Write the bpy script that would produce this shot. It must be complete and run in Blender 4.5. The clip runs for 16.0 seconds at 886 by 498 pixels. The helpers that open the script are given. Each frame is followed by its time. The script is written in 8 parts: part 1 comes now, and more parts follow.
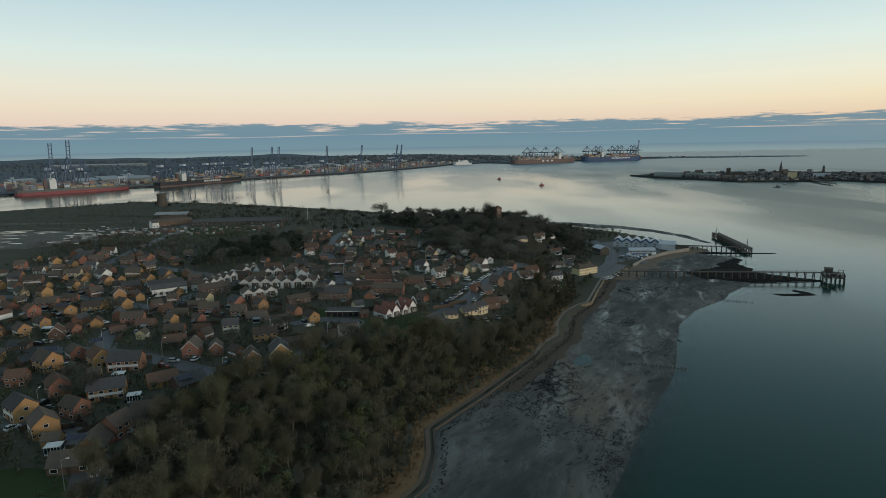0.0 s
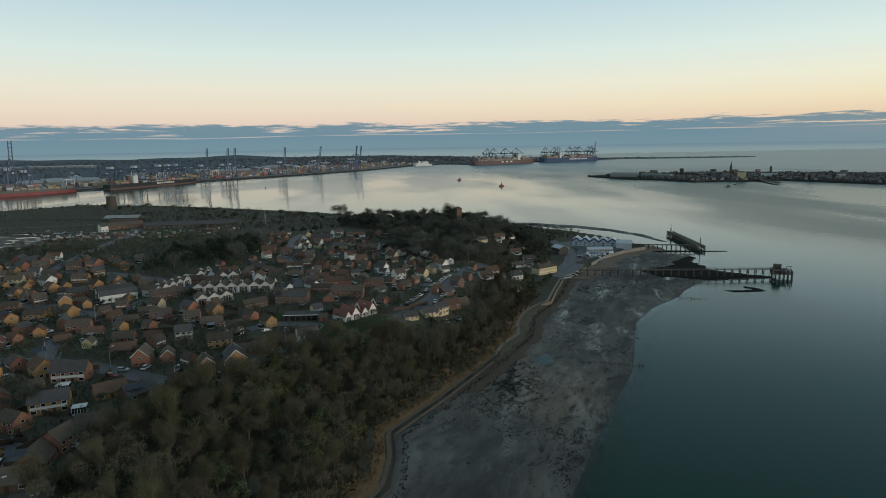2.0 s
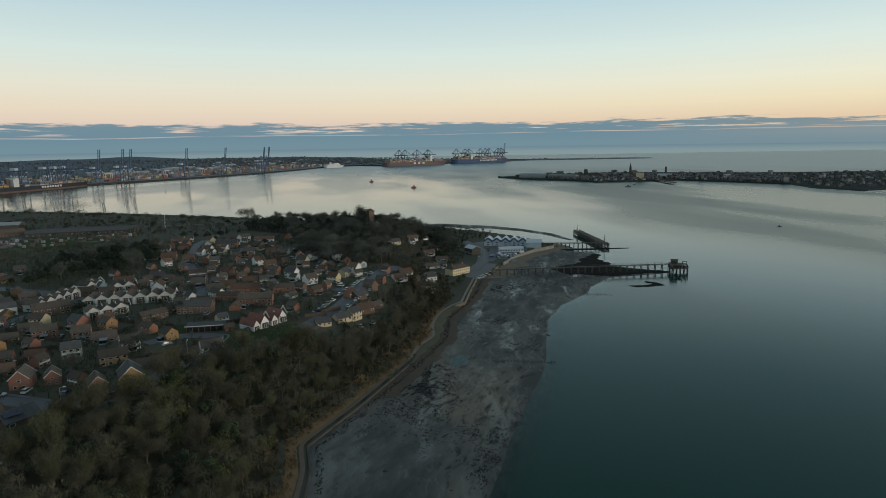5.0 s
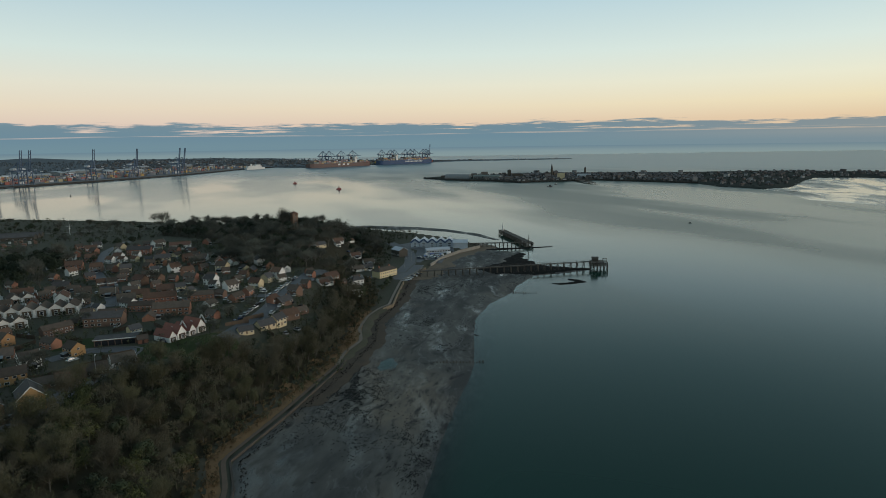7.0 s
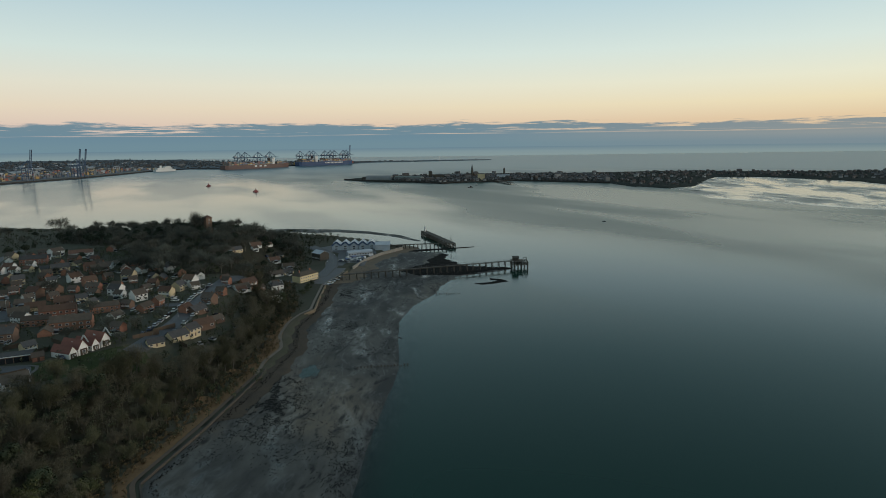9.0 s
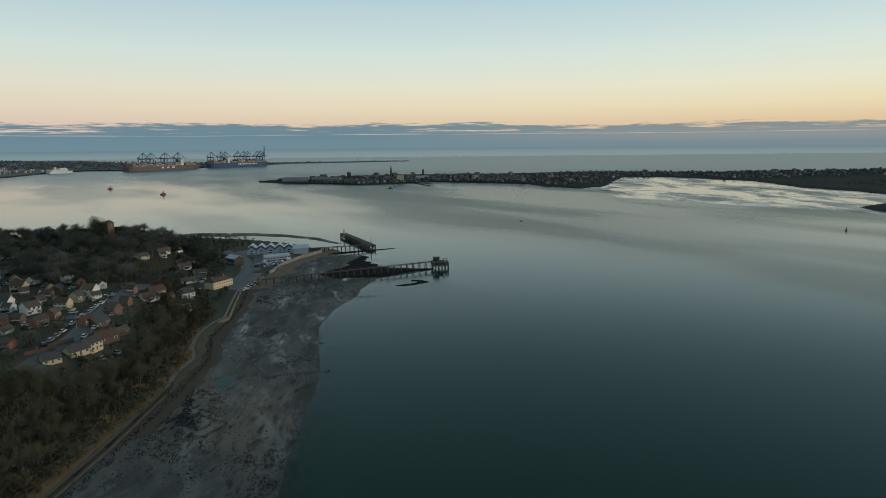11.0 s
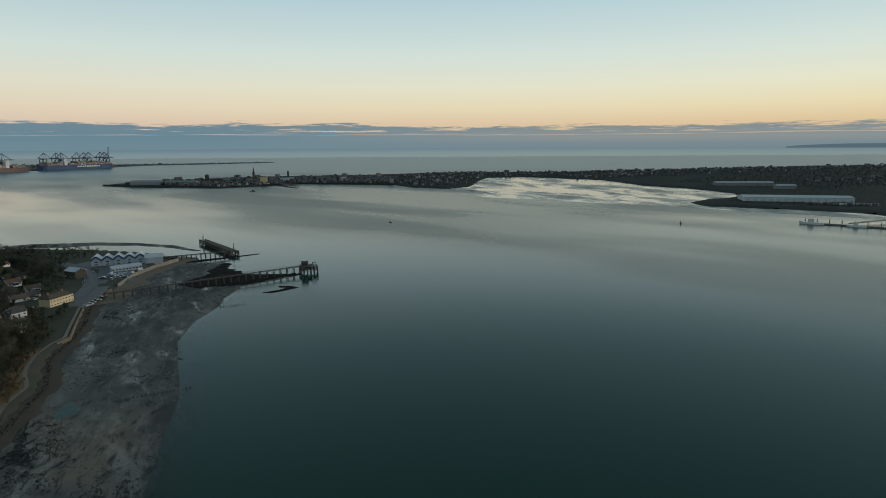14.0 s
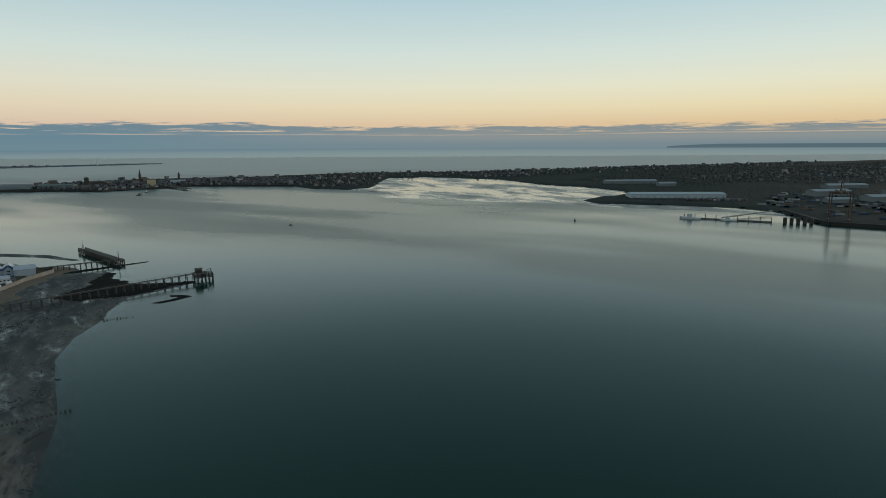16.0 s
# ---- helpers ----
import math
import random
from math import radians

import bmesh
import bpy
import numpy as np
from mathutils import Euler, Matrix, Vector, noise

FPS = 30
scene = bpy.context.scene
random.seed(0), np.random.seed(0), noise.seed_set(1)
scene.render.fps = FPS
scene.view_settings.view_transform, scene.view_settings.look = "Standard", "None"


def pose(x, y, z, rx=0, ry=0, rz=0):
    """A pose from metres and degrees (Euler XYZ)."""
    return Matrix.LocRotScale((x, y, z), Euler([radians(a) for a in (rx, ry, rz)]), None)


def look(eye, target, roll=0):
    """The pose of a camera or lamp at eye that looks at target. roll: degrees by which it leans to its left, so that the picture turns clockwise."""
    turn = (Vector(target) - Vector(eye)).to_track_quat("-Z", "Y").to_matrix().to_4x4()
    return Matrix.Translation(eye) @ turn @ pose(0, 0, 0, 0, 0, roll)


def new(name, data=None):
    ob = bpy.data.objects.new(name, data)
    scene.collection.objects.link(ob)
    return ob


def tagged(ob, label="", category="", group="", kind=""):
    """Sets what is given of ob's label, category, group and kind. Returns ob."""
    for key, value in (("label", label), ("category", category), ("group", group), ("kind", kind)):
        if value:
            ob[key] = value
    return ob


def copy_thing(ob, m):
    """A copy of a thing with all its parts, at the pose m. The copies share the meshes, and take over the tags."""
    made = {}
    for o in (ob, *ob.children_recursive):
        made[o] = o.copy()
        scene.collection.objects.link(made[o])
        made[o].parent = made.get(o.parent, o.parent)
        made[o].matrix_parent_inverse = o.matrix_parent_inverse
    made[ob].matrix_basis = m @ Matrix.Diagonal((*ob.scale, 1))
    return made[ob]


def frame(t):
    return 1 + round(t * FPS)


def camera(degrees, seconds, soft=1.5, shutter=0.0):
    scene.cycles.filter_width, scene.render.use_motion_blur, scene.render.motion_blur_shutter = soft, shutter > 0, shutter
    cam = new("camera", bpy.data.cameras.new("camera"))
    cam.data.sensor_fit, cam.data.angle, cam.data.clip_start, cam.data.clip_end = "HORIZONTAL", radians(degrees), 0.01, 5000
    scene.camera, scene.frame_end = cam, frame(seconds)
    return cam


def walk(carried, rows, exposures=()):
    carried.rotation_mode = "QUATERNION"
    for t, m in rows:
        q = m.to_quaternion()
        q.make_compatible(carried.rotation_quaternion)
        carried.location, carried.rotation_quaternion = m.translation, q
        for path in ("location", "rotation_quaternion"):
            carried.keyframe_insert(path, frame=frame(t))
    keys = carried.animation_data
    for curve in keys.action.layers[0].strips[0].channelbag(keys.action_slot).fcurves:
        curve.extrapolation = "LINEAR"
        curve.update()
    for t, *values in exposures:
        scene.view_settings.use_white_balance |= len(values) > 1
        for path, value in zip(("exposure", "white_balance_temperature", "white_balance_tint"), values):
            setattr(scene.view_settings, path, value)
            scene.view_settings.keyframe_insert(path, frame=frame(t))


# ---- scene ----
cam = camera(72.32, 16.0, soft=0.85)
ROWS = [
    (0.0, 0.00, -0.00, 100.00, -0.001, -9.877, -0.998),
    (0.5, 0.19, 0.49, 99.88, -0.785, -9.855, -1.035),
    (1.0, 0.38, 1.00, 99.78, -1.616, -9.842, -1.039),
    (1.5, 0.56, 1.51, 99.71, -2.514, -9.833, -1.022),
    (2.0, 0.72, 2.02, 99.67, -3.719, -9.835, -0.999),
    (2.5, 0.87, 2.54, 99.64, -4.928, -9.840, -0.974),
    (3.0, 1.03, 3.05, 99.63, -6.186, -9.841, -0.941),
    (3.5, 1.20, 3.54, 99.63, -7.406, -9.840, -0.908),
    (4.0, 1.39, 4.02, 99.65, -8.818, -9.835, -0.882),
    (6.5, 2.34, 6.35, 99.77, -17.108, -9.841, -0.827),
    (7.0, 2.56, 6.82, 99.81, -18.911, -9.838, -0.807),
    (7.5, 2.82, 7.30, 99.85, -20.653, -9.834, -0.781),
    (8.0, 3.09, 7.79, 99.90, -22.556, -9.831, -0.750),
    (8.5, 3.35, 8.25, 99.93, -24.380, -9.829, -0.730),
    (9.0, 3.58, 8.69, 99.93, -26.300, -9.830, -0.704),
    (11.5, 4.48, 10.61, 99.78, -35.931, -9.778, -0.460),
    (12.0, 4.68, 10.92, 99.75, -37.965, -9.758, -0.416),
    (12.5, 4.89, 11.15, 99.75, -39.855, -9.754, -0.381),
    (13.0, 5.11, 11.31, 99.76, -41.856, -9.763, -0.354),
    (13.5, 5.35, 11.40, 99.82, -43.926, -9.774, -0.333),
    (14.0, 5.63, 11.43, 99.91, -46.307, -9.774, -0.320),
    (14.5, 5.92, 11.41, 100.03, -48.522, -9.776, -0.318),
    (15.0, 6.22, 11.34, 100.17, -50.824, -9.787, -0.323),
    (15.5, 6.54, 11.22, 100.32, -53.032, -9.792, -0.315),
    (16.0, 6.87, 11.09, 100.47, -55.456, -9.807, -0.308),
]
# seconds, x, y, z, yaw, pitch, roll: roll turns the picture about the line of sight
walk(cam, [(t, pose(x, y, z, 90 + pitch, 0, yaw) @ pose(0, 0, 0, 0, 0, roll)) for t, x, y, z, yaw, pitch, roll in ROWS],
     exposures=[(0.0, 0.10), (4.0, 0.06), (8.0, 0.0), (12.0, -0.06), (16.0, -0.10)])

# ---- world: winter dusk, a warm band over low cloud, pale blue above ----
world = bpy.data.worlds.new("dusk")
scene.world = world
world.use_nodes = True
WT = world.node_tree
WT.nodes.clear()


def wmath(op, a, b=None, clamp=False):
    n = WT.nodes.new("ShaderNodeMath")
    n.operation, n.use_clamp = op, clamp
    for i, v in enumerate((a, b)):
        if v is None:
            continue
        if isinstance(v, (int, float)):
            n.inputs[i].default_value = v
        else:
            WT.links.new(v, n.inputs[i])
    return n.outputs[0]


def lin(r, g, b):
    return tuple(((c / 255 + 0.055) / 1.055) ** 2.4 if c > 10 else c / 255 / 12.92 for c in (r, g, b)) + (1,)


def wramp(fac, stops, mode="LINEAR"):
    n = WT.nodes.new("ShaderNodeValToRGB")
    n.color_ramp.interpolation = mode
    el = n.color_ramp.elements
    while len(el) < len(stops):
        el.new(0.5)
    for e, (p, c) in zip(el, stops):
        e.position, e.color = p, c
    WT.links.new(fac, n.inputs[0])
    return n.outputs[0]


def wmix(fac, a, b):
    n = WT.nodes.new("ShaderNodeMix")
    n.data_type = "RGBA"
    for sock, v in ((n.inputs[0], fac), (n.inputs[6], a), (n.inputs[7], b)):
        if isinstance(v, (int, float, tuple)):
            sock.default_value = v
        else:
            WT.links.new(v, sock)
    return n.outputs[2]


wco = WT.nodes.new("ShaderNodeTexCoord").outputs["Generated"]
wsep = WT.nodes.new("ShaderNodeSeparateXYZ")
WT.links.new(wco, wsep.inputs[0])
ex, ey, ez = wsep.outputs
height = wmath("POWER", wmath("MAXIMUM", ez, 0.0), 0.5)
# the side away from the sunset is pinker, the side towards it more golden
def hue(r, g, b):
    return lin(r * 0.985, g, b * 1.0)


def glow(r, g, b):
    return lin(r * 0.968, g * 0.995, b * 1.015)


cool = wramp(height, [(0.0, hue(208, 186, 178)), (0.18, hue(224, 200, 184)), (0.24, hue(232, 215, 192)), (0.30, hue(230, 224, 206)), (0.37, hue(214, 226, 220)), (0.46, hue(186, 208, 216)), (0.56, hue(138, 166, 178)), (0.74, hue(108, 131, 142)), (1.0, hue(142, 162, 176))])
gold = wramp(height, [(0.0, glow(222, 180, 146)), (0.18, glow(236, 203, 158)), (0.24, glow(246, 226, 182)), (0.30, glow(243, 236, 206)), (0.37, glow(226, 233, 220)), (0.46, glow(196, 217, 219)), (0.56, glow(136, 166, 172)), (0.74, glow(108, 131, 140)), (1.0, glow(150, 170, 184))])
SUN_YAW, SUN_UP = -118.0, 6.0
sunward = wmath("ADD", wmath("MULTIPLY", ex, -math.sin(radians(SUN_YAW))), wmath("MULTIPLY", ey, math.cos(radians(SUN_YAW))))
sky = wmix(wmath("MULTIPLY", wmath("ADD", sunward, 0.55), 0.75, True), cool, gold)
# low bank of cloud, ragged along its top, with lit gaps and thin bright lines below
def wfield(across, up, scale, detail, seed):
    v = WT.nodes.new("ShaderNodeCombineXYZ")
    for i, (c, k) in enumerate(((ex, across), (ey, across), (ez, up))):
        WT.links.new(wmath("MULTIPLY", c, k), v.inputs[i])
    n = WT.nodes.new("ShaderNodeTexNoise")
    n.noise_dimensions = "4D"
    n.inputs["W"].default_value = seed
    n.inputs["Scale"].default_value, n.inputs["Detail"].default_value, n.inputs["Roughness"].default_value = scale, detail, 0.6
    WT.links.new(v.outputs[0], n.inputs["Vector"])
    return n.outputs[0]


ragged, patches, drift, puffs = wfield(9, 90, 1.0, 6, 3.1), wfield(11, 250, 1.0, 5, 7.7), wfield(4, 0, 1.0, 3, 1.3), wfield(30, 330, 1.0, 6, 5.2)
sunside = wmath("MULTIPLY", wmath("ADD", sunward, 0.02), 1.9, True)
top = wmath("SUBTRACT", wmath("ADD", 0.0125, wmath("ADD", wmath("MULTIPLY", ragged, 0.022), wmath("MULTIPLY", puffs, 0.022))), wmath("MULTIPLY", sunside, 0.0055))
bank = wmath("MULTIPLY", wmath("SUBTRACT", top, ez), 260.0, True)
gap = wmath("MULTIPLY", wmath("SUBTRACT", patches, 0.54), 11.0, True)
upper = wmath("MULTIPLY", wmath("SUBTRACT", ez, 0.017), 260.0, True)
line_at = wmath("ADD", 0.0118, wmath("MULTIPLY", drift, 0.0075))
line = wmath("SUBTRACT", 1.0, wmath("MULTIPLY", wmath("ABSOLUTE", wmath("SUBTRACT", ez, line_at)), 900.0), True)
line = wmath("MULTIPLY", line, wmath("MULTIPLY", wmath("SUBTRACT", patches, 0.36), 4.0, True))
open_sky = wmath("MAXIMUM", wmath("MULTIPLY", gap, upper), wmath("MULTIPLY", line, 0.8))
fill = wmath("MULTIPLY", bank, wmath("SUBTRACT", 1.0, open_sky, True))
grey = wramp(wmath("MULTIPLY", ez, 25.0, True), [(0.0, lin(104, 137, 150)), (0.3, lin(98, 133, 150)), (0.75, lin(103, 134, 149)), (1.0, lin(118, 145, 157))])
warmgrey = wramp(wmath("MULTIPLY", ez, 25.0, True), [(0.0, lin(116, 138, 148)), (0.25, lin(136, 147, 150)), (0.7, lin(130, 143, 148)), (1.0, lin(150, 153, 150))])
cloud = wmix(sunside, grey, warmgrey)
sky = wmix(wmath("MULTIPLY", fill, 0.95), sky, cloud)
# low headland lying beyond the sea to the south, painted into the sky
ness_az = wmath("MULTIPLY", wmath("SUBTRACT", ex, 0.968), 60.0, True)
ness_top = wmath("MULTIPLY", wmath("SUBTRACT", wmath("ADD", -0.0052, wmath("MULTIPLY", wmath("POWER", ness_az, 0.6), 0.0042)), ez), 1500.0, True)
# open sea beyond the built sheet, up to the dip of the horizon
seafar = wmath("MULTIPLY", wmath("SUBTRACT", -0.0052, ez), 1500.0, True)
# the far water's reflected tones and streaks are painted into the sky colour
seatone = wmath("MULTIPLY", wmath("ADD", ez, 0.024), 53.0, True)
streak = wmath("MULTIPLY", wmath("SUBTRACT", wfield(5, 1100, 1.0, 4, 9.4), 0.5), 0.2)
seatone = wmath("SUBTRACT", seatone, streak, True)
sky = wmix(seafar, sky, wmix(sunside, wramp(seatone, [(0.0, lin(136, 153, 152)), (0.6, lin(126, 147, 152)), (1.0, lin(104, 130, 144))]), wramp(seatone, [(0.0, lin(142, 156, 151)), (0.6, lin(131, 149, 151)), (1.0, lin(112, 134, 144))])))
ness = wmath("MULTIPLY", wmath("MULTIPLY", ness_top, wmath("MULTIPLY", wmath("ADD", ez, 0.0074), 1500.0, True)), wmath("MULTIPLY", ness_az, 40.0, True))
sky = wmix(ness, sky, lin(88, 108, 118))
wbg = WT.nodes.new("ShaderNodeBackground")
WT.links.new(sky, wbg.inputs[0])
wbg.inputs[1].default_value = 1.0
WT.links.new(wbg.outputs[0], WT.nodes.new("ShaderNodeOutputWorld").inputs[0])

sunlamp = new("sun", bpy.data.lights.new("sun", "SUN"))
sunlamp.data.energy, sunlamp.data.angle, sunlamp.data.color = 1.35, radians(20), (1.0, 0.87, 0.74)
sd = Vector((-math.sin(radians(SUN_YAW)), math.cos(radians(SUN_YAW)), math.tan(radians(SUN_UP))))
sunlamp.matrix_world = look(sd * 100, (0, 0, 0))

# ---- materials ----
def mat(name, a, b=None, rough=0.8, metal=0.0, scale=1.0, fine=12.0, bump=0.3, vary=0.0, island=0.0, spec=0.4, dist=0.1):
    """Two colours mixed by a coarse and a fine noise at real size; vary: from object to object; island: from piece to piece."""
    m = bpy.data.materials.new(name)
    m.use_nodes = True
    nt = m.node_tree
    p = nt.nodes["Principled BSDF"]
    tc = nt.nodes.new("ShaderNodeTexCoord").outputs["Object"]
    b = b or tuple(c * 0.7 for c in a)

    def nz(s, d):
        n = nt.nodes.new("ShaderNodeTexNoise")
        n.inputs["Scale"].default_value, n.inputs["Detail"].default_value = s, d
        nt.links.new(tc, n.inputs["Vector"])
        return n.outputs[0]

    def mth(op, x, y, clamp=False):
        n = nt.nodes.new("ShaderNodeMath")
        n.operation, n.use_clamp = op, clamp
        for i, v in enumerate((x, y)):
            if isinstance(v, (int, float)):
                n.inputs[i].default_value = v
            else:
                nt.links.new(v, n.inputs[i])
        return n.outputs[0]

    big, small = nz(scale, 3), nz(fine, 2)
    f = mth("ADD", mth("MULTIPLY", mth("SUBTRACT", big, 0.3), 1.7), mth("MULTIPLY", mth("SUBTRACT", small, 0.5), 0.9))
    mix = nt.nodes.new("ShaderNodeMix")
    mix.data_type, mix.clamp_factor = "RGBA", True
    mix.inputs[6].default_value, mix.inputs[7].default_value = (*a, 1), (*b, 1)
    nt.links.new(f, mix.inputs[0])
    col = mix.outputs[2]
    for amount, src in ((vary, ("ShaderNodeObjectInfo", "Random")), (island, ("ShaderNodeNewGeometry", "Random Per Island"))):
        if amount:
            r = nt.nodes.new(src[0]).outputs[src[1]]
            h = nt.nodes.new("ShaderNodeHueSaturation")
            nt.links.new(col, h.inputs["Color"])
            nt.links.new(mth("ADD", 1 - amount, mth("MULTIPLY", r, 2 * amount)), h.inputs["Value"])
            nt.links.new(mth("ADD", 0.5 - amount * 0.03, mth("MULTIPLY", mth("FRACT", mth("MULTIPLY", r, 7.3), 0), amount * 0.06)), h.inputs["Hue"])
            col = h.outputs[0]
    nt.links.new(col, p.inputs["Base Color"])
    p.inputs["Roughness"].default_value, p.inputs["Metallic"].default_value = rough, metal
    p.inputs["Specular IOR Level"].default_value = spec
    if bump:
        bp = nt.nodes.new("ShaderNodeBump")
        bp.inputs["Strength"].default_value, bp.inputs["Distance"].default_value = bump, dist
        nt.links.new(small, bp.inputs["Height"])
        nt.links.new(bp.outputs[0], p.inputs["Normal"])
    return m


def palette(name, colours, rough=0.6, metal=0.0):
    """Pieces of one mesh, each in one of some colours."""
    m = mat(name, (0.3, 0.3, 0.3), rough=rough, metal=metal, bump=0)
    nt = m.node_tree
    p = nt.nodes["Principled BSDF"]
    r = nt.nodes.new("ShaderNodeNewGeometry").outputs["Random Per Island"]
    ramp = nt.nodes.new("ShaderNodeValToRGB")
    ramp.color_ramp.interpolation = "CONSTANT"
    el = ramp.color_ramp.elements
    while len(el) < len(colours):
        el.new(0.5)
    for i, (e, c) in enumerate(zip(el, colours)):
        e.position, e.color = i / len(colours), (*c, 1)
    nt.links.new(r, ramp.inputs[0])
    nt.links.new(ramp.outputs[0], p.inputs["Base Color"])
    return m


def water_material():
    m = bpy.data.materials.new("sea_water")
    m.use_nodes = True
    nt = m.node_tree
    p = nt.nodes["Principled BSDF"]
    tc = nt.nodes.new("ShaderNodeTexCoord").outputs["Object"]
    p.inputs["IOR"].default_value, p.inputs["Specular IOR Level"].default_value = 1.33, 0.41
    mp = nt.nodes.new("ShaderNodeMapping")
    mp.inputs["Scale"].default_value = (1.0, 0.35, 1.0)
    mp.inputs["Rotation"].default_value = (0, 0, 0.6)
    nt.links.new(tc, mp.inputs[0])
    # calm slicks and ruffled lanes
    lane = nt.nodes.new("ShaderNodeTexNoise")
    lane.inputs["Scale"].default_value, lane.inputs["Detail"].default_value = 0.005, 2.5
    nt.links.new(mp.outputs[0], lane.inputs["Vector"])
    rr = nt.nodes.new("ShaderNodeMapRange")
    rr.inputs[1].default_value, rr.inputs[2].default_value, rr.inputs[3].default_value, rr.inputs[4].default_value = 0.38, 0.62, 0.07, 0.17
    nt.links.new(lane.outputs[0], rr.inputs[0])
    # sheltered estuary: glassy; open sea beyond the point: broken by waves
    far = nt.nodes.new("ShaderNodeVectorMath")
    far.operation = "LENGTH"
    nt.links.new(tc, far.inputs[0])
    wind = nt.nodes.new("ShaderNodeMapRange")
    wind.inputs[1].default_value, wind.inputs[2].default_value, wind.inputs[3].default_value, wind.inputs[4].default_value = 700, 2400, 0.0, 0.07
    nt.links.new(far.outputs["Value"], wind.inputs[0])
    # a breeze off the sea ruffles the water to the east
    side = nt.nodes.new("ShaderNodeSeparateXYZ")
    nt.links.new(tc, side.inputs[0])
    breeze = nt.nodes.new("ShaderNodeMapRange")
    breeze.inputs[1].default_value, breeze.inputs[2].default_value, breeze.inputs[3].default_value, breeze.inputs[4].default_value = 140, 620, 0.0, 0.165
    nt.links.new(side.outputs[0], breeze.inputs[0])
    lee = nt.nodes.new("ShaderNodeMapRange")
    lee.inputs[1].default_value, lee.inputs[2].default_value, lee.inputs[3].default_value, lee.inputs[4].default_value = 120, 560, 0.45, 1.0
    nt.links.new(side.outputs[1], lee.inputs[0])
    for soft_edge in (rr, wind, breeze, lee):
        soft_edge.interpolation_type = "SMOOTHERSTEP"
    gust = nt.nodes.new("ShaderNodeMath")
    gust.operation = "MULTIPLY"
    nt.links.new(breeze.outputs[0], gust.inputs[0])
    nt.links.new(lee.outputs[0], gust.inputs[1])
    ruffle = nt.nodes.new("ShaderNodeMath")
    ruffle.operation = "ADD"
    nt.links.new(rr.outputs[0], ruffle.inputs[0])
    nt.links.new(gust.outputs[0], ruffle.inputs[1])
    add = nt.nodes.new("ShaderNodeMath")
    add.operation = "ADD"
    nt.links.new(ruffle.outputs[0], add.inputs[0])
    nt.links.new(wind.outputs[0], add.inputs[1])
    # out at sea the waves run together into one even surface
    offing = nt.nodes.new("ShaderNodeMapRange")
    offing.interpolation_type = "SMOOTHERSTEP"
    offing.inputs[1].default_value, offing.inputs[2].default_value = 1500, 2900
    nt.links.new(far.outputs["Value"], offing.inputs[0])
    # lighter, bluer base colour offshore paints in the upper sky's reflection
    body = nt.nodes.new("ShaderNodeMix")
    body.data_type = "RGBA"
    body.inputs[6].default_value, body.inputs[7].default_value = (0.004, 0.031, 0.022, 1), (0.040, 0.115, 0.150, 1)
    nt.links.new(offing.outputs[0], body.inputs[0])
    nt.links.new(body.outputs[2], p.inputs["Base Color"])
    even = nt.nodes.new("ShaderNodeMix")
    even.data_type = "FLOAT"
    even.inputs[3].default_value = 0.32
    nt.links.new(offing.outputs[0], even.inputs[0])
    nt.links.new(add.outputs[0], even.inputs[2])
    nt.links.new(even.outputs[0], p.inputs["Roughness"])
    rip = nt.nodes.new("ShaderNodeTexNoise")
    rip.inputs["Scale"].default_value, rip.inputs["Detail"].default_value = 0.02, 6
    nt.links.new(mp.outputs[0], rip.inputs["Vector"])
    bp = nt.nodes.new("ShaderNodeBump")
    bp.inputs["Distance"].default_value = 0.3
    lie = nt.nodes.new("ShaderNodeMapRange")
    lie.inputs[1].default_value, lie.inputs[2].default_value, lie.inputs[3].default_value, lie.inputs[4].default_value = 500, 1500, 0.12, 0.0
    nt.links.new(far.outputs["Value"], lie.inputs[0])
    nt.links.new(lie.outputs[0], bp.inputs["Strength"])
    nt.links.new(rip.outputs[0], bp.inputs["Height"])
    nt.links.new(bp.outputs[0], p.inputs["Normal"])
    # turbid water: the bed shows through where it is only a hand's depth
    deep = nt.nodes.new("ShaderNodeAttribute")
    deep.attribute_name = "turbidity"
    bed, film, fres, thin, both = (nt.nodes.new("ShaderNode" + k) for k in ("BsdfTransparent", "BsdfGlossy", "Fresnel", "MixShader", "MixShader"))
    bed.inputs[0].default_value = (0.62, 0.70, 0.66, 1)
    film.inputs[0].default_value = (0.95, 1.0, 0.99, 1)
    film.inputs["Roughness"].default_value, fres.inputs["IOR"].default_value = 0.09, 1.33
    nt.links.new(fres.outputs[0], thin.inputs[0])
    nt.links.new(bed.outputs[0], thin.inputs[1])
    nt.links.new(film.outputs[0], thin.inputs[2])
    nt.links.new(deep.outputs["Fac"], both.inputs[0])
    nt.links.new(thin.outputs[0], both.inputs[1])
    nt.links.new(p.outputs[0], both.inputs[2])
    nt.links.new(both.outputs[0], nt.nodes["Material Output"].inputs["Surface"])
    return m


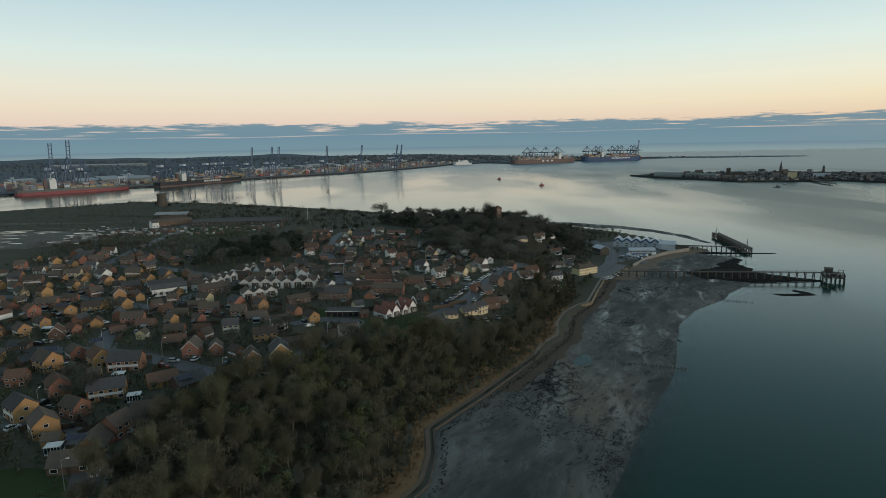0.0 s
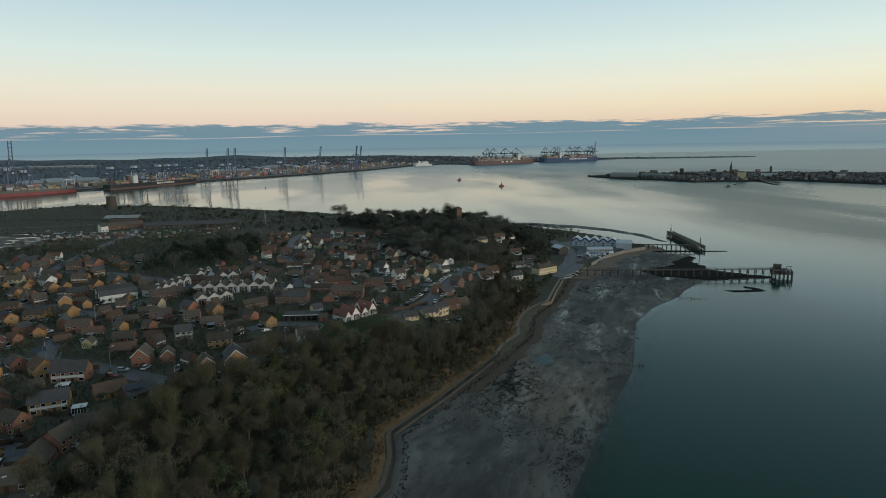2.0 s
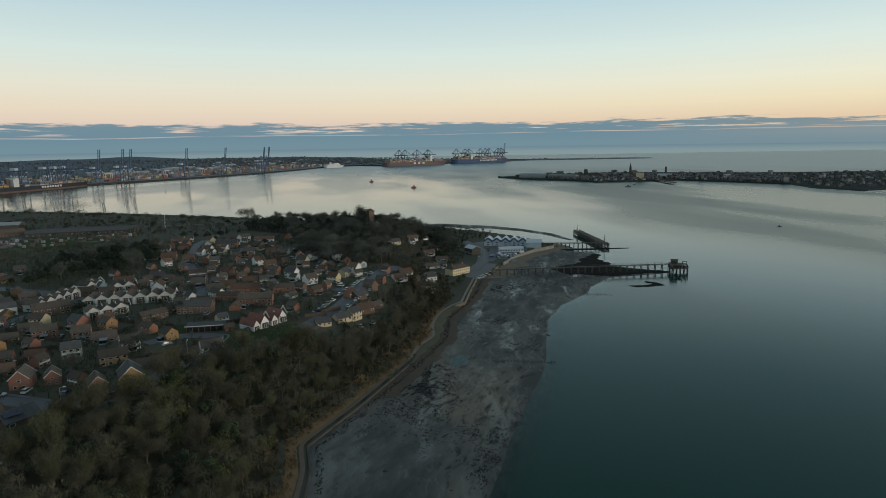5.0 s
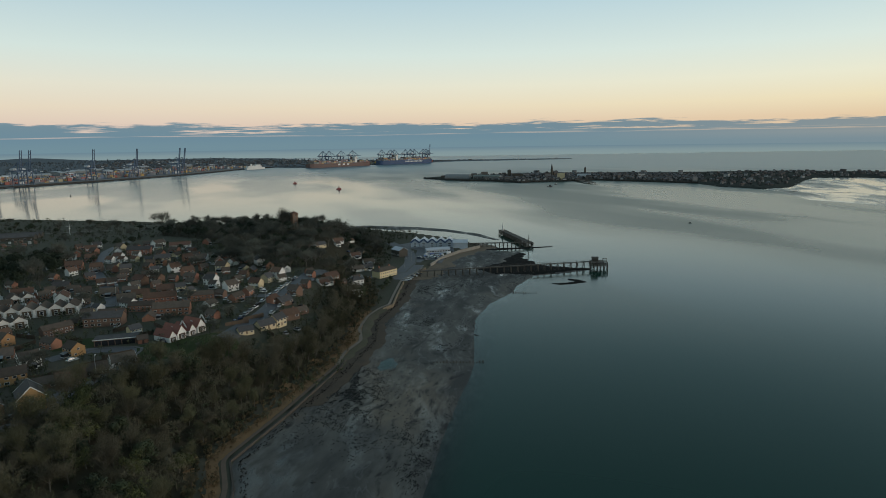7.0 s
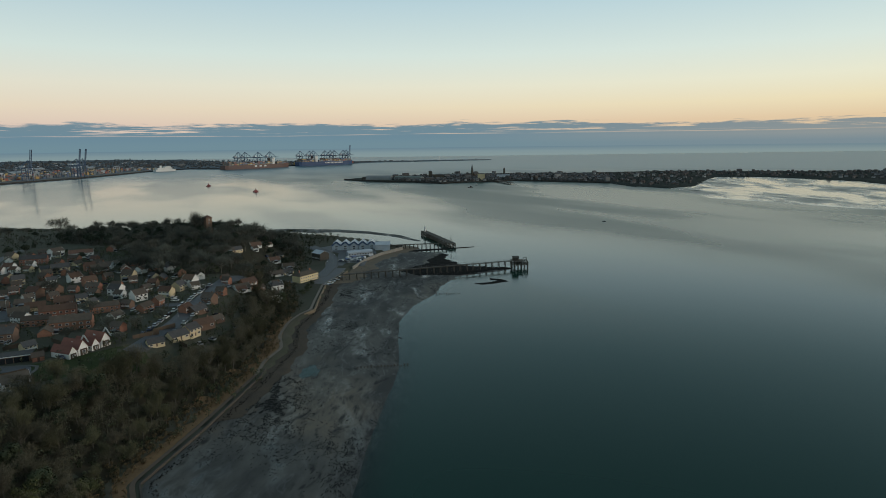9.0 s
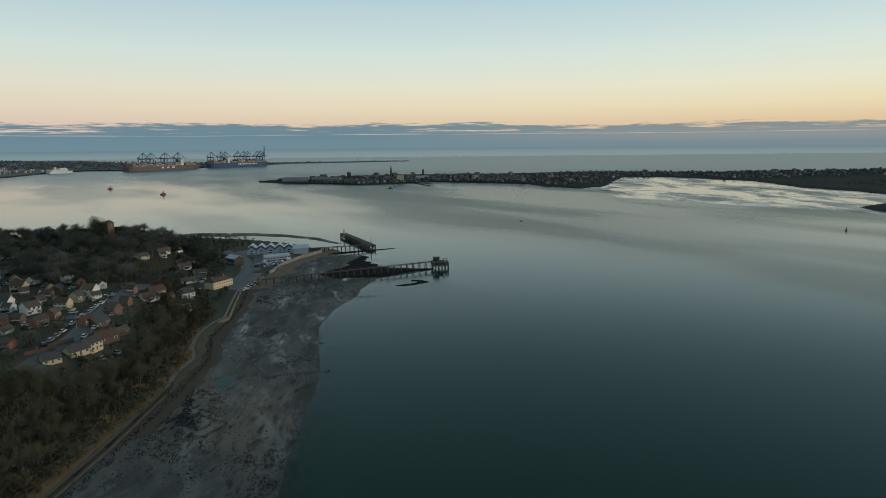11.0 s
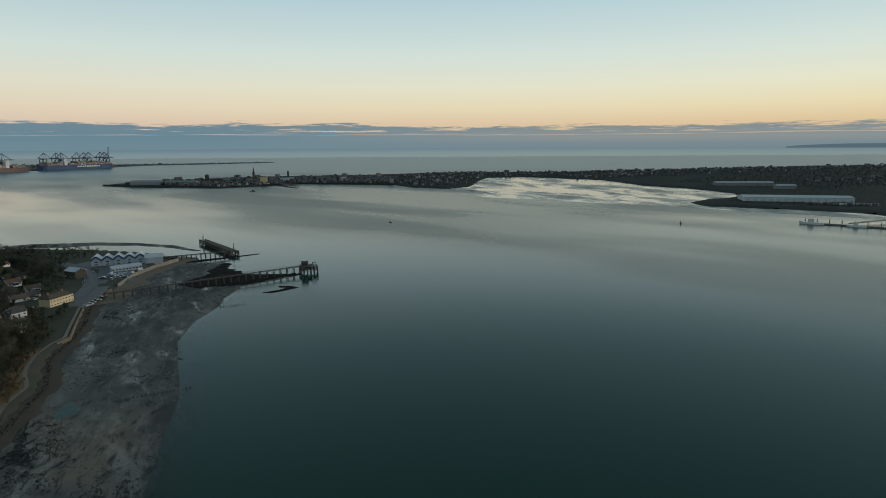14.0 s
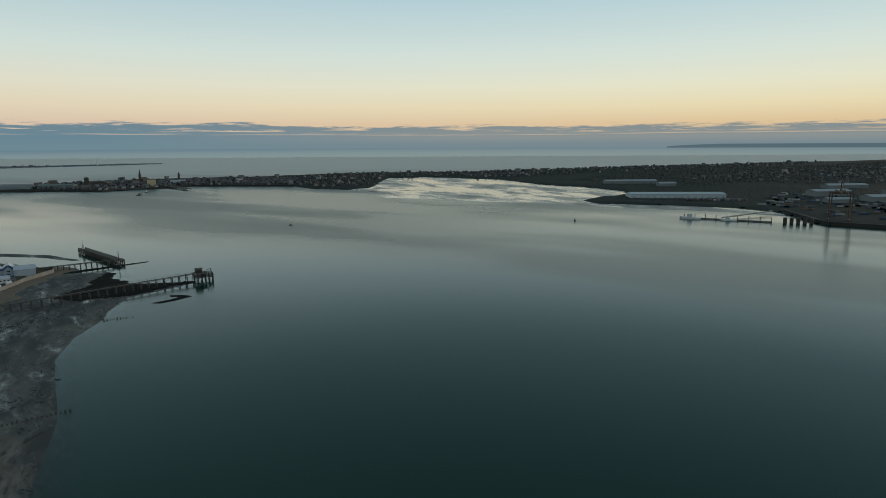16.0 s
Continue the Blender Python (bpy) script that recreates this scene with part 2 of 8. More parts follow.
def mud_material(name, dry, wet, black, pools, dull=0.7, weedy=0.53, relief=0.5, size=1.0, shift=0.0):
    """Tidal mud: dull banks, wet sheen in the low places, dark weed."""
    m = bpy.data.materials.new(name)
    m.use_nodes = True
    nt = m.node_tree
    p = nt.nodes["Principled BSDF"]
    tc = nt.nodes.new("ShaderNodeTexCoord").outputs["Object"]

    def nz(s, d, rot=0.0, sq=1.0):
        mp = nt.nodes.new("ShaderNodeMapping")
        mp.vector_type = "TEXTURE"
        mp.inputs["Rotation"].default_value, mp.inputs["Scale"].default_value = (0, 0, rot), (1, sq, 1)
        nt.links.new(tc, mp.inputs[0])
        n = nt.nodes.new("ShaderNodeTexNoise")
        n.inputs["Scale"].default_value, n.inputs["Detail"].default_value, n.inputs["Roughness"].default_value = s, d, 0.7
        nt.links.new(mp.outputs[0], n.inputs["Vector"])
        return n.outputs[0]

    def rng(src, lo, hi, a=0.0, b=1.0):
        n = nt.nodes.new("ShaderNodeMapRange")
        for i, v in enumerate((lo, hi, a, b)):
            n.inputs[i + 1].default_value = v
        nt.links.new(src, n.inputs[0])
        return n.outputs[0]

    def mixc(f, a, b):
        n = nt.nodes.new("ShaderNodeMix")
        n.data_type = "RGBA"
        nt.links.new(f, n.inputs[0])
        for s, v in ((n.inputs[6], a), (n.inputs[7], b)):
            if isinstance(v, tuple):
                s.default_value = (*v, 1)
            else:
                nt.links.new(v, s)
        return n.outputs[2]

    broad, weed, grain = nz(0.055 * size, 12 if size == 1 else 5, -0.63, 2.6), nz(0.34 * size, 10, -0.63, 3.2), nz(1.5, 4)
    c = mixc(rng(broad, 0.40, 0.60), dry, wet)
    # weed gathers in some stretches and leaves others bare
    tract = nz(0.022, 4, -0.63, 1.8)
    lean = nt.nodes.new("ShaderNodeMath")
    lean.operation = "MULTIPLY_ADD"
    lean.inputs[1].default_value, lean.inputs[2].default_value = 0.9, -0.45
    nt.links.new(tract, lean.inputs[0])
    cover = nt.nodes.new("ShaderNodeMath")
    nt.links.new(weed, cover.inputs[0])
    nt.links.new(lean.outputs[0], cover.inputs[1])
    c = mixc(rng(cover.outputs[0], weedy, weedy + 0.09), c, black)
    nt.links.new(c, p.inputs["Base Color"])
    nt.links.new(rng(broad, 0.46 + shift, 0.64 + shift, dull, pools), p.inputs["Roughness"])
    bp = nt.nodes.new("ShaderNodeBump")
    bp.inputs["Strength"].default_value, bp.inputs["Distance"].default_value = relief, 0.08
    nt.links.new(grain, bp.inputs["Height"])
    nt.links.new(bp.outputs[0], p.inputs["Normal"])
    return m


def tideflat_material():
    """Banks of brown mud and sand drawn out along the shore, wet hollows between them, thin drains, black weed."""
    m = bpy.data.materials.new("tidal_mud")
    m.use_nodes = True
    nt = m.node_tree
    p = nt.nodes["Principled BSDF"]
    tc = nt.nodes.new("ShaderNodeTexCoord").outputs["Object"]
    bend = nt.nodes.new("ShaderNodeTexNoise")
    bend.inputs["Scale"].default_value, bend.inputs["Detail"].default_value = 0.02, 3
    nt.links.new(tc, bend.inputs["Vector"])
    push = nt.nodes.new("ShaderNodeVectorMath")
    push.operation = "MULTIPLY_ADD"
    push.inputs[1].default_value = (22, 22, 0)
    nt.links.new(bend.outputs["Color"], push.inputs[0])
    nt.links.new(tc, push.inputs[2])

    def nz(s, d, sq, rot=-0.55, seed=0.0, rough=0.6):
        mp = nt.nodes.new("ShaderNodeMapping")
        mp.vector_type = "TEXTURE"
        mp.inputs["Rotation"].default_value, mp.inputs["Scale"].default_value, mp.inputs["Location"].default_value = (0, 0, rot), (1, sq, 1), (seed, 0, 0)
        nt.links.new(push.outputs[0], mp.inputs[0])
        n = nt.nodes.new("ShaderNodeTexNoise")
        n.inputs["Scale"].default_value, n.inputs["Detail"].default_value, n.inputs["Roughness"].default_value = s, d, rough
        nt.links.new(mp.outputs[0], n.inputs["Vector"])
        return n.outputs[0]

    def rng(src, lo, hi, a=0.0, b=1.0):
        n = nt.nodes.new("ShaderNodeMapRange")
        for i, v in enumerate((lo, hi, a, b)):
            n.inputs[i + 1].default_value = v
        nt.links.new(src, n.inputs[0])
        return n.outputs[0]

    def mth(op, x, y):
        n = nt.nodes.new("ShaderNodeMath")
        n.operation, n.use_clamp = op, op != "ABSOLUTE" and op != "SUBTRACT"
        for i, v in enumerate((x, y)):
            if isinstance(v, (int, float)):
                n.inputs[i].default_value = v
            else:
                nt.links.new(v, n.inputs[i])
        return n.outputs[0]

    def mixc(f, a, b):
        n = nt.nodes.new("ShaderNodeMix")
        n.data_type = "RGBA"
        nt.links.new(f, n.inputs[0])
        for sock, v in ((n.inputs[6], a), (n.inputs[7], b)):
            if isinstance(v, tuple):
                sock.default_value = (*v, 1)
            else:
                nt.links.new(v, sock)
        return n.outputs[2]

    banks, fine, sand = nz(0.040, 7, 3.0), nz(0.30, 8, 2.6, seed=40.0), nz(0.016, 4, 1.8, seed=90.0)
    veils = nz(0.075, 6, 3.6, -0.2, 120.0)
    tract, drains, grain = nz(0.024, 4, 1.6, seed=15.0), nz(0.060, 5, 3.4, -0.35, 60.0), nz(1.4, 4, 1.0)
    c = mixc(rng(banks, 0.43, 0.57), (0.086, 0.083, 0.072), (0.032, 0.032, 0.030))
    c = mixc(mth("MULTIPLY", rng(sand, 0.54, 0.66), rng(fine, 0.70, 0.40, 0.2, 1.0)), c, (0.135, 0.110, 0.080))
    c = mixc(mth("MULTIPLY", rng(fine, 0.54, 0.66), rng(tract, 0.46, 0.56)), c, (0.013, 0.0125, 0.012))
    nt.links.new(c, p.inputs["Base Color"])
    # standing water in the hollows and along the drains
    wet = mth("MAXIMUM", rng(veils, 0.50, 0.63, 0.0, 0.85), rng(mth("ABSOLUTE", mth("SUBTRACT", drains, 0.5), 0), 0.012, 0.004, 0.0, 0.45))
    wet = mth("MULTIPLY", wet, rng(fine, 0.62, 0.44))
    nt.links.new(rng(wet, 0.0, 1.0, 0.80, 0.13), p.inputs["Roughness"])
    p.inputs["Specular IOR Level"].default_value = 0.40
    bp = nt.nodes.new("ShaderNodeBump")
    bp.inputs["Strength"].default_value, bp.inputs["Distance"].default_value = 0.4, 0.08
    nt.links.new(grain, bp.inputs["Height"])
    nt.links.new(bp.outputs[0], p.inputs["Normal"])
    return m


WATER = water_material()
MUD = tideflat_material()
MUDWET = mud_material("wet_flat", (0.10, 0.092, 0.075), (0.07, 0.066, 0.058), (0.05, 0.048, 0.045), 0.14, 0.46, 0.66, 0.0, 0.2, -0.09)
BARMUD = mud_material("bar_mud", (0.06, 0.052, 0.042), (0.04, 0.038, 0.034), (0.03, 0.03, 0.028), 0.16, 0.42, 0.6, 0.1)
WEED = mat("black_weed", (0.010, 0.010, 0.010), (0.020, 0.019, 0.017), 0.95, scale=0.2, fine=2, bump=0.6, spec=0.05)
LITTER = mat("leaf_litter", (0.042, 0.037, 0.025), (0.030, 0.029, 0.019), 0.95, scale=0.1, fine=1.5, spec=0.08)
SAND = mat("shingle", (0.155, 0.116, 0.078), (0.096, 0.076, 0.056), 0.9, scale=0.15, fine=3)
EARTH = mat("rough_ground", (0.060, 0.063, 0.044), (0.088, 0.080, 0.064), 0.95, scale=0.07, fine=0.6, spec=0.08)
GRASS = mat("grass", (0.036, 0.052, 0.020), (0.046, 0.053, 0.024), 0.95, scale=0.06, fine=1.5, spec=0.08)
# distance haze over the port fields and hills is put into this pale blue
PORTLAND = mat("haze_tinted_fields", (0.104, 0.122, 0.136), (0.124, 0.138, 0.146), 0.95, scale=0.008, fine=0.05, spec=0.05)
FARLAND = mat("far_ground", (0.036, 0.042, 0.038), (0.052, 0.053, 0.046), 0.95, scale=0.008, fine=0.05, spec=0.03)
ASPHALT = mat("asphalt", (0.075, 0.077, 0.082), (0.058, 0.06, 0.064), 0.6, scale=0.2, fine=6)
CONCRETE = mat("concrete", (0.26, 0.24, 0.21), (0.16, 0.15, 0.13), 0.85, scale=0.25, fine=4)
QUAY = mat("quay_paving", (0.14, 0.135, 0.125), (0.09, 0.088, 0.082), 0.85, scale=0.02, fine=0.3)

POOL = mat("standing_water", (0.02, 0.022, 0.02), (0.03, 0.03, 0.026), 0.06, bump=0, spec=0.5)
CHURNED = mat("churned_mud", (0.120, 0.106, 0.090), (0.072, 0.066, 0.057), 0.85, spec=0.15, scale=0.05, fine=0.8)
# ---- geometry helpers ----
class Mesh:
    """Collects faces of several shapes for one mesh; mi is the material slot of the faces that follow."""

    def __init__(self):
        self.v, self.f, self.m, self.mi = [], [], [], 0

    def add(self, vs, fs):
        o = len(self.v)
        self.v += [tuple(v) for v in vs]
        self.f += [tuple(i + o for i in f) for f in fs]
        self.m += [self.mi] * len(fs)
        return self

    def box(self, x0, x1, y0, y1, z0, z1):
        return self.add([(x0, y0, z0), (x1, y0, z0), (x1, y1, z0), (x0, y1, z0), (x0, y0, z1), (x1, y0, z1), (x1, y1, z1), (x0, y1, z1)],
                        [(0, 3, 2, 1), (4, 5, 6, 7), (0, 1, 5, 4), (1, 2, 6, 5), (2, 3, 7, 6), (3, 0, 4, 7)])

    def bar(self, a, b, w, h=None, taper=1.0):
        """A squared beam from a to b."""
        a, b = Vector(a), Vector(b)
        h = h or w
        d = (b - a).normalized()
        s = d.cross(Vector((0, 0, 1)))
        s = s.normalized() if s.length > 1e-4 else Vector((1, 0, 0))
        u = s.cross(d)
        vs = [p + s * (w * k * i / 2) + u * (h * k * j / 2) for p, k in ((a, 1), (b, taper)) for i, j in ((-1, -1), (1, -1), (1, 1), (-1, 1))]
        return self.add(vs, [(0, 1, 2, 3), (7, 6, 5, 4), (0, 4, 5, 1), (1, 5, 6, 2), (2, 6, 7, 3), (3, 7, 4, 0)])

    def tube(self, a, b, r0, r1, n=6):
        a, b = Vector(a), Vector(b)
        d = (b - a).normalized()
        s = d.orthogonal().normalized()
        u = d.cross(s)
        vs = [p + (s * math.cos(i * math.tau / n) + u * math.sin(i * math.tau / n)) * r for p, r in ((a, r0), (b, r1)) for i in range(n)]
        return self.add(vs, [(i, (i + 1) % n, n + (i + 1) % n, n + i) for i in range(n)] + [tuple(range(n))[::-1], tuple(range(n, 2 * n))])

    def gable(self, x0, x1, y0, y1, z0, z1, over=0.0, thick=0.18):
        """A pitched roof slab with its ridge along x."""
        ym, x0, x1 = (y0 + y1) / 2, x0 - over, x1 + over
        s = (z1 - z0) / (ym - y0)
        ya, yb, ze = y0 - over, y1 + over, z0 - over * s
        vs = [(x, y, z) for x in (x0, x1) for y, z in ((ya, ze), (ym, z1), (yb, ze), (ya, ze + thick), (ym, z1 + thick), (yb, ze + thick))]
        return self.add(vs, [(3, 9, 10, 4), (4, 10, 11, 5), (0, 1, 7, 6), (1, 2, 8, 7), (0, 6, 9, 3), (2, 5, 11, 8), (0, 3, 4, 1), (1, 4, 5, 2), (6, 7, 10, 9), (7, 8, 11, 10)])

    def hip(self, x0, x1, y0, y1, z0, z1, over=0.4, thick=0.15):
        x0, x1, y0, y1 = x0 - over, x1 + over, y0 - over, y1 + over
        ym, k = (y0 + y1) / 2, (y1 - y0) / 2 * 0.9
        vs = [(x0, y0, z0), (x1, y0, z0), (x1, y1, z0), (x0, y1, z0), (x0, y0, z0 + thick), (x1, y0, z0 + thick), (x1, y1, z0 + thick), (x0, y1, z0 + thick), (x0 + k, ym, z1), (x1 - k, ym, z1)]
        return self.add(vs, [(0, 3, 2, 1), (0, 1, 5, 4), (1, 2, 6, 5), (2, 3, 7, 6), (3, 0, 4, 7), (4, 5, 9, 8), (6, 7, 8, 9), (5, 6, 9), (7, 4, 8)])

    def house(self, x0, x1, y0, y1, z0, ze, zr):
        """Walls up to the eaves, with gable triangles."""
        ym = (y0 + y1) / 2
        vs = [(x, y, z) for x in (x0, x1) for y, z in ((y0, z0), (y1, z0), (y1, ze), (ym, zr), (y0, ze))]
        return self.add(vs, [(0, 4, 3, 2, 1), (5, 6, 7, 8, 9), (0, 5, 9, 4), (1, 2, 7, 6), (0, 1, 6, 5), (2, 3, 8, 7), (3, 4, 9, 8)])

    def data(self, name, *mats):
        me = bpy.data.meshes.new(name)
        me.from_pydata(self.v, [], self.f)
        for m in mats:
            me.materials.append(m)
        if len(mats) > 1:
            me.polygons.foreach_set("material_index", self.m)
        me.update()
        return me


def part(name, me, material, parent=None, label=""):
    """One mesh object under a thing; me: a Mesh, or mesh data."""
    if isinstance(me, Mesh):
        me = me.data(name, *(material if isinstance(material, (list, tuple)) else [material]))
    ob = new(name, me)
    ob.parent = parent
    return tagged(ob, label)


def thing(name, label, category, m=None, group="", kind=""):
    ob = new(name)
    ob.empty_display_size = 0.5
    if m is not None:
        ob.matrix_world = m
    return tagged(ob, label, category, group, kind)


def smooth(t):
    t = np.clip(t, 0, 1)
    return t * t * (3 - 2 * t)


def inside_distance(px, py, poly):
    """Signed distance to a closed outline, positive inside."""
    px, py = np.asarray(px, float), np.asarray(py, float)
    shape = px.shape
    px, py = px.ravel(), py.ravel()
    p = np.array(poly, float)
    q = np.roll(p, -1, axis=0)
    out = np.empty(len(px))
    for i in range(0, len(px), 20000):
        x, y = px[i:i + 20000, None], py[i:i + 20000, None]
        dx, dy = q[:, 0] - p[:, 0], q[:, 1] - p[:, 1]
        t = np.clip(((x - p[:, 0]) * dx + (y - p[:, 1]) * dy) / (dx * dx + dy * dy), 0, 1)
        best = np.sqrt(((x - p[:, 0] - t * dx) ** 2 + (y - p[:, 1] - t * dy) ** 2).min(axis=1))
        cross = (p[:, 1] > y) != (q[:, 1] > y)
        left = x < dx * (y - p[:, 1]) / np.where(dy == 0, 1e-9, dy) + p[:, 0]
        out[i:i + 20000] = np.where((cross & left).sum(axis=1) % 2 == 1, best, -best)
    return out.reshape(shape)


def wobble(x, y, s, seed=0):
    """Cheap smooth noise, about -1 to 1."""
    x, y = np.asarray(x, float) / s, np.asarray(y, float) / s
    return (np.sin(x * 1.3 + 1.7 * np.sin(y * 0.9 + seed) + seed) + np.sin(y * 1.7 + 1.3 * np.sin(x * 1.1 + 2 * seed)) + 0.6 * np.sin(2.9 * x - 2.3 * y + 3 * seed) + 0.6 * np.sin(4.1 * y + 3.3 * x + seed)) / 3.2


def sheet(name, fn, keep, box, step, material, label, category, kind="structure"):
    """A height field on a square grid, where keep() is true."""
    x0, x1, y0, y1 = box
    xs, ys = np.arange(x0, x1 + step, step), np.arange(y0, y1 + step, step)
    gx, gy = np.meshgrid(xs, ys)
    gz, ok = fn(gx, gy), keep(gx, gy)
    idx = -np.ones(gx.shape, int)
    cell = ok[:-1, :-1] & ok[1:, :-1] & ok[:-1, 1:] & ok[1:, 1:]
    used = np.zeros(gx.shape, bool)
    for a in (slice(None, -1), slice(1, None)):
        for b in (slice(None, -1), slice(1, None)):
            used[a, b] |= cell
    idx[used] = np.arange(used.sum())
    verts = np.stack([gx[used], gy[used], gz[used]], -1)
    quads = np.stack([idx[:-1, :-1][cell], idx[:-1, 1:][cell], idx[1:, 1:][cell], idx[1:, :-1][cell]], -1)
    me = bpy.data.meshes.new(name)
    me.from_pydata(verts.tolist(), [], quads.tolist())
    me.materials.append(material)
    me.polygons.foreach_set("use_smooth", [True] * len(me.polygons))
    return tagged(new(name, me), label, category, kind=kind)


# ---- the near headland ----
# foot of the cliff and of the hill, from behind the camera round the point to the far shore
FOOT = [(-60, -400), (-45, 60), (-23, 150), (-14, 154), (-8, 163), (-6, 180), (-7, 197), (14, 228), (42, 270), (58, 299), (70, 339), (84, 362), (88, 400), (96, 440), (112, 500), (126, 560), (122, 620),
        (70, 700), (-20, 790), (-150, 900), (-290, 990), (-420, 1060), (-560, 1105), (-620, 1040), (-722, 986), (-1500, 800), (-2500, 700), (-2500, -400)]
# the waterside: sea wall, car park and marina flats
SHORE = [(-58, -400), (-43, 60), (-21, 148), (-10, 152), (-4, 163), (-2, 180), (-3, 197), (17, 226), (44, 267), (62, 297), (73, 335), (88, 358), (100, 380), (115, 418), (134, 445), (150, 470), (176, 505), (205, 535), (226, 545), (222, 560), (214, 600), (195, 640),
         (150, 700), (90, 755), (0, 820), (-150, 925), (-290, 1010), (-420, 1080), (-570, 1125), (-640, 1060), (-740, 1000), (-1500, 830), (-2600, 720), (-2600, -400)]


def ground(x, y):
    d = inside_distance(x, y, FOOT)
    e = inside_distance(x, y, SHORE)
    west = smooth((np.asarray(y, float) - 560 - 0.2 * np.asarray(x, float)) / 350)
    z = 19.5 * smooth((d + 3) / 52) * (1 - 0.62 * west)
    z = z + np.where(d > 20, 0.5 * wobble(x, y, 60, 2), 0)
    hill = np.exp(-(((np.asarray(x, float) - 62) / 60) ** 2 + ((np.asarray(y, float) - 570) / 85) ** 2))
    z = z + 4.0 * hill * smooth(d / 60)
    pub = np.exp(-(((np.asarray(x, float) - 92) / 26) ** 2 + ((np.asarray(y, float) - 452) / 30) ** 2))
    z = z * (1 - 0.75 * pub)
    return np.where(e > 0, np.maximum(z, (1.9 + 1.1 * smooth((np.asarray(y, float) - 260) / 60)) * smooth((e + 1) / 2)), np.maximum(-2.0, e * 0.6))


LEVEL_STEP = 2.0
LEVELS = ground(*np.meshgrid(np.arange(-720, 280, LEVEL_STEP), np.arange(-120, 1180, LEVEL_STEP)))


def at(x, y):
    """The ground's height, from a table."""
    i, j = (min(max(v, 0), n - 2) for v, n in (((y + 120) / LEVEL_STEP, LEVELS.shape[0]), ((x + 720) / LEVEL_STEP, LEVELS.shape[1])))
    a, b = int(i), int(j)
    u, v = i - a, j - b
    return float((LEVELS[a, b] * (1 - v) + LEVELS[a, b + 1] * v) * (1 - u) + (LEVELS[a + 1, b] * (1 - v) + LEVELS[a + 1, b + 1] * v) * u)


sheet("ground", ground, lambda x, y: inside_distance(x, y, SHORE) > -6, (-700, 260, -100, 1160), 5.0, EARTH, "rough winter grass and bare soil of a low headland", "ground")
sheet("ground_west", lambda x, y: ground(x, y) - 0.3, lambda x, y: (inside_distance(x, y, SHORE) > -25) & ((x < -680) | (y < -80)), (-2600, -40, -400, 1140), 20.0, EARTH, "rough fields inland of the headland", "ground")

# ---- tidal flats below the sea wall ----
FLAT = [(-60, -200), (20, 60), (48, 157), (71, 198), (102, 250), (120, 293), (130, 318), (150, 345), (178, 369), (188, 384), (214, 408), (262, 410), (272, 416), (258, 428), (236, 452), (240, 480), (252, 497), (250, 508), (230, 524), (238, 540), (236, 560), (215, 540), (180, 520), (140, 470), (100, 430), (80, 370), (50, 310), (20, 250), (-20, 200), (-30, 150), (-70, 60), (-90, -200)]


def flat(x, y):
    d = inside_distance(x, y, FLAT)
    e = np.clip(-inside_distance(x, y, SHORE), 0, 200)
    rough = 0.06 + 0.94 * smooth(d / 30)
    z = 0.025 * np.clip(d, -30, 22) + 0.9 * np.exp(-e / 9) + rough * (0.09 * wobble(x, y, 9, 1) + 0.14 * wobble(x, y, 31, 5) + 0.05 * wobble(x, y, 2.7, 3))
    x, y = np.asarray(x, float), np.asarray(y, float)
    pool = np.exp(-(((x - 63) / 8) ** 2 + ((y - 266 - 0.6 * (x - 63)) / 17) ** 2)) * (1 + 0.5 * wobble(x, y, 5, 2))
    z = z - 0.05 - 1.0 * pool
    return np.where(d < -4, np.minimum(z, -0.12 + 0.045 * (d + 4)), np.maximum(z, -1.2))


sheet("mudflat", flat, lambda x, y: inside_distance(x, y, FLAT) > -40, (-100, 320, -100, 600), 2.0, MUD, "dark wet tidal mud with pools and weed", "mudflat")
# ---- the sea: one sheet, finer over the shallows, where the bed shows through ----
SX0, SX1, SY0, SY1, SSTEP = -120.0, 339.0, -120.0, 621.0, 3.0
sxs, sys_ = np.arange(SX0, SX1 + 1, SSTEP), np.arange(SY0, SY1 + 1, SSTEP)
sgx, sgy = np.meshgrid(sxs, sys_)
edge_d = inside_distance(sgx, sgy, FLAT)
depth = np.where(edge_d < -38, 9.0, -flat(sgx, sgy))
clear = 1 - np.exp(-np.clip(depth, 0, 9) / 0.15)
clear = np.where(inside_distance(sgx, sgy, SHORE) > -1, 1.0, np.clip(clear, 0.0, 1.0))
ny, nx = sgx.shape
sea_v = [(float(a), float(b), 0.0) for a, b in zip(sgx.ravel(), sgy.ravel())]
sea_f = [(j * nx + i, j * nx + i + 1, (j + 1) * nx + i + 1, (j + 1) * nx + i) for j in range(ny - 1) for i in range(nx - 1)]
rim = [i for i in range(nx)] + [j * nx + nx - 1 for j in range(1, ny)] + [(ny - 1) * nx + i for i in range(nx - 2, -1, -1)] + [j * nx for j in range(ny - 2, 0, -1)]
first = len(sea_v)
mx, my = (SX0 + SX1) / 2, (SY0 + SY1) / 2
for k in rim:
    dx, dy = sea_v[k][0] - mx, sea_v[k][1] - my
    q = 7800 / math.hypot(dx, dy)
    sea_v.append((dx * q, dy * q, 0.0))
sea_f += [(rim[k], first + k, first + (k + 1) % len(rim), rim[(k + 1) % len(rim)]) for k in range(len(rim))]
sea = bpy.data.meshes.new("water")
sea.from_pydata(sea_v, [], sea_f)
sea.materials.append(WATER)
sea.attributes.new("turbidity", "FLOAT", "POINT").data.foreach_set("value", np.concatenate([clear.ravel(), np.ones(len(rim))]))
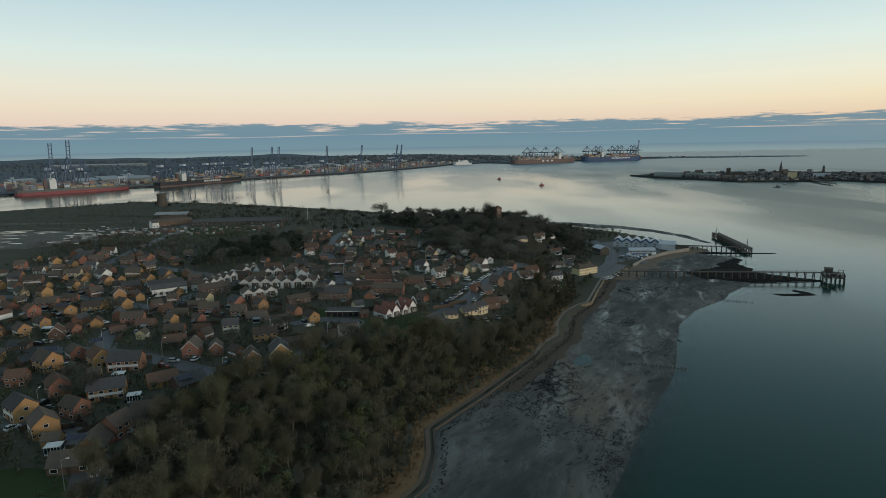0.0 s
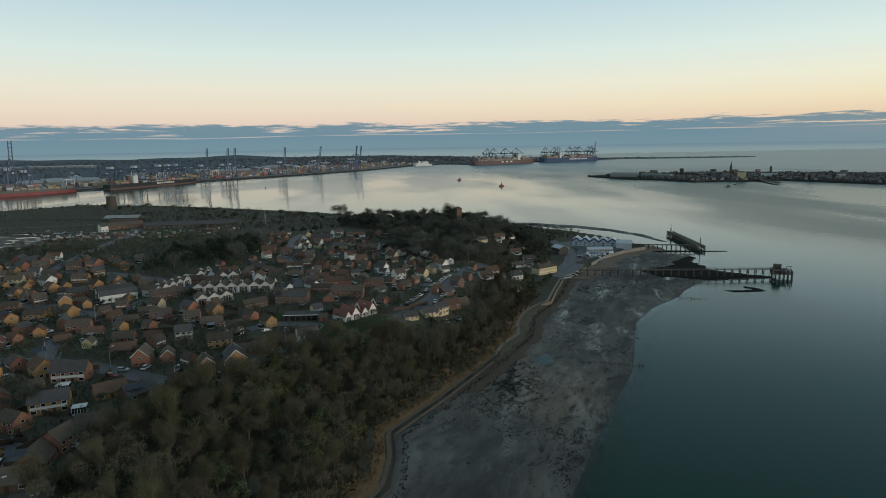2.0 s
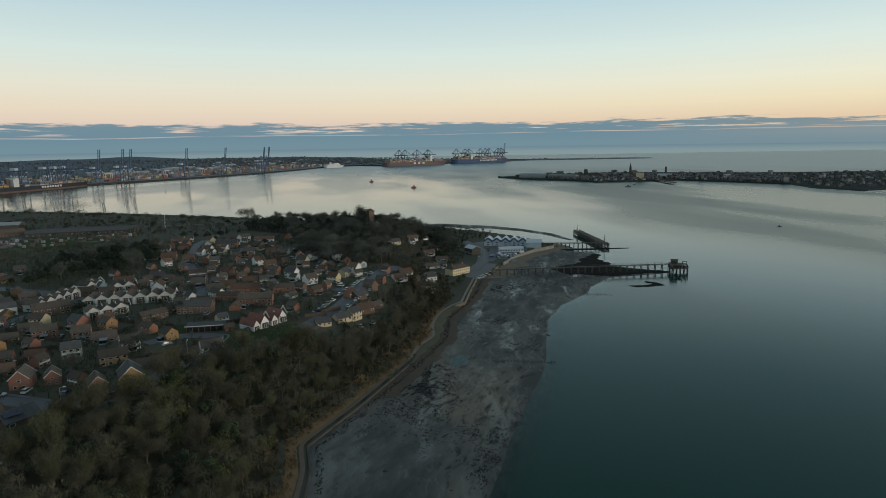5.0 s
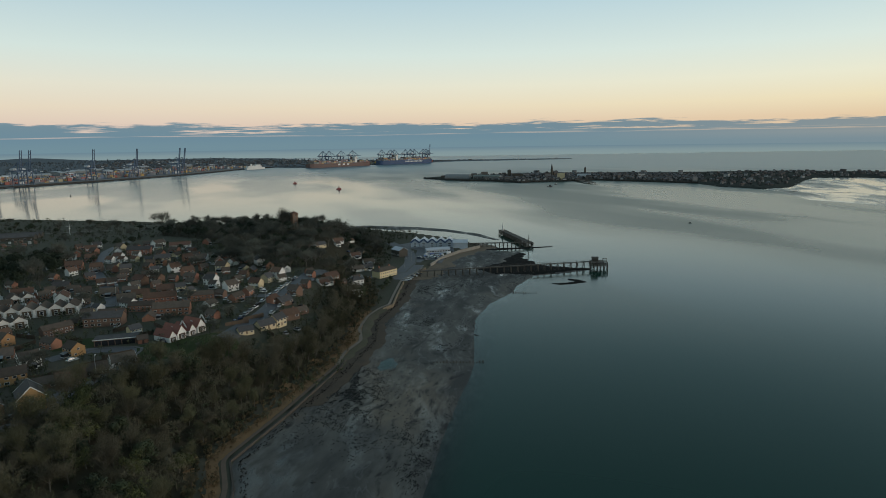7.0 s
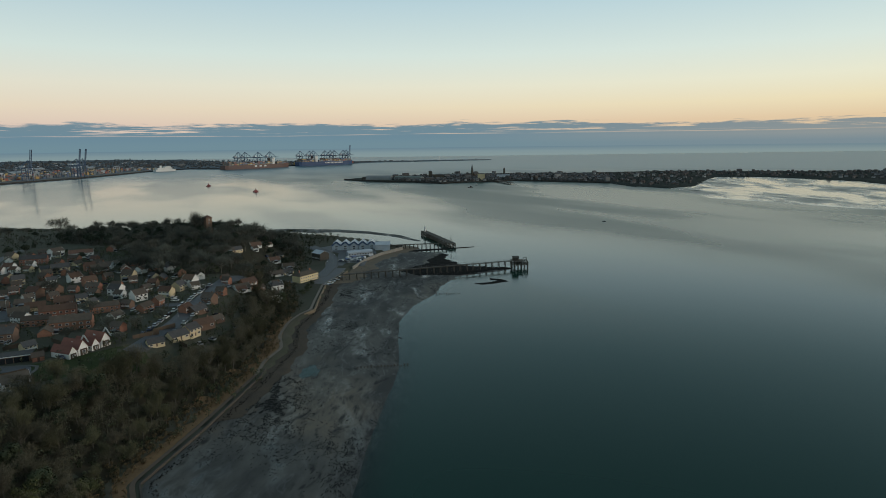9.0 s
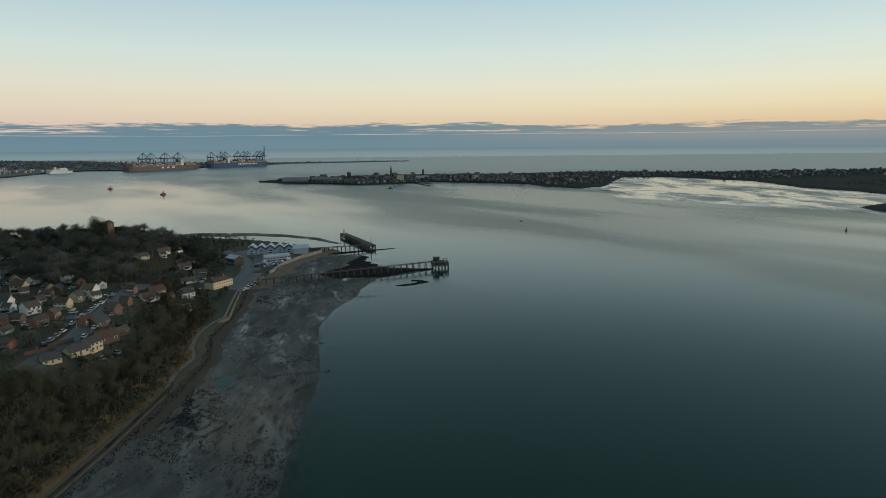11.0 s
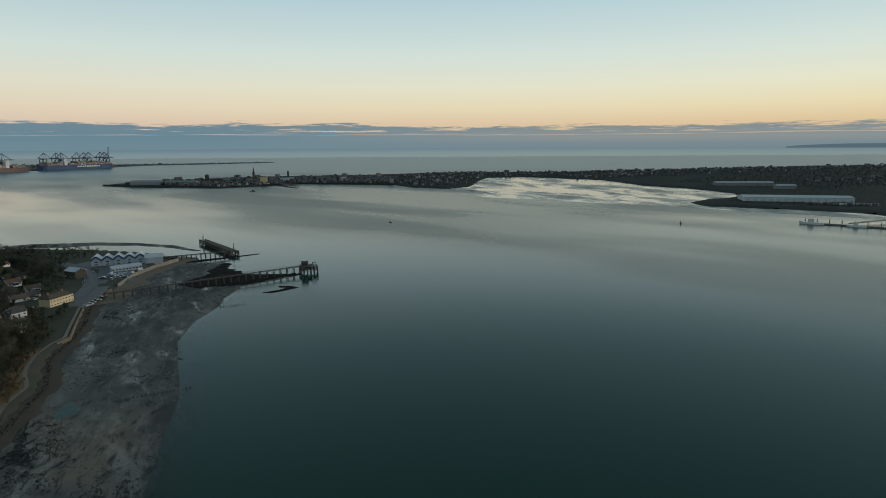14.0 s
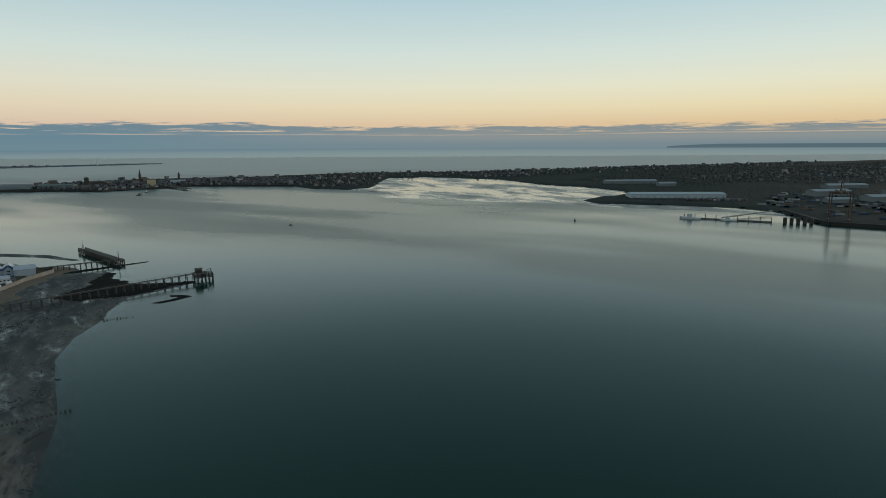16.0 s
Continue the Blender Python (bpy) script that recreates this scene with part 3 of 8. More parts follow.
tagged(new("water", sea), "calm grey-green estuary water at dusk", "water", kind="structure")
ISLET = [(213, 383), (217, 377), (226, 376), (239, 377), (238, 386), (232, 392), (230, 387), (234, 383), (226, 381)]
sheet("mud_bank", lambda x, y: np.maximum(-0.5, 0.15 * inside_distance(x, y, ISLET) + 0.05 + 0.03 * wobble(x, y, 3, 2)), lambda x, y: inside_distance(x, y, ISLET) > -4, (205, 246, 370, 400), 0.8, WEED, "small dark mud bank left dry by the tide", "mudflat")
SPIT = [(120, 760), (174, 702), (203, 690), (230, 660), (246, 626), (256, 582), (262, 580), (258, 630), (240, 675), (212, 712), (160, 752)]
sheet("mud_spit", lambda x, y: np.maximum(-0.6, 0.05 * inside_distance(x, y, SPIT) + 0.05 * wobble(x, y, 12, 4)), lambda x, y: inside_distance(x, y, SPIT) > -14, (90, 290, 560, 790), 3.0, MUD, "curved wet mud spit beyond the boatyard", "mudflat")

# ---- far shores ----
HARWICH = [(534, 1722), (560, 1640), (598, 1545), (650, 1500), (690, 1400), (760, 1410), (841, 1385), (905, 1390), (979, 1266), (1036, 1166), (1000, 1060), (1023, 965), (1120, 985), (1300, 1110), (1428, 1190), (1538, 1122), (1545, 870), (1390, 665), (1365, 545), (1280, 420),
           (1210, 395), (1100, 415), (1035, 412), (1000, 380), (1027, 262), (1047, 171), (1020, 113), (905, 55), (884, 40), (880, -300), (700, -2000), (6800, -2500), (6800, -1400), (4400, -150), (3500, 250), (2800, 640), (2250, 930), (1900, 1180), (1600, 1500), (1150, 1640), (900, 1740), (640, 1790)]


def harwich(x, y):
    d = inside_distance(x, y, HARWICH)
    back = smooth((np.asarray(x, float) - 1500) / 700)
    town = np.exp(-(((np.asarray(x, float) - 960) / 260) ** 2 + ((np.asarray(y, float) - 1530) / 170) ** 2))
    z = 3.2 * smooth((d + 6) / 12) + (10 * back + 4 * town) * smooth((d - 20) / 180) + np.where(d > 60, 1.5 * wobble(x, y, 170, 3), 0)
    return np.where(d > 0, z, np.maximum(-2, d * 0.2))


sheet("far_land", harwich, lambda x, y: inside_distance(x, y, HARWICH) > -18, (520, 5200, -1500, 1820), 18.0, FARLAND, "low far shore with a town and fields", "land")
BAY = [(905, 760), (1005, 900), (1023, 965), (1120, 985), (1300, 1110), (1428, 1195), (1545, 1130), (1560, 860), (1395, 655), (1370, 540), (1285, 410), (1205, 385), (1100, 400), (1030, 400), (1010, 340), (1040, 250), (1050, 165), (1015, 105), (960, 90), (975, 180), (960, 300), (959, 417), (930, 600)]
sheet("bay_mudflat", lambda x, y: np.maximum(-0.4, 0.02 * np.clip(inside_distance(x, y, BAY), -30, 12) + 0.06 + 0.05 * wobble(x, y, 120, 7) + 0.02 * wobble(x, y, 40, 2)), lambda x, y: inside_distance(x, y, BAY) > -25, (880, 1600, 60, 1230), 8.0, MUDWET, "wide shining tidal flat in a shallow bay", "mudflat")
PORT = [(-1800, 900), (-1000, 1372), (-960, 1400), (-790, 1570), (-740, 1600), (-622, 1835), (-512, 1970), (-358, 2130), (-179, 2375), (-60, 2600), (40, 2830), (130, 2960), (210, 3010), (330, 2900), (650, 3060), (705, 3085), (1030, 3190), (1060, 3230), (1250, 3330), (1420, 3290), (1900, 3238), (1960, 3262), (1800, 3330), (1450, 3420), (1200, 3560), (900, 3900), (500, 4300), (300, 5400), (-6000, 6200), (-6000, 900)]


def port(x, y):
    d = inside_distance(x, y, PORT)
    inland = smooth((np.asarray(y, float) - 0.9 * np.asarray(x, float) - 3300) / 1500)
    return np.where(d > 0, 4.0 * smooth((d + 4) / 8) + 14 * inland * smooth((d - 100) / 500) + np.where(d > 300, 2.0 * wobble(x, y, 300, 3), 0), np.maximum(-2, d * 0.3))


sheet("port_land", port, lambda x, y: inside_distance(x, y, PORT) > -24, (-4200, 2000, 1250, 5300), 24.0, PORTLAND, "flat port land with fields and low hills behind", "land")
WEEDBED = [(188, 424), (215, 412), (262, 411), (270, 416), (256, 427), (238, 446), (242, 478), (252, 497), (246, 506), (226, 486), (205, 462), (180, 448)]
sheet("weed_bed", lambda x, y: flat(x, y) + 0.10 + 0.12 * wobble(x, y, 4, 2), lambda x, y: inside_distance(x, y, WEEDBED) > 4 * wobble(x, y, 9, 3) + 1, (172, 276, 404, 512), 1.5, WEED, "black seaweed bed exposed by the tide", "seaweed")


def bar_margin(x, y):
    d = inside_distance(x, y, BAY)
    return np.minimum(wobble(x * 0.6 - y * 0.5, (y + x) * 1.1, 60, 3) + 0.35 * wobble(x, y, 17, 1) - 0.78, d / 25)


sheet("bay_bars", lambda x, y: 0.40 + 0.12 * np.minimum(bar_margin(x, y), 1), lambda x, y: bar_margin(x, y) > 0, (900, 1600, 80, 1230), 7.0, BARMUD, "dark bars of drier mud across the shining flat", "mudflat")

OUTER = [(214, 528), (236, 524), (262, 522), (290, 520), (292, 523), (268, 528), (240, 534), (222, 534)]
sheet("weed_bank", lambda x, y: np.maximum(-0.4, 0.12 * inside_distance(x, y, OUTER) + 0.05 + 0.05 * wobble(x, y, 5, 2)), lambda x, y: inside_distance(x, y, OUTER) > -3, (205, 300, 512, 540), 1.2, WEED, "low weed-covered bank beside the jetty", "mudflat")


# ---- materials of the village ----
BRICK = {
    "y": mat("orange_brick", (0.42, 0.24, 0.105), (0.31, 0.18, 0.085), 0.85, scale=0.6, fine=9, vary=0.18),
    "r": mat("red_brick", (0.30, 0.140, 0.092), (0.22, 0.105, 0.072), 0.85, scale=0.6, fine=9, vary=0.2),
    "b": mat("brown_brick", (0.16, 0.10, 0.07), (0.12, 0.075, 0.055), 0.85, scale=0.6, fine=9, vary=0.2),
    "w": mat("white_render", (0.76, 0.74, 0.70), (0.64, 0.62, 0.58), 0.8, scale=0.4, fine=4, vary=0.06),
    "p": mat("pale_boarding", (0.56, 0.55, 0.52), (0.44, 0.43, 0.40), 0.8, scale=0.4, fine=4, vary=0.06),
    "c": mat("cream_render", (0.55, 0.45, 0.28), (0.44, 0.36, 0.23), 0.8, scale=0.4, fine=4, vary=0.08),
}
TILE = {
    "dark": mat("dark_roof_tile", (0.108, 0.086, 0.068), (0.070, 0.058, 0.048), 0.9, spec=0.15, scale=0.5, fine=5, vary=0.25),
    "rust": mat("rust_roof_tile", (0.135, 0.082, 0.058), (0.095, 0.06, 0.046), 0.9, spec=0.15, scale=0.5, fine=5, vary=0.22),
    "red": mat("red_roof_tile", (0.21, 0.080, 0.055), (0.14, 0.06, 0.045), 0.75, scale=0.5, fine=5, vary=0.1),
    "slate": mat("slate", (0.082, 0.078, 0.076), (0.056, 0.054, 0.053), 0.8, spec=0.2, scale=0.5, fine=5, vary=0.2),
}
FRAME = mat("white_frame", (0.62, 0.62, 0.6), (0.52, 0.52, 0.5), 0.5, bump=0)
PANE = mat("window_glass", (0.018, 0.02, 0.024), (0.03, 0.032, 0.035), 0.08, bump=0, vary=0.3, spec=0.6)
DOORS = mat("painted_door", (0.10, 0.06, 0.04), (0.08, 0.05, 0.04), 0.5, vary=0.6)
TIMBER = mat("weathered_timber", (0.078, 0.070, 0.058), (0.046, 0.042, 0.036), 0.9, scale=0.4, fine=5)
FENCEWOOD = mat("fence_timber", (0.10, 0.070, 0.047), (0.065, 0.048, 0.035), 0.9, scale=0.4, fine=5, vary=0.2)
STEEL = mat("galvanised_steel", (0.35, 0.35, 0.34), (0.25, 0.25, 0.25), 0.5, metal=0.6)
SOLAR = mat("solar_panel", (0.010, 0.014, 0.03), (0.016, 0.02, 0.04), 0.15, bump=0, spec=0.6)
BARK = mat("bark", (0.115, 0.106, 0.086), (0.072, 0.068, 0.056), 0.95, scale=0.8, fine=6)
FARTWIG = mat("grey_twigs", (0.124, 0.128, 0.108), (0.060, 0.063, 0.053), 0.95, scale=0.06, fine=0.5, bump=0, spec=0.1)
TWIG = mat("bare_twigs", (0.104, 0.095, 0.066), (0.058, 0.054, 0.038), 0.95, spec=0.1, scale=0.3, fine=3, vary=0.32, bump=0)
TWIG2 = mat("lichened_twigs", (0.106, 0.102, 0.060), (0.064, 0.064, 0.038), 0.95, spec=0.1, scale=0.3, fine=3, vary=0.3, bump=0)
LEAF = mat("evergreen_leaves", (0.042, 0.054, 0.024), (0.026, 0.036, 0.017), 0.8, scale=0.4, fine=3, vary=0.35, bump=0)
IVY = mat("holm_oak_leaves", (0.070, 0.075, 0.022), (0.040, 0.048, 0.016), 0.8, scale=0.4, fine=3, vary=0.3, bump=0)
SHRUB = mat("shrub_leaves", (0.034, 0.043, 0.023), (0.046, 0.043, 0.029), 0.95, spec=0.1, scale=0.1, fine=2, island=0.3, bump=0)


GARDEN = mat("garden_leaves", (0.066, 0.080, 0.044), (0.098, 0.092, 0.068), 0.95, scale=0.05, fine=0.4, island=0.45, bump=0, spec=0.1)

# ---- trees ----
def bare_crown(rng, h, r):
    """Limbs and a haze of fine twigs."""
    limbs, twigs = Mesh(), Mesh()
    tips = []
    base = h * 0.28
    for i in range(11):
        a, tilt = rng.uniform(0, math.tau), rng.uniform(0.25, 1.0)
        p = Vector((0, 0, base + rng.uniform(-0.1, 0.25) * h))
        d = Vector((math.cos(a) * tilt, math.sin(a) * tilt, 1.0)).normalized()
        length, w = h * rng.uniform(0.3, 0.42), h * 0.016
        for s in range(3):
            q = p + d * length * 0.5
            limbs.tube(p, q, w, w * 0.62, 4)
            tips.append((q, d.copy()))
            p, w = q, w * 0.62
            d = (d + Vector((rng.uniform(-0.5, 0.5), rng.uniform(-0.5, 0.5), rng.uniform(-0.1, 0.35)))).normalized()
            for k in range(2):
                e = (d + Vector((rng.uniform(-0.9, 0.9), rng.uniform(-0.9, 0.9), rng.uniform(-0.2, 0.6)))).normalized()
                q2 = q + e * length * 0.38
                limbs.tube(q, q2, w * 0.7, w * 0.25, 3)
                tips.append((q2, e))
    for k in range(3000):
        p, d = tips[rng.randrange(len(tips))]
        e = (d * 0.8 + Vector((rng.uniform(-1, 1), rng.uniform(-1, 1), rng.uniform(-0.5, 1.0)))).normalized()
        o = p + Vector((rng.gauss(0, r * 0.16), rng.gauss(0, r * 0.16), rng.gauss(0, h * 0.05)))
        o.z = max(o.z, h * 0.2)
        n = e.orthogonal().normalized() * rng.uniform(0.025, 0.06)
        n.rotate(Matrix.Rotation(rng.uniform(0, 6.28), 3, e))
        length = rng.uniform(0.5, 1.25)
        twigs.add([o - n, o + n, o + e * length], [(0, 1, 2)])
    return limbs, twigs


def leafy_crown(rng, h, r, n=950, low=0.18):
    """Uneven clumps of small leaf blades round a few lobes."""
    leaves = Mesh()
    lobes = [(Vector((rng.gauss(0, r * 0.42), rng.gauss(0, r * 0.42), h * rng.uniform(low + 0.2, 0.86))), r * rng.uniform(0.32, 0.6)) for _ in range(9)]
    for k in range(n):
        c, s = lobes[rng.randrange(len(lobes))]
        d = Vector((rng.gauss(0, 1), rng.gauss(0, 1), rng.gauss(0.25, 0.8))).normalized()
        o = c + d * s * rng.uniform(0.75, 1.08)
        t1 = d.orthogonal().normalized()
        t1.rotate(Matrix.Rotation(rng.uniform(0, 6.28), 3, d))
        t2 = d.cross(t1) + d * rng.uniform(-0.5, 0.5)
        w = rng.uniform(0.18, 0.42)
        leaves.add([o - t1 * w, o - t2 * w * 0.6, o + t1 * w, o + t2 * w * 0.7], [(0, 1, 2, 3)])
    return leaves


def make_tree(kind, seed, h, r):
    rng = random.Random(seed)
    label = {"bare": "leafless winter tree with fine brown twigs", "lichen": "leafless tree with olive lichened twigs", "leafy": "dark evergreen tree with dense foliage", "oak": "broad olive-green evergreen oak on the cliff"}[kind]
    t = thing("tree", label, "tree", group="trees of the cliff wood")
    tr = Mesh()
    tr.tube((0, 0, -0.6), (0.1, 0.05, h * 0.32), h * 0.028, h * 0.02, 6).tube((0.1, 0.05, h * 0.31), (0.0, 0.2, h * 0.62), h * 0.02, h * 0.008, 5)
    if kind in ("bare", "lichen"):
        limbs, twigs = bare_crown(rng, h, r)
        n = len(tr.v)
        tr.v += limbs.v
        tr.f += [tuple(i + n for i in f) for f in limbs.f]
        tr.m += limbs.m
        part("trunk", tr, BARK, t)
        part("crown", twigs, TWIG if kind == "bare" else TWIG2, t)
    else:
        part("trunk", tr, BARK, t)
        part("crown", leafy_crown(rng, h, r), LEAF if kind == "leafy" else IVY, t)
    return t


def full_bare_tree(seed, h, r, material, label):
    """A broad winter tree: forked limbs and a domed haze of twig sprays."""
    rng = random.Random(seed)
    t = thing("tree", label, "tree", group="trees on the hill and in the village")
    tr, twigs, tips = Mesh(), Mesh(), []
    fork = Vector((0, 0, h * 0.26))
    tr.tube((0, 0, -0.8), fork, h * 0.034, h * 0.026, 6)
    for i in range(9):
        a, tilt = i * 2.4 + rng.uniform(-0.4, 0.4), rng.uniform(0.15, 1.15)
        d = Vector((math.cos(a) * tilt, math.sin(a) * tilt, 1.0)).normalized()
        q = fork + d * h * rng.uniform(0.26, 0.36)
        tr.tube(fork, q, h * 0.018, h * 0.010, 4)
        for k in range(4):
            e = (d + Vector((rng.uniform(-0.8, 0.8), rng.uniform(-0.8, 0.8), rng.uniform(-0.1, 0.6)))).normalized()
            q2 = q + e * h * rng.uniform(0.16, 0.30)
            tr.tube(q, q2, h * 0.009, h * 0.004, 3)
            tips += [q + (q2 - q) * 0.55, q2, q2]
    for _ in range(620):
        o = tips[rng.randrange(len(tips))] + Vector((rng.gauss(0, r * 0.17), rng.gauss(0, r * 0.17), rng.gauss(0, h * 0.06)))
        e = (Vector((o.x / r, o.y / r, (o.z - h * 0.45) / h * 1.6)) + Vector((rng.gauss(0, 0.4), rng.gauss(0, 0.4), rng.gauss(0.25, 0.3)))).normalized()
        n = e.orthogonal().normalized()
        n.rotate(Matrix.Rotation(rng.uniform(0, 6.28), 3, e))
        w, ln = rng.uniform(0.05, 0.12), rng.uniform(0.9, 1.9)
        side = e.cross(n) * w * 5
        twigs.add([o - n * w, o + n * w, o + e * ln, o + e * ln * 0.55 + side + n * w * 3, o + e * ln * 0.6 - side - n * w * 3], [(0, 1, 2), (0, 1, 3), (0, 1, 4)])
    part("trunk", tr, BARK, t)
    part("crown", twigs, material, t)
    return t


def full_green_tree(seed, h, r, material, label, lobes=8, conic=False):
    """A heavy evergreen: overlapping lobes of leaf sprays, with gaps and a ragged edge."""
    rng = random.Random(seed)
    t = thing("tree", label, "tree", group="trees on the hill and in the village")
    part("trunk", Mesh().tube((0, 0, -0.8), (0, 0, h * 0.6), h * 0.03, h * 0.012, 6), BARK, t)
    leaves = Mesh()
    for i in range(lobes):
        if conic:
            z = h * (0.15 + 0.8 * i / lobes)
            c, q = Vector((rng.gauss(0, 0.3), rng.gauss(0, 0.3), z)), r * (1.05 - 0.95 * i / lobes)
        else:
            a, k = i * 2.4, r * 0.55 * math.sqrt(i / lobes)
            c, q = Vector((math.cos(a) * k, math.sin(a) * k, h * (0.72 - 0.38 * (k / r) + rng.uniform(-0.10, 0.08)))), r * rng.uniform(0.36, 0.55)
        for _ in range(95):
            d = Vector((rng.gauss(0, 1), rng.gauss(0, 1), rng.gauss(0.3, 0.8))).normalized()
            o = c + Vector((d.x * q, d.y * q, d.z * q * 0.75)) * rng.uniform(0.72, 1.1)
            t1 = d.orthogonal().normalized()
            t1.rotate(Matrix.Rotation(rng.uniform(0, 6.28), 3, d))
            t2 = d.cross(t1) + d * rng.uniform(-0.6, 0.6)
            w = rng.uniform(0.25, 0.6)
            leaves.add([o - t1 * w, o - t2 * w * 0.6, o + t1 * w, o + t2 * w * 0.7], [(0, 1, 2, 3)])
    part("crown", leaves, material, t)
    return t


HILLTWIG = mat("brown_twig_sprays", (0.122, 0.128, 0.108), (0.076, 0.080, 0.068), 0.95, spec=0.08, scale=0.25, fine=1.5, vary=0.34, bump=0)
HOLM = mat("holm_oak_sprays", (0.044, 0.054, 0.034), (0.027, 0.035, 0.023), 0.85, spec=0.15, scale=0.3, fine=2, vary=0.38, bump=0)
HILL_TREES = {"bare": [full_bare_tree(301, 12.0, 5.6, HILLTWIG, "broad leafless tree with brown twigs on the hill"), full_bare_tree(302, 10.0, 5.2, HILLTWIG, "round-headed leafless tree with brown twigs"), full_bare_tree(303, 13.0, 4.6, HILLTWIG, "tall leafless tree with a ragged brown crown")],
              "green": [full_green_tree(311, 10.5, 5.4, HOLM, "broad dark evergreen tree on the hill"), full_green_tree(312, 9.0, 4.4, HOLM, "rounded dark evergreen tree", 7)],
              "pine": [full_green_tree(313, 12.0, 3.2, HOLM, "pointed dark conifer above the roofs", 7, True)]}
PROTO_TREES = {k: [make_tree(k, 10 * i + j, h, r) for j, (h, r) in enumerate(sizes)] for i, (k, sizes) in enumerate((
    ("bare", ((10.0, 4.6), (11.5, 4.8), (8.5, 4.2))), ("lichen", ((9.5, 4.4), (8.0, 4.0))), ("leafy", ((10.0, 4.4), (8.0, 3.6))), ("oak", ((9.5, 5.0), (8.0, 4.6)))))}
FIRST = {id(t): True for ts in (*PROTO_TREES.values(), *HILL_TREES.values()) for t in ts}


def place(proto, m, first):
    """The first of a kind is the model itself, the others are copies."""
    if first.pop(id(proto), None):
        proto.matrix_basis = m
        return proto
    return copy_thing(proto, m)


def scatter(poly, gap, rng, tries):
    """Random places inside an outline, no two nearer than gap."""
    xs, ys = [p[0] for p in poly], [p[1] for p in poly]
    cand = np.array([(rng.uniform(min(xs), max(xs)), rng.uniform(min(ys), max(ys))) for _ in range(tries)])
    cand = cand[inside_distance(cand[:, 0], cand[:, 1], poly) > 0]
    out, cells = [], {}
    for x, y in cand.tolist():
        i, j = int(x // gap), int(y // gap)
        if all((x - a) ** 2 + (y - b) ** 2 > gap * gap for u in (-1, 0, 1) for v in (-1, 0, 1) for a, b in cells.get((i + u, j + v), ())):
            out.append((x, y))
            cells.setdefault((i, j), []).append((x, y))
    return out


def stamp(name, items, material, label):
    """Many trees that nobody would count, as one mesh: items are (model, pose)."""
    vs, fs, ms, n = [], [], [], 0
    for proto, m in items:
        for ob in proto.children:
            k = len(ob.data.vertices)
            co = np.empty(k * 3)
            ob.data.vertices.foreach_get("co", co)
            a = np.array(m)
            vs.append(co.reshape(-1, 3) @ a[:3, :3].T + a[:3, 3])
            fs += [tuple(i + n for i in f.vertices) for f in ob.data.polygons]
            ms += [1 if ob.name.startswith("crown") else 0] * len(ob.data.polygons)
            n += k
    me = bpy.data.meshes.new(name)
    me.from_pydata(np.concatenate(vs).tolist(), [], fs)
    me.materials.append(BARK)
    me.materials.append(material)
    me.polygons.foreach_set("material_index", ms)
    return tagged(new(name, me), label, "trees", kind="stuff")


HILL_HOUSES = [(85, 525, 15, "bung", "w"), (101, 556, 30, "bung", "w"), (105, 531, 20, "bung", "c"), (95, 501, 10, "bung", "w"), (65, 491, 20, "bung", "c"), (51, 372, 20, "bung", "w"), (79, 414, 12, "hip", "w"), (58, 391, 25, "long", "r"), (45, 386, 40, "det", "r"), (66, 400, 20, "bung", "b")]
CLIFF_WOOD = [(-28, 120), (-22, 150), (-16, 166), (-14, 182), (-14, 198), (6, 232), (32, 272), (48, 300), (60, 338), (72, 362), (80, 400), (66, 420), (50, 392), (54, 352), (44, 318), (28, 284), (4, 262), (-20, 250), (-38, 240), (-52, 228), (-64, 206), (-78, 190), (-84, 168), (-86, 150), (-84, 120)]
rng = random.Random(5)
wood = [(x, y) for x, y in sorted(scatter(CLIFF_WOOD, 3.9, rng, 7000), key=lambda p: p[1]) if all(abs(x - a) > 8 or not -15 < y - b < 7 for a, b, *_ in HILL_HOUSES)]
picked = [p for p in wood if rng.random() < 225 / len(wood)]
crowd = {}
for x, y in picked:
    oakish = math.exp(-(((x + 48) / 14) ** 2 + ((y - 205) / 16) ** 2)) + 0.5 * math.exp(-(((x + 20) / 10) ** 2 + ((y - 185) / 12) ** 2))
    dark = 0.10 + 0.5 * math.exp(-(((x + 55) / 14) ** 2 + ((y - 160) / 14) ** 2)) + 0.5 * math.exp(-(((x + 25) / 16) ** 2 + ((y - 238) / 10) ** 2))
    k = rng.random()
    kind = "oak" if k < 0.75 * oakish else "leafy" if k < 0.75 * oakish + 0.4 * dark else "lichen" if rng.random() < 0.5 else "bare"
    s = rng.uniform(0.75, 1.15)
    edge = inside_distance(np.array([x]), np.array([y]), FOOT)[0]
    s *= 0.62 + 0.38 * min(1.0, edge / 30)
    model, m = rng.choice(PROTO_TREES[kind]), pose(x, y, at(x, y), rng.uniform(-6, 6), rng.uniform(-6, 6), rng.uniform(0, 360)) @ Matrix.Diagonal((s, s, s * rng.uniform(0.85, 1.1), 1))
    if y < 245 or FIRST.get(id(model)):
        place(model, m, FIRST)
    else:
        crowd.setdefault(kind, []).append((model, m))
for kind, (name, material, label) in {"bare": ("cliff_bare_trees", TWIG, "leafless trees along the cliff top"), "lichen": ("cliff_lichened_trees", TWIG2, "lichened leafless trees along the cliff top"), "leafy": ("cliff_evergreens", LEAF, "dark evergreens along the cliff top"), "oak": ("cliff_oaks", IVY, "olive-green evergreen oaks along the cliff top")}.items():
    if kind in crowd:
        stamp(name, crowd[kind], material, label)


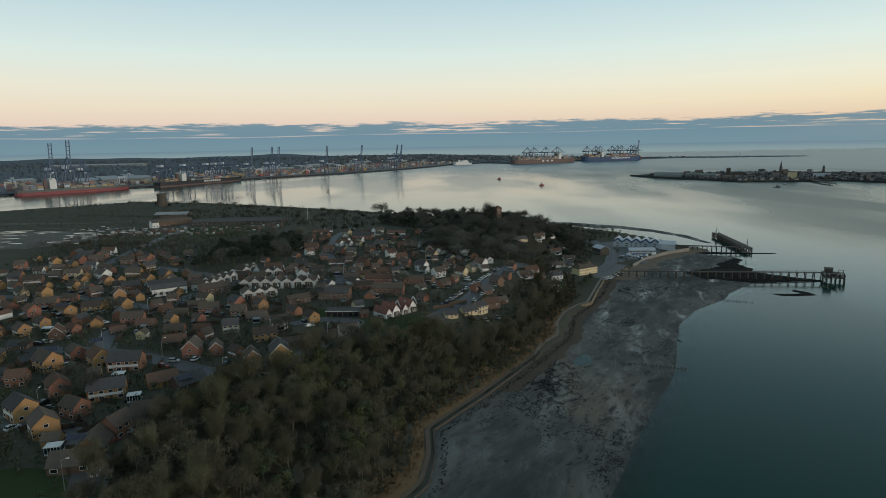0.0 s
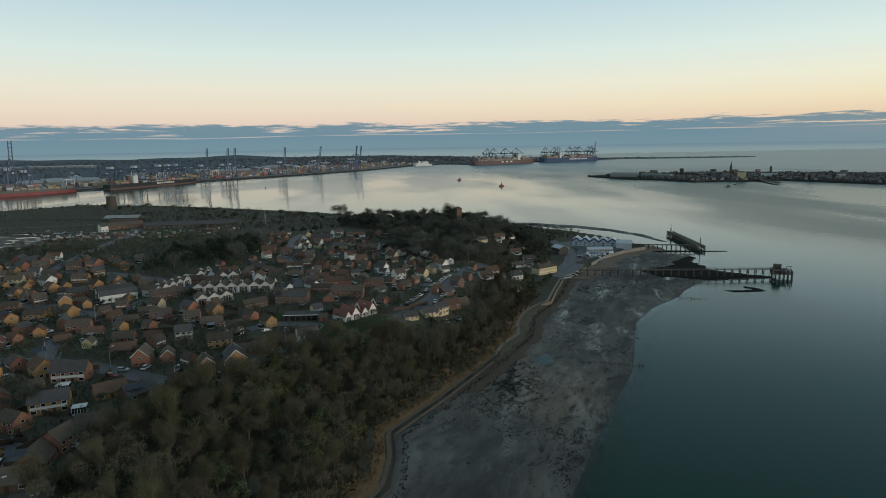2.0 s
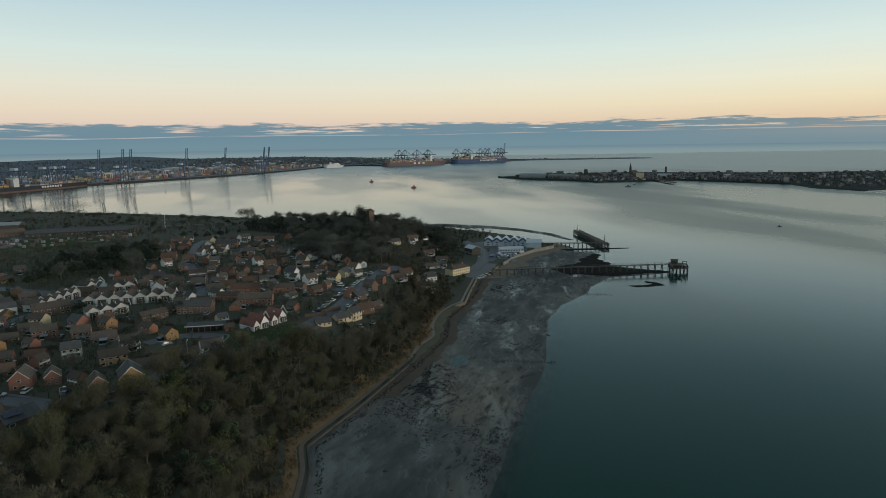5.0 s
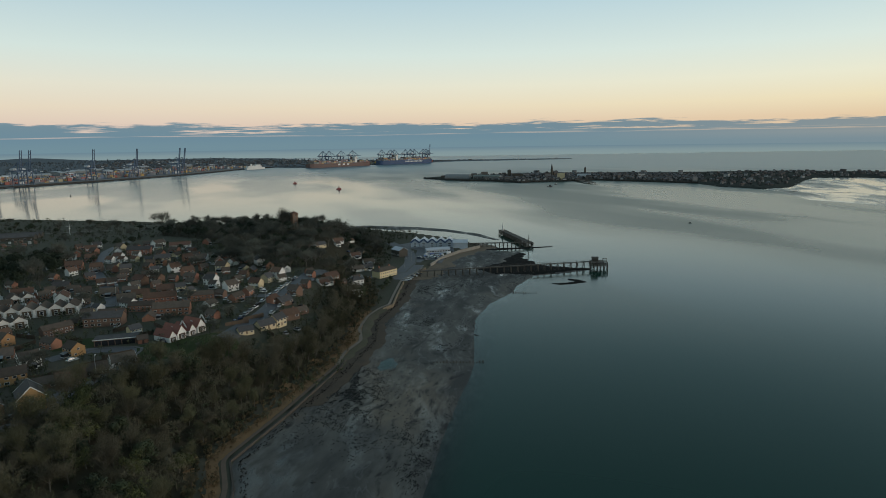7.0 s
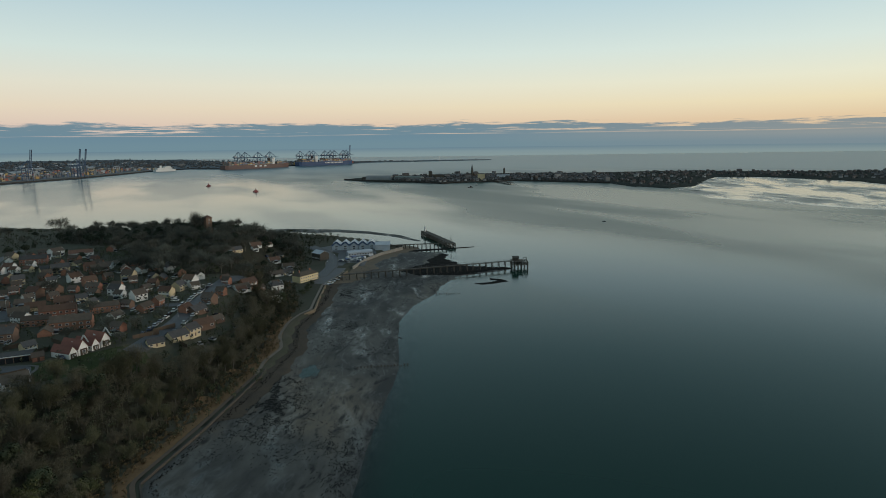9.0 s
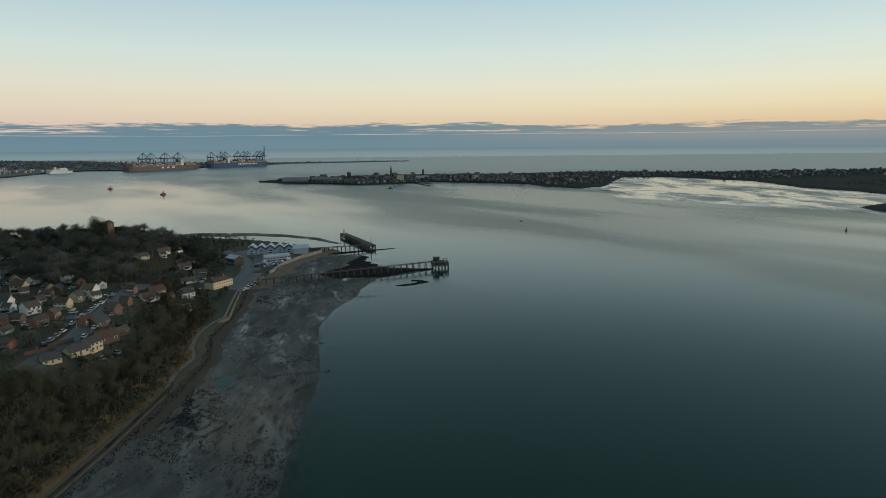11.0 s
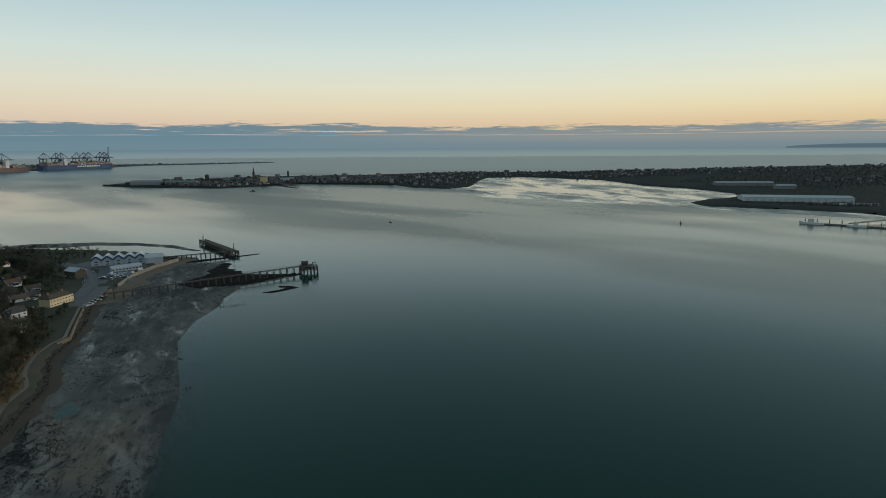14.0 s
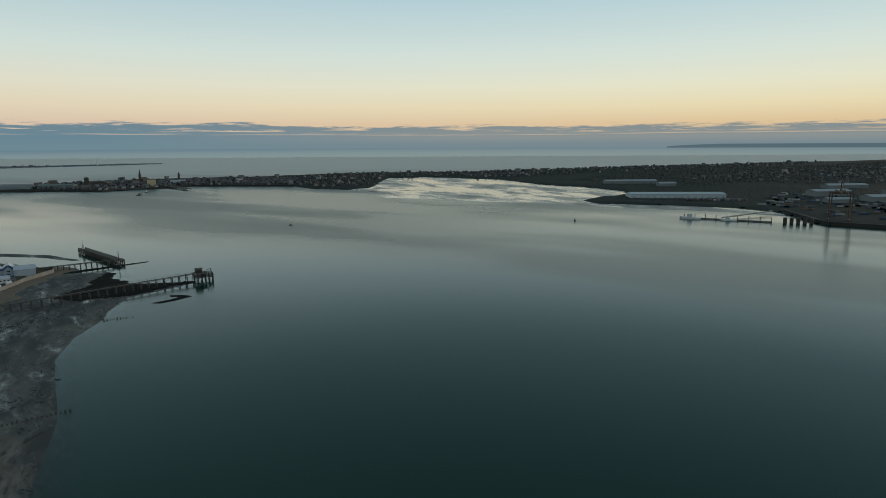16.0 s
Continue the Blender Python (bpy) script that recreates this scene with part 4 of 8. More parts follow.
# woods too far or too dense to count: one mesh each
def wood_stuff(name, spots, label, twiggy, material, hmin, hmax, seed, blades=170):
    rng = random.Random(seed)
    vs, fs = [], []
    for x, y, z in spots:
        h, n0 = rng.uniform(hmin, hmax), 0
        r = h * rng.uniform(0.38, 0.55)
        lobes = [(rng.gauss(0, r * 0.4), rng.gauss(0, r * 0.4), h * rng.uniform(0.42, 0.82), r * rng.uniform(0.35, 0.6)) for _ in range(6)]
        for k in range(blades):
            lx, ly, lz, s = lobes[k % 6]
            d = Vector((rng.gauss(0, 1), rng.gauss(0, 1), rng.gauss(0.2, 0.8))).normalized()
            o = Vector((x + lx, y + ly, z + lz)) + d * s * rng.uniform(0.6, 1.1)
            t1 = d.orthogonal().normalized()
            t1.rotate(Matrix.Rotation(rng.uniform(0, 6.28), 3, d))
            n = len(vs)
            if twiggy:
                w, e = rng.uniform(0.04, 0.09), (d * 0.45 + t1 * rng.uniform(-1, 1) + Vector((0, 0, 0.35))).normalized()
                vs += [o - t1 * w, o + t1 * w, o + e * rng.uniform(0.5, 1.15)]
                fs.append((n, n + 1, n + 2))
            else:
                w = rng.uniform(0.3, 0.7) * max(h / 9, 0.5 if h > 1.3 else 0.2)
                t2 = d.cross(t1) + d * rng.uniform(-0.4, 0.4)
                vs += [o - t1 * w, o - t2 * w * 0.6, o + t1 * w, o + t2 * w * 0.7]
                fs.append((n, n + 1, n + 2, n + 3))
        n = len(vs)
        vs += [Vector((x - 0.2, y, z - 0.5)), Vector((x + 0.2, y, z - 0.5)), Vector((x, y, z + h * 0.7)), Vector((x, y - 0.2, z - 0.5)), Vector((x, y + 0.2, z - 0.5))]
        fs += [(n, n + 1, n + 2), (n + 3, n + 4, n + 2)]
    me = bpy.data.meshes.new(name)
    me.from_pydata([tuple(v) for v in vs], [], fs)
    me.materials.append(material)
    return tagged(new(name, me), label, "trees", kind="stuff")


sheet("woodland_floor", lambda x, y: ground(x, y) + 0.10, lambda x, y: inside_distance(x, y, CLIFF_WOOD) > -2 + 2 * wobble(x, y, 6, 2), (-90, 90, 118, 424), 2.5, LITTER, "brown leaf litter under the cliff wood", "ground")
rest = [p for p in wood if p not in set(picked)]
under = [(x, y) for x, y in scatter(CLIFF_WOOD, 2.4, rng, 7000) if all(abs(x - a) > 7 or not -9 < y - b < 6 for a, b, *_ in HILL_HOUSES)]
wood_stuff("woodland", [(x, y, at(x, y)) for x, y in rest], "thicket of leafless trees between the larger ones", True, TWIG, 6.5, 10, 1, 820)
wood_stuff("undergrowth", [(x, y, at(x, y)) for x, y in under], "dense bramble and scrub under the cliff wood", False, SHRUB, 1.8, 4.4, 2, 70)
HILL_WOOD = [(-4, 430), (30, 412), (58, 420), (82, 446), (92, 478), (106, 505), (132, 556), (140, 600), (140, 640), (96, 682), (66, 700), (10, 720), (-60, 700), (-70, 640), (-30, 580), (-8, 520)]
sheet("hill_floor", lambda x, y: ground(x, y) + 0.10, lambda x, y: inside_distance(x, y, HILL_WOOD) > -2 + 3 * wobble(x, y, 8, 2), (-80, 130, 405, 725), 4.0, LITTER, "brown leaf litter under the hill wood", "ground")
CLEARINGS = [(a, b) for a, b, *_ in HILL_HOUSES] + [(82, 510), (90, 464), (83, 436), (98, 468), (104, 490)]
hill = [(x, y) for x, y in scatter(HILL_WOOD, 5.5, rng, 6000) if all(abs(x - a + (y - b) * 0.2) > 7 or not -20 < y - b < 7 for a, b in CLEARINGS)]
wood_stuff("hill_wood", [(x, y, at(x, y)) for i, (x, y) in enumerate(hill) if i % 2], "leafless thicket between the trees of the hill", True, FARTWIG, 5, 8.5, 3, 200)
wood_stuff("hill_undergrowth", [(x, y, at(x, y)) for i, (x, y) in enumerate(hill)], "dark undergrowth beneath the hill wood", False, SHRUB, 2.0, 4.5, 4, 40)


def hill_tree(kind, x, y, k, group="trees of the hill wood"):
    t = place(rng.choice(HILL_TREES[kind]), pose(x, y, at(x, y), rng.uniform(-4, 4), rng.uniform(-4, 4), rng.uniform(0, 360)) @ Matrix.Diagonal((k, k, k * rng.uniform(0.9, 1.1), 1)), FIRST)
    return tagged(t, group=group)


rng = random.Random(61)
mass = {}
for x, y in [(x, y) for x, y in scatter(HILL_WOOD, 9.0, rng, 4000) if all(abs(x - a + (y - b) * 0.2) > 8 or not -26 < y - b < 8 for a, b in CLEARINGS)]:
    grove = 0.30 + 0.30 * wobble(np.array([x]), np.array([y]), 26, 4)[0] + (0.25 if y > 560 else 0)
    kind, k = "green" if rng.random() < grove else "bare", rng.uniform(0.72, 1.08)
    if y < 440:
        hill_tree(kind, x, y, k)
    else:
        mass.setdefault(kind if kind == "green" else rng.choice(["bare", "pale", "dim"]), []).append((rng.choice(HILL_TREES[kind]), pose(x, y, at(x, y), rng.uniform(-4, 4), rng.uniform(-4, 4), rng.uniform(0, 360)) @ Matrix.Diagonal((k, k, k * rng.uniform(0.9, 1.1), 1))))
BELT = [(-176, 478), (-134, 538), (-106, 480), (-118, 425), (-150, 420), (-164, 392), (-172, 420)]
wood_stuff("tree_belt", [(x, y, at(x, y)) for x, y in scatter(BELT, 6.5, rng, 1500)], "dark evergreen undergrowth of the belt beside the estate", False, LEAF, 3, 7, 5, 90)
for x, y in scatter(BELT, 9.5, rng, 1500):
    kind, k = "green" if rng.random() < 0.75 else "bare", rng.uniform(0.8, 1.15)
    mass.setdefault(kind, []).append((rng.choice(HILL_TREES[kind]), pose(x, y, at(x, y), 0, 0, rng.uniform(0, 360)) @ Matrix.Diagonal((k, k, k, 1))))
for kind, name, material, label in (("bare", "hill_brown_trees", HILLTWIG, "brown leafless trees over the hill"), ("pale", "hill_grey_trees", FARTWIG, "grey leafless trees over the hill"), ("dim", "hill_dark_trees", mat("dark_twig_sprays", (0.080, 0.084, 0.072), (0.052, 0.056, 0.048), 0.95, spec=0.08, scale=0.05, fine=1.5, bump=0), "dark leafless trees over the hill"), ("green", "hill_evergreens", mat("hill_evergreen_sprays", (0.034, 0.044, 0.029), (0.020, 0.027, 0.018), 0.9, spec=0.12, scale=0.07, fine=1.2, bump=0), "heavy dark evergreens over the hill and in the tree belt")):
    stamp(name, mass[kind], material, label)
fringe = []
for (ax, ay), (bx, by) in zip(FOOT[16:23], FOOT[17:24]):
    n = int(math.hypot(bx - ax, by - ay) / 5)
    for i in range(n):
        t = i / n
        for _ in range(2):
            fringe.append((ax + (bx - ax) * t + rng.gauss(-12, 16), ay + (by - ay) * t + rng.gauss(-30, 18)))
FIELD_EDGE = [(-60, 700), (-20, 640), (-90, 600), (-200, 620), (-330, 740), (-420, 880), (-330, 930), (-180, 830)]
fringe += scatter(FIELD_EDGE, 10, rng, 3500)
shore_set = {"bare": [], "green": []}
for x, y in fringe[::6]:
    kind, k = "bare" if rng.random() < 0.7 else "green", rng.uniform(0.35, 0.75)
    shore_set[kind].append((rng.choice(HILL_TREES[kind]), pose(x, y, at(x, y) - 3.4 * k, 0, 0, rng.uniform(0, 360)) @ Matrix.Diagonal((k * 1.15, k * 1.15, k, 1))))
stamp("shore_trees", shore_set["bare"], FARTWIG, "scrubby winter trees along the far shore of the headland")
stamp("shore_evergreens", shore_set["green"], HOLM, "small evergreens along the far shore of the headland")
wood_stuff("shore_bushes", [(x + rng.gauss(0, 6), y + rng.gauss(0, 6), at(x, y)) for x, y in fringe], "dark bushes along the far shore of the headland", False, SHRUB, 3, 6.0, 7, 48)

# ---- roads ----
PAVING = mat("grey_paving", (0.11, 0.105, 0.10), (0.08, 0.078, 0.074), 0.9, scale=0.3, fine=4)
def strip(name, pts, width, material, label, category, lift=0.12, step=4.0, kind="structure", zfun=None):
    """A ribbon laid on the ground."""
    me, line = Mesh(), []
    for (ax, ay), (bx, by) in zip(pts, pts[1:]):
        n = max(1, int(math.hypot(bx - ax, by - ay) / step))
        line += [(ax + (bx - ax) * i / n, ay + (by - ay) * i / n) for i in range(n)]
    line.append(pts[-1])
    line = np.array(line)
    for _ in range(2):
        line[1:-1] = (line[:-2] + 2 * line[1:-1] + line[2:]) / 4
    d = np.gradient(line, axis=0)
    d /= np.linalg.norm(d, axis=1, keepdims=True)
    nrm = np.stack([-d[:, 1], d[:, 0]], -1)
    rows = []
    for k in (-0.5, -0.17, 0.17, 0.5):
        p = line + nrm * width * k
        z = (zfun or ground)(p[:, 0], p[:, 1]) + lift
        rows.append(np.c_[p, z])
    zmax = np.max([r[:, 2] for r in rows], axis=0) if zfun is None else None
    n = len(line)
    vs = [tuple(rows[k][i]) for k in range(4) for i in range(n)]
    me.add(vs, [(k * n + i, k * n + i + 1, (k + 1) * n + i + 1, (k + 1) * n + i) for k in range(3) for i in range(n - 1)])
    ob = part(name, me, material)
    return tagged(ob, label, category, kind=kind)


ROADS = [[(-260, 226), (-172, 238), (-140, 236), (-122, 230), (-104, 220), (-88, 211), (-74, 205), (-62, 211)], [(-190, 176), (-137, 173), (-112, 166), (-92, 145), (-86, 128), (-80, 90)], [(-6, 274), (4, 292), (12, 308), (22, 338), (33, 366), (44, 396), (62, 425), (90, 440), (118, 446)],
         [(-62, 211), (-52, 236), (-46, 254), (-40, 270), (-58, 276), (-70, 268)], [(-140, 236), (-150, 262), (-146, 300), (-140, 330), (-120, 352), (-90, 356), (-60, 352), (-10, 352), (22, 340)], [(-146, 300), (-200, 326), (-240, 330), (-300, 340)], [(-120, 352), (-150, 380), (-200, 410), (-240, 420), (-320, 400)],
         [(-60, 352), (-72, 400), (-90, 460), (-96, 540), (-90, 600)], [(-240, 420), (-250, 500), (-262, 600), (-300, 700)], [(118, 446), (136, 480), (146, 512), (150, 545), (146, 590)]]
for pts in ROADS:
    strip("road", pts, 7.0 if pts is not ROADS[-1] else 10.0, ASPHALT, "grey asphalt road through the village", "road")
    strip("pavement", [(x + 5.0, y + 1.0) for x, y in pts], 1.3, PAVING, "grey footway beside the road", "pavement", 0.2)
strip("hardstanding", [(150, 478), (168, 512), (178, 540), (160, 580)], 34, ASPHALT, "worn dark hardstanding of the boatyard", "yard", 0.09)
strip("car_park", [(112, 424), (128, 446), (142, 470)], 17, ASPHALT, "small asphalt car park by the sea wall", "car park", 0.1)
for pts, w in (([(-122, 128), (-105, 134), (-100, 122)], 26), ([(-44, 262), (-24, 264), (0, 272)], 22), ([(-190, 392), (-166, 376), (-160, 362)], 26), ([(-72, 286), (-56, 286)], 14), ([(-230, 560), (-200, 610), (-280, 640)], 60)):
    strip("lawn", pts, w, GRASS, "mown winter grass", "grass", 0.08)

# ---- sea wall, path, bare cliff ----
WALL = [(-45, 60), (-30, 120), (-22, 148), (-12, 152), (-5.5, 163), (-3.5, 180), (-4.5, 197), (16, 226), (43, 268), (49, 283), (60, 297), (63, 317), (72, 338), (82, 352), (90, 359), (98, 380), (114, 420), (134, 446), (142, 458)]


def wall_mesh(pts, z0, z1, thick):
    me = Mesh()
    for a, b in zip(pts, pts[1:]):
        me.bar((a[0], a[1], (z0 + z1) / 2), (b[0], b[1], (z0 + z1) / 2), thick, z1 - z0)
    return me


tagged(part("sea_wall", wall_mesh(WALL[:14], -0.3, 2.1, 0.6), mat("stained_concrete", (0.075, 0.062, 0.05), (0.045, 0.04, 0.034), 0.9, scale=0.3, fine=3)), "low dark weed-stained concrete sea wall", "wall", kind="structure")
tagged(part("sea_wall_stone", wall_mesh(WALL[13:], -0.3, 3.3, 0.7), mat("wall_stone", (0.19, 0.15, 0.10), (0.12, 0.095, 0.07), 0.9, scale=0.3, fine=3)), "pale stone sea wall below the village", "wall", kind="structure")
strip("path", [(x - 2.2, y + 0.9) for x, y in WALL[:9]], 1.5, mat("path_grit", (0.12, 0.085, 0.06), (0.085, 0.066, 0.05), 0.9, scale=0.3, fine=4), "narrow beaten path behind the sea wall", "path", 0.35, 2.0)
strip("promenade", [(x - 1.9, y + 0.9) for x, y in WALL[8:]], 1.7, mat("worn_promenade", (0.19, 0.155, 0.12), (0.12, 0.10, 0.08), 0.85, scale=0.25, fine=4), "pale concrete promenade under the cliff", "path", 0.25, 2.0)
CLIFFMAT = mat("bare_sandy_cliff", (0.20, 0.115, 0.052), (0.11, 0.075, 0.04), 0.95, scale=0.12, fine=1.2, bump=0.6, dist=0.4)


def cliff_margin(x, y):
    d = inside_distance(x, y, FOOT)
    return np.minimum(np.minimum(d - 1.0, 8 + 5 * wobble(x, y, 8, 4) + 1.5 * wobble(x, y, 2.3, 1) - d), np.minimum(y - 122, 350 - y))


def beach_margin(x, y, wide):
    e = inside_distance(x, y, SHORE)
    return np.minimum(e + wide + 0.3 * wide * wobble(x, y, 9, 3) + 0.8 * wobble(x, y, 2.6, 5), 3 - e)


sheet("cliff_face", lambda x, y: ground(x, y) + np.minimum(0.14, 0.2 * cliff_margin(x, y)) + 0.04 * wobble(x, y, 2, 1), lambda x, y: cliff_margin(x, y) > -1.6, (-40, 110, 120, 352), 1.2, CLIFFMAT, "bare orange sandy cliff slope with dead bracken", "cliff")
sheet("beach", lambda x, y: flat(x, y) + np.minimum(0.14, 0.1 * beach_margin(x, y, 15)), lambda x, y: (beach_margin(x, y, 15) > -2) & (y > 425), (100, 250, 425, 575), 1.5, SAND, "narrow strip of brown shingle beach", "beach")
sheet("beach_south", lambda x, y: flat(x, y) + np.minimum(0.12, 0.1 * beach_margin(x, y, 7)), lambda x, y: (beach_margin(x, y, 7) > -2) & (y > 230), (0, 140, 230, 427), 1.2, mat("brown_shingle", (0.080, 0.062, 0.045), (0.050, 0.042, 0.034), 0.9, scale=0.12, fine=1.6, spec=0.2), "strip of dark brown shingle under the sea wall", "beach")

BRACKEN = mat("dead_bracken", (0.125, 0.088, 0.045), (0.080, 0.062, 0.032), 0.95, scale=0.1, fine=2, island=0.3, bump=0)
rng = random.Random(17)
tufts = []
for (ax, ay), (bx, by) in zip(FOOT[2:13], FOOT[3:14]):
    n = int(math.hypot(bx - ax, by - ay) * 3.2)
    for i in range(n):
        t = rng.random()
        x, y = ax + (bx - ax) * t - rng.uniform(1.5, 11), ay + (by - ay) * t + rng.uniform(0, 5)
        tufts.append((x, y, at(x, y)))
wood_stuff("bracken", tufts, "tufts of dead orange bracken and grass on the cliff foot", False, BRACKEN, 0.7, 2.2, 18, 34)
weedline = []
for (ax, ay), (bx, by) in zip(SHORE[2:13], SHORE[3:14]):
    for i in range(int(math.hypot(bx - ax, by - ay) * 2.0)):
        t = rng.random()
        x, y = ax + (bx - ax) * t + rng.uniform(0.5, 3.0), ay + (by - ay) * t - rng.uniform(0, 1.5)
        weedline.append((x, y))
wz = flat(np.array([p[0] for p in weedline]), np.array([p[1] for p in weedline]))
wood_stuff("wrack_line", [(x, y, z - 0.3) for (x, y), z in zip(weedline, wz.tolist())], "dark tide wrack and stones at the foot of the wall", False, WEED, 0.5, 1.1, 19, 22)

# stones and weed on the mud
rng = random.Random(11)
cand = np.array([(rng.uniform(-20, 262), rng.uniform(100, 530)) for _ in range(90000)])
cx, cy = cand[:, 0], cand[:, 1]
lines = 0.5 * wobble(cx + 0.6 * cy, (cx * 0.81 - cy * 0.58) * 3.2, 26, 6) + 0.5 * wobble(cx, cy, 40, 9)
near_head = np.exp(-(((cx - 225) / 40) ** 2 + ((cy - 425) / 16) ** 2))
chosen = (inside_distance(cx, cy, FLAT) > 1) & (inside_distance(cx, cy, SHORE) < -2) & ((lines + 0.9 * near_head > 0.22) | (np.array([rng.random() for _ in cand]) < 0.03))
cand = cand[chosen][:9000]
rocks = Mesh()
for (x, y), z in zip(cand.tolist(), flat(cand[:, 0], cand[:, 1]).tolist()):
    s = rng.uniform(0.15, 0.45) * (2.2 if rng.random() < 0.05 else 1)
    a = rng.uniform(0, 6.28)
    ca, sa, q = math.cos(a) * s, math.sin(a) * s, rng.uniform(0.8, 1.8)
    rocks.add([(x + ca * q, y + sa * q, z - 0.08), (x - sa, y + ca, z - 0.08), (x - ca * q, y - sa * q, z - 0.08), (x + sa, y - ca, z - 0.08), (x + ca * 0.2, y + sa * 0.2, z + s * 0.45)], [(0, 1, 4), (1, 2, 4), (2, 3, 4), (3, 0, 4)])
tagged(part("shore_stones", rocks, mat("weedy_stone", (0.020, 0.020, 0.019), (0.035, 0.034, 0.03), 0.7, scale=0.5, fine=4)), "scattered dark weed-covered stones on the mud", "stones", kind="stuff")


def groyne(pts, n, label):
    g = thing("groyne", label, "groyne", group="groynes on the mud")
    for i in range(n):
        t = i / (n - 1)
        x, y = pts[0][0] + (pts[1][0] - pts[0][0]) * t, pts[0][1] + (pts[1][1] - pts[0][1]) * t
        z = float(flat(np.array([x]), np.array([y]))[0])
        p = part("post", Mesh().box(-0.22, 0.22, -0.22, 0.22, -0.8, rng.uniform(0.4, 1.3)), TIMBER, g)
        p.location = (x, y, z)


groyne([(84, 260), (106, 254)], 16, "row of rotten timber posts running out over the mud")
groyne([(66, 300), (72, 322)], 14, "short row of dark timber posts beside the sea wall")
groyne([(176, 368), (190, 362)], 10, "broken dark timber stumps at the water's edge")


# ---- houses ----
def window(parent, x, y, z, w, h, turn, glazed=True):
    """A white frame with its pane, facing the way of turn (degrees, 0: towards -y)."""
    key = (w, h)
    if key not in WINDOW:
        ring = [(sx * w / 2 * k, yy, sz * h / 2 * k + 0.0) for k, yy in ((1.0, 0.03), (1.0, -0.1), (0.82, -0.1), (0.82, 0.0)) for sx, sz in ((-1, -1), (1, -1), (1, 1), (-1, 1))]
        f = Mesh().add(ring, [(4 * r + i, 4 * r + (i + 1) % 4, 4 * r + 4 + (i + 1) % 4, 4 * r + 4 + i) for r in range(3) for i in range(4)])
        WINDOW[key] = f.data("window", FRAME), Mesh().box(-w * 0.41, w * 0.41, -0.05, 0.01, -h * 0.41, h * 0.41).data("pane", PANE), Mesh().add(ring, [(4 * r + i, 4 * r + (i + 1) % 4, 4 * r + 4 + (i + 1) % 4, 4 * r + 4 + i) for r in range(3) for i in range(4)])
        whole = WINDOW[key][2]
        whole.mi = 1
        WINDOW[key] = WINDOW[key][:2] + (whole.box(-w * 0.41, w * 0.41, -0.05, 0.01, -h * 0.41, h * 0.41).data("window", FRAME, PANE),)
    if glazed:
        f = part("window", WINDOW[key][0], None, parent)
        f.matrix_basis = pose(x, y, z, 0, 0, turn)
        part("pane", WINDOW[key][1], None, f)
    else:
        f = part("window", WINDOW[key][2], None, parent)
        f.matrix_basis = pose(x, y, z, 0, 0, turn)


WINDOW = {}
LEANROOF = mat("grey_glazed_roof", (0.16, 0.17, 0.175), (0.11, 0.12, 0.125), 0.35, bump=0, vary=0.3)
SIZES = {"det": (8.6, 7.4, 4.7, 7.6), "long": (12.6, 7.4, 4.7, 7.6), "bung": (11.0, 8.0, 2.4, 5.3), "ext": (5.0, 4.6, 2.4, 4.2), "flats": (21.0, 8.6, 5.3, 8.2), "gfront": (9.0, 7.6, 4.9, 8.4), "hip": (11.0, 8.5, 5.2, 8.4)}
KINDS = {"det": "detached two-storey house", "long": "joined two-storey houses", "bung": "low bungalow", "ext": "small single-storey annexe", "flats": "long two-storey flats", "gfront": "gable-fronted house", "hip": "square two-storey house"}
WALLS = {"y": "orange brick", "r": "red brick", "b": "brown brick", "w": "white rendered", "c": "cream rendered"}


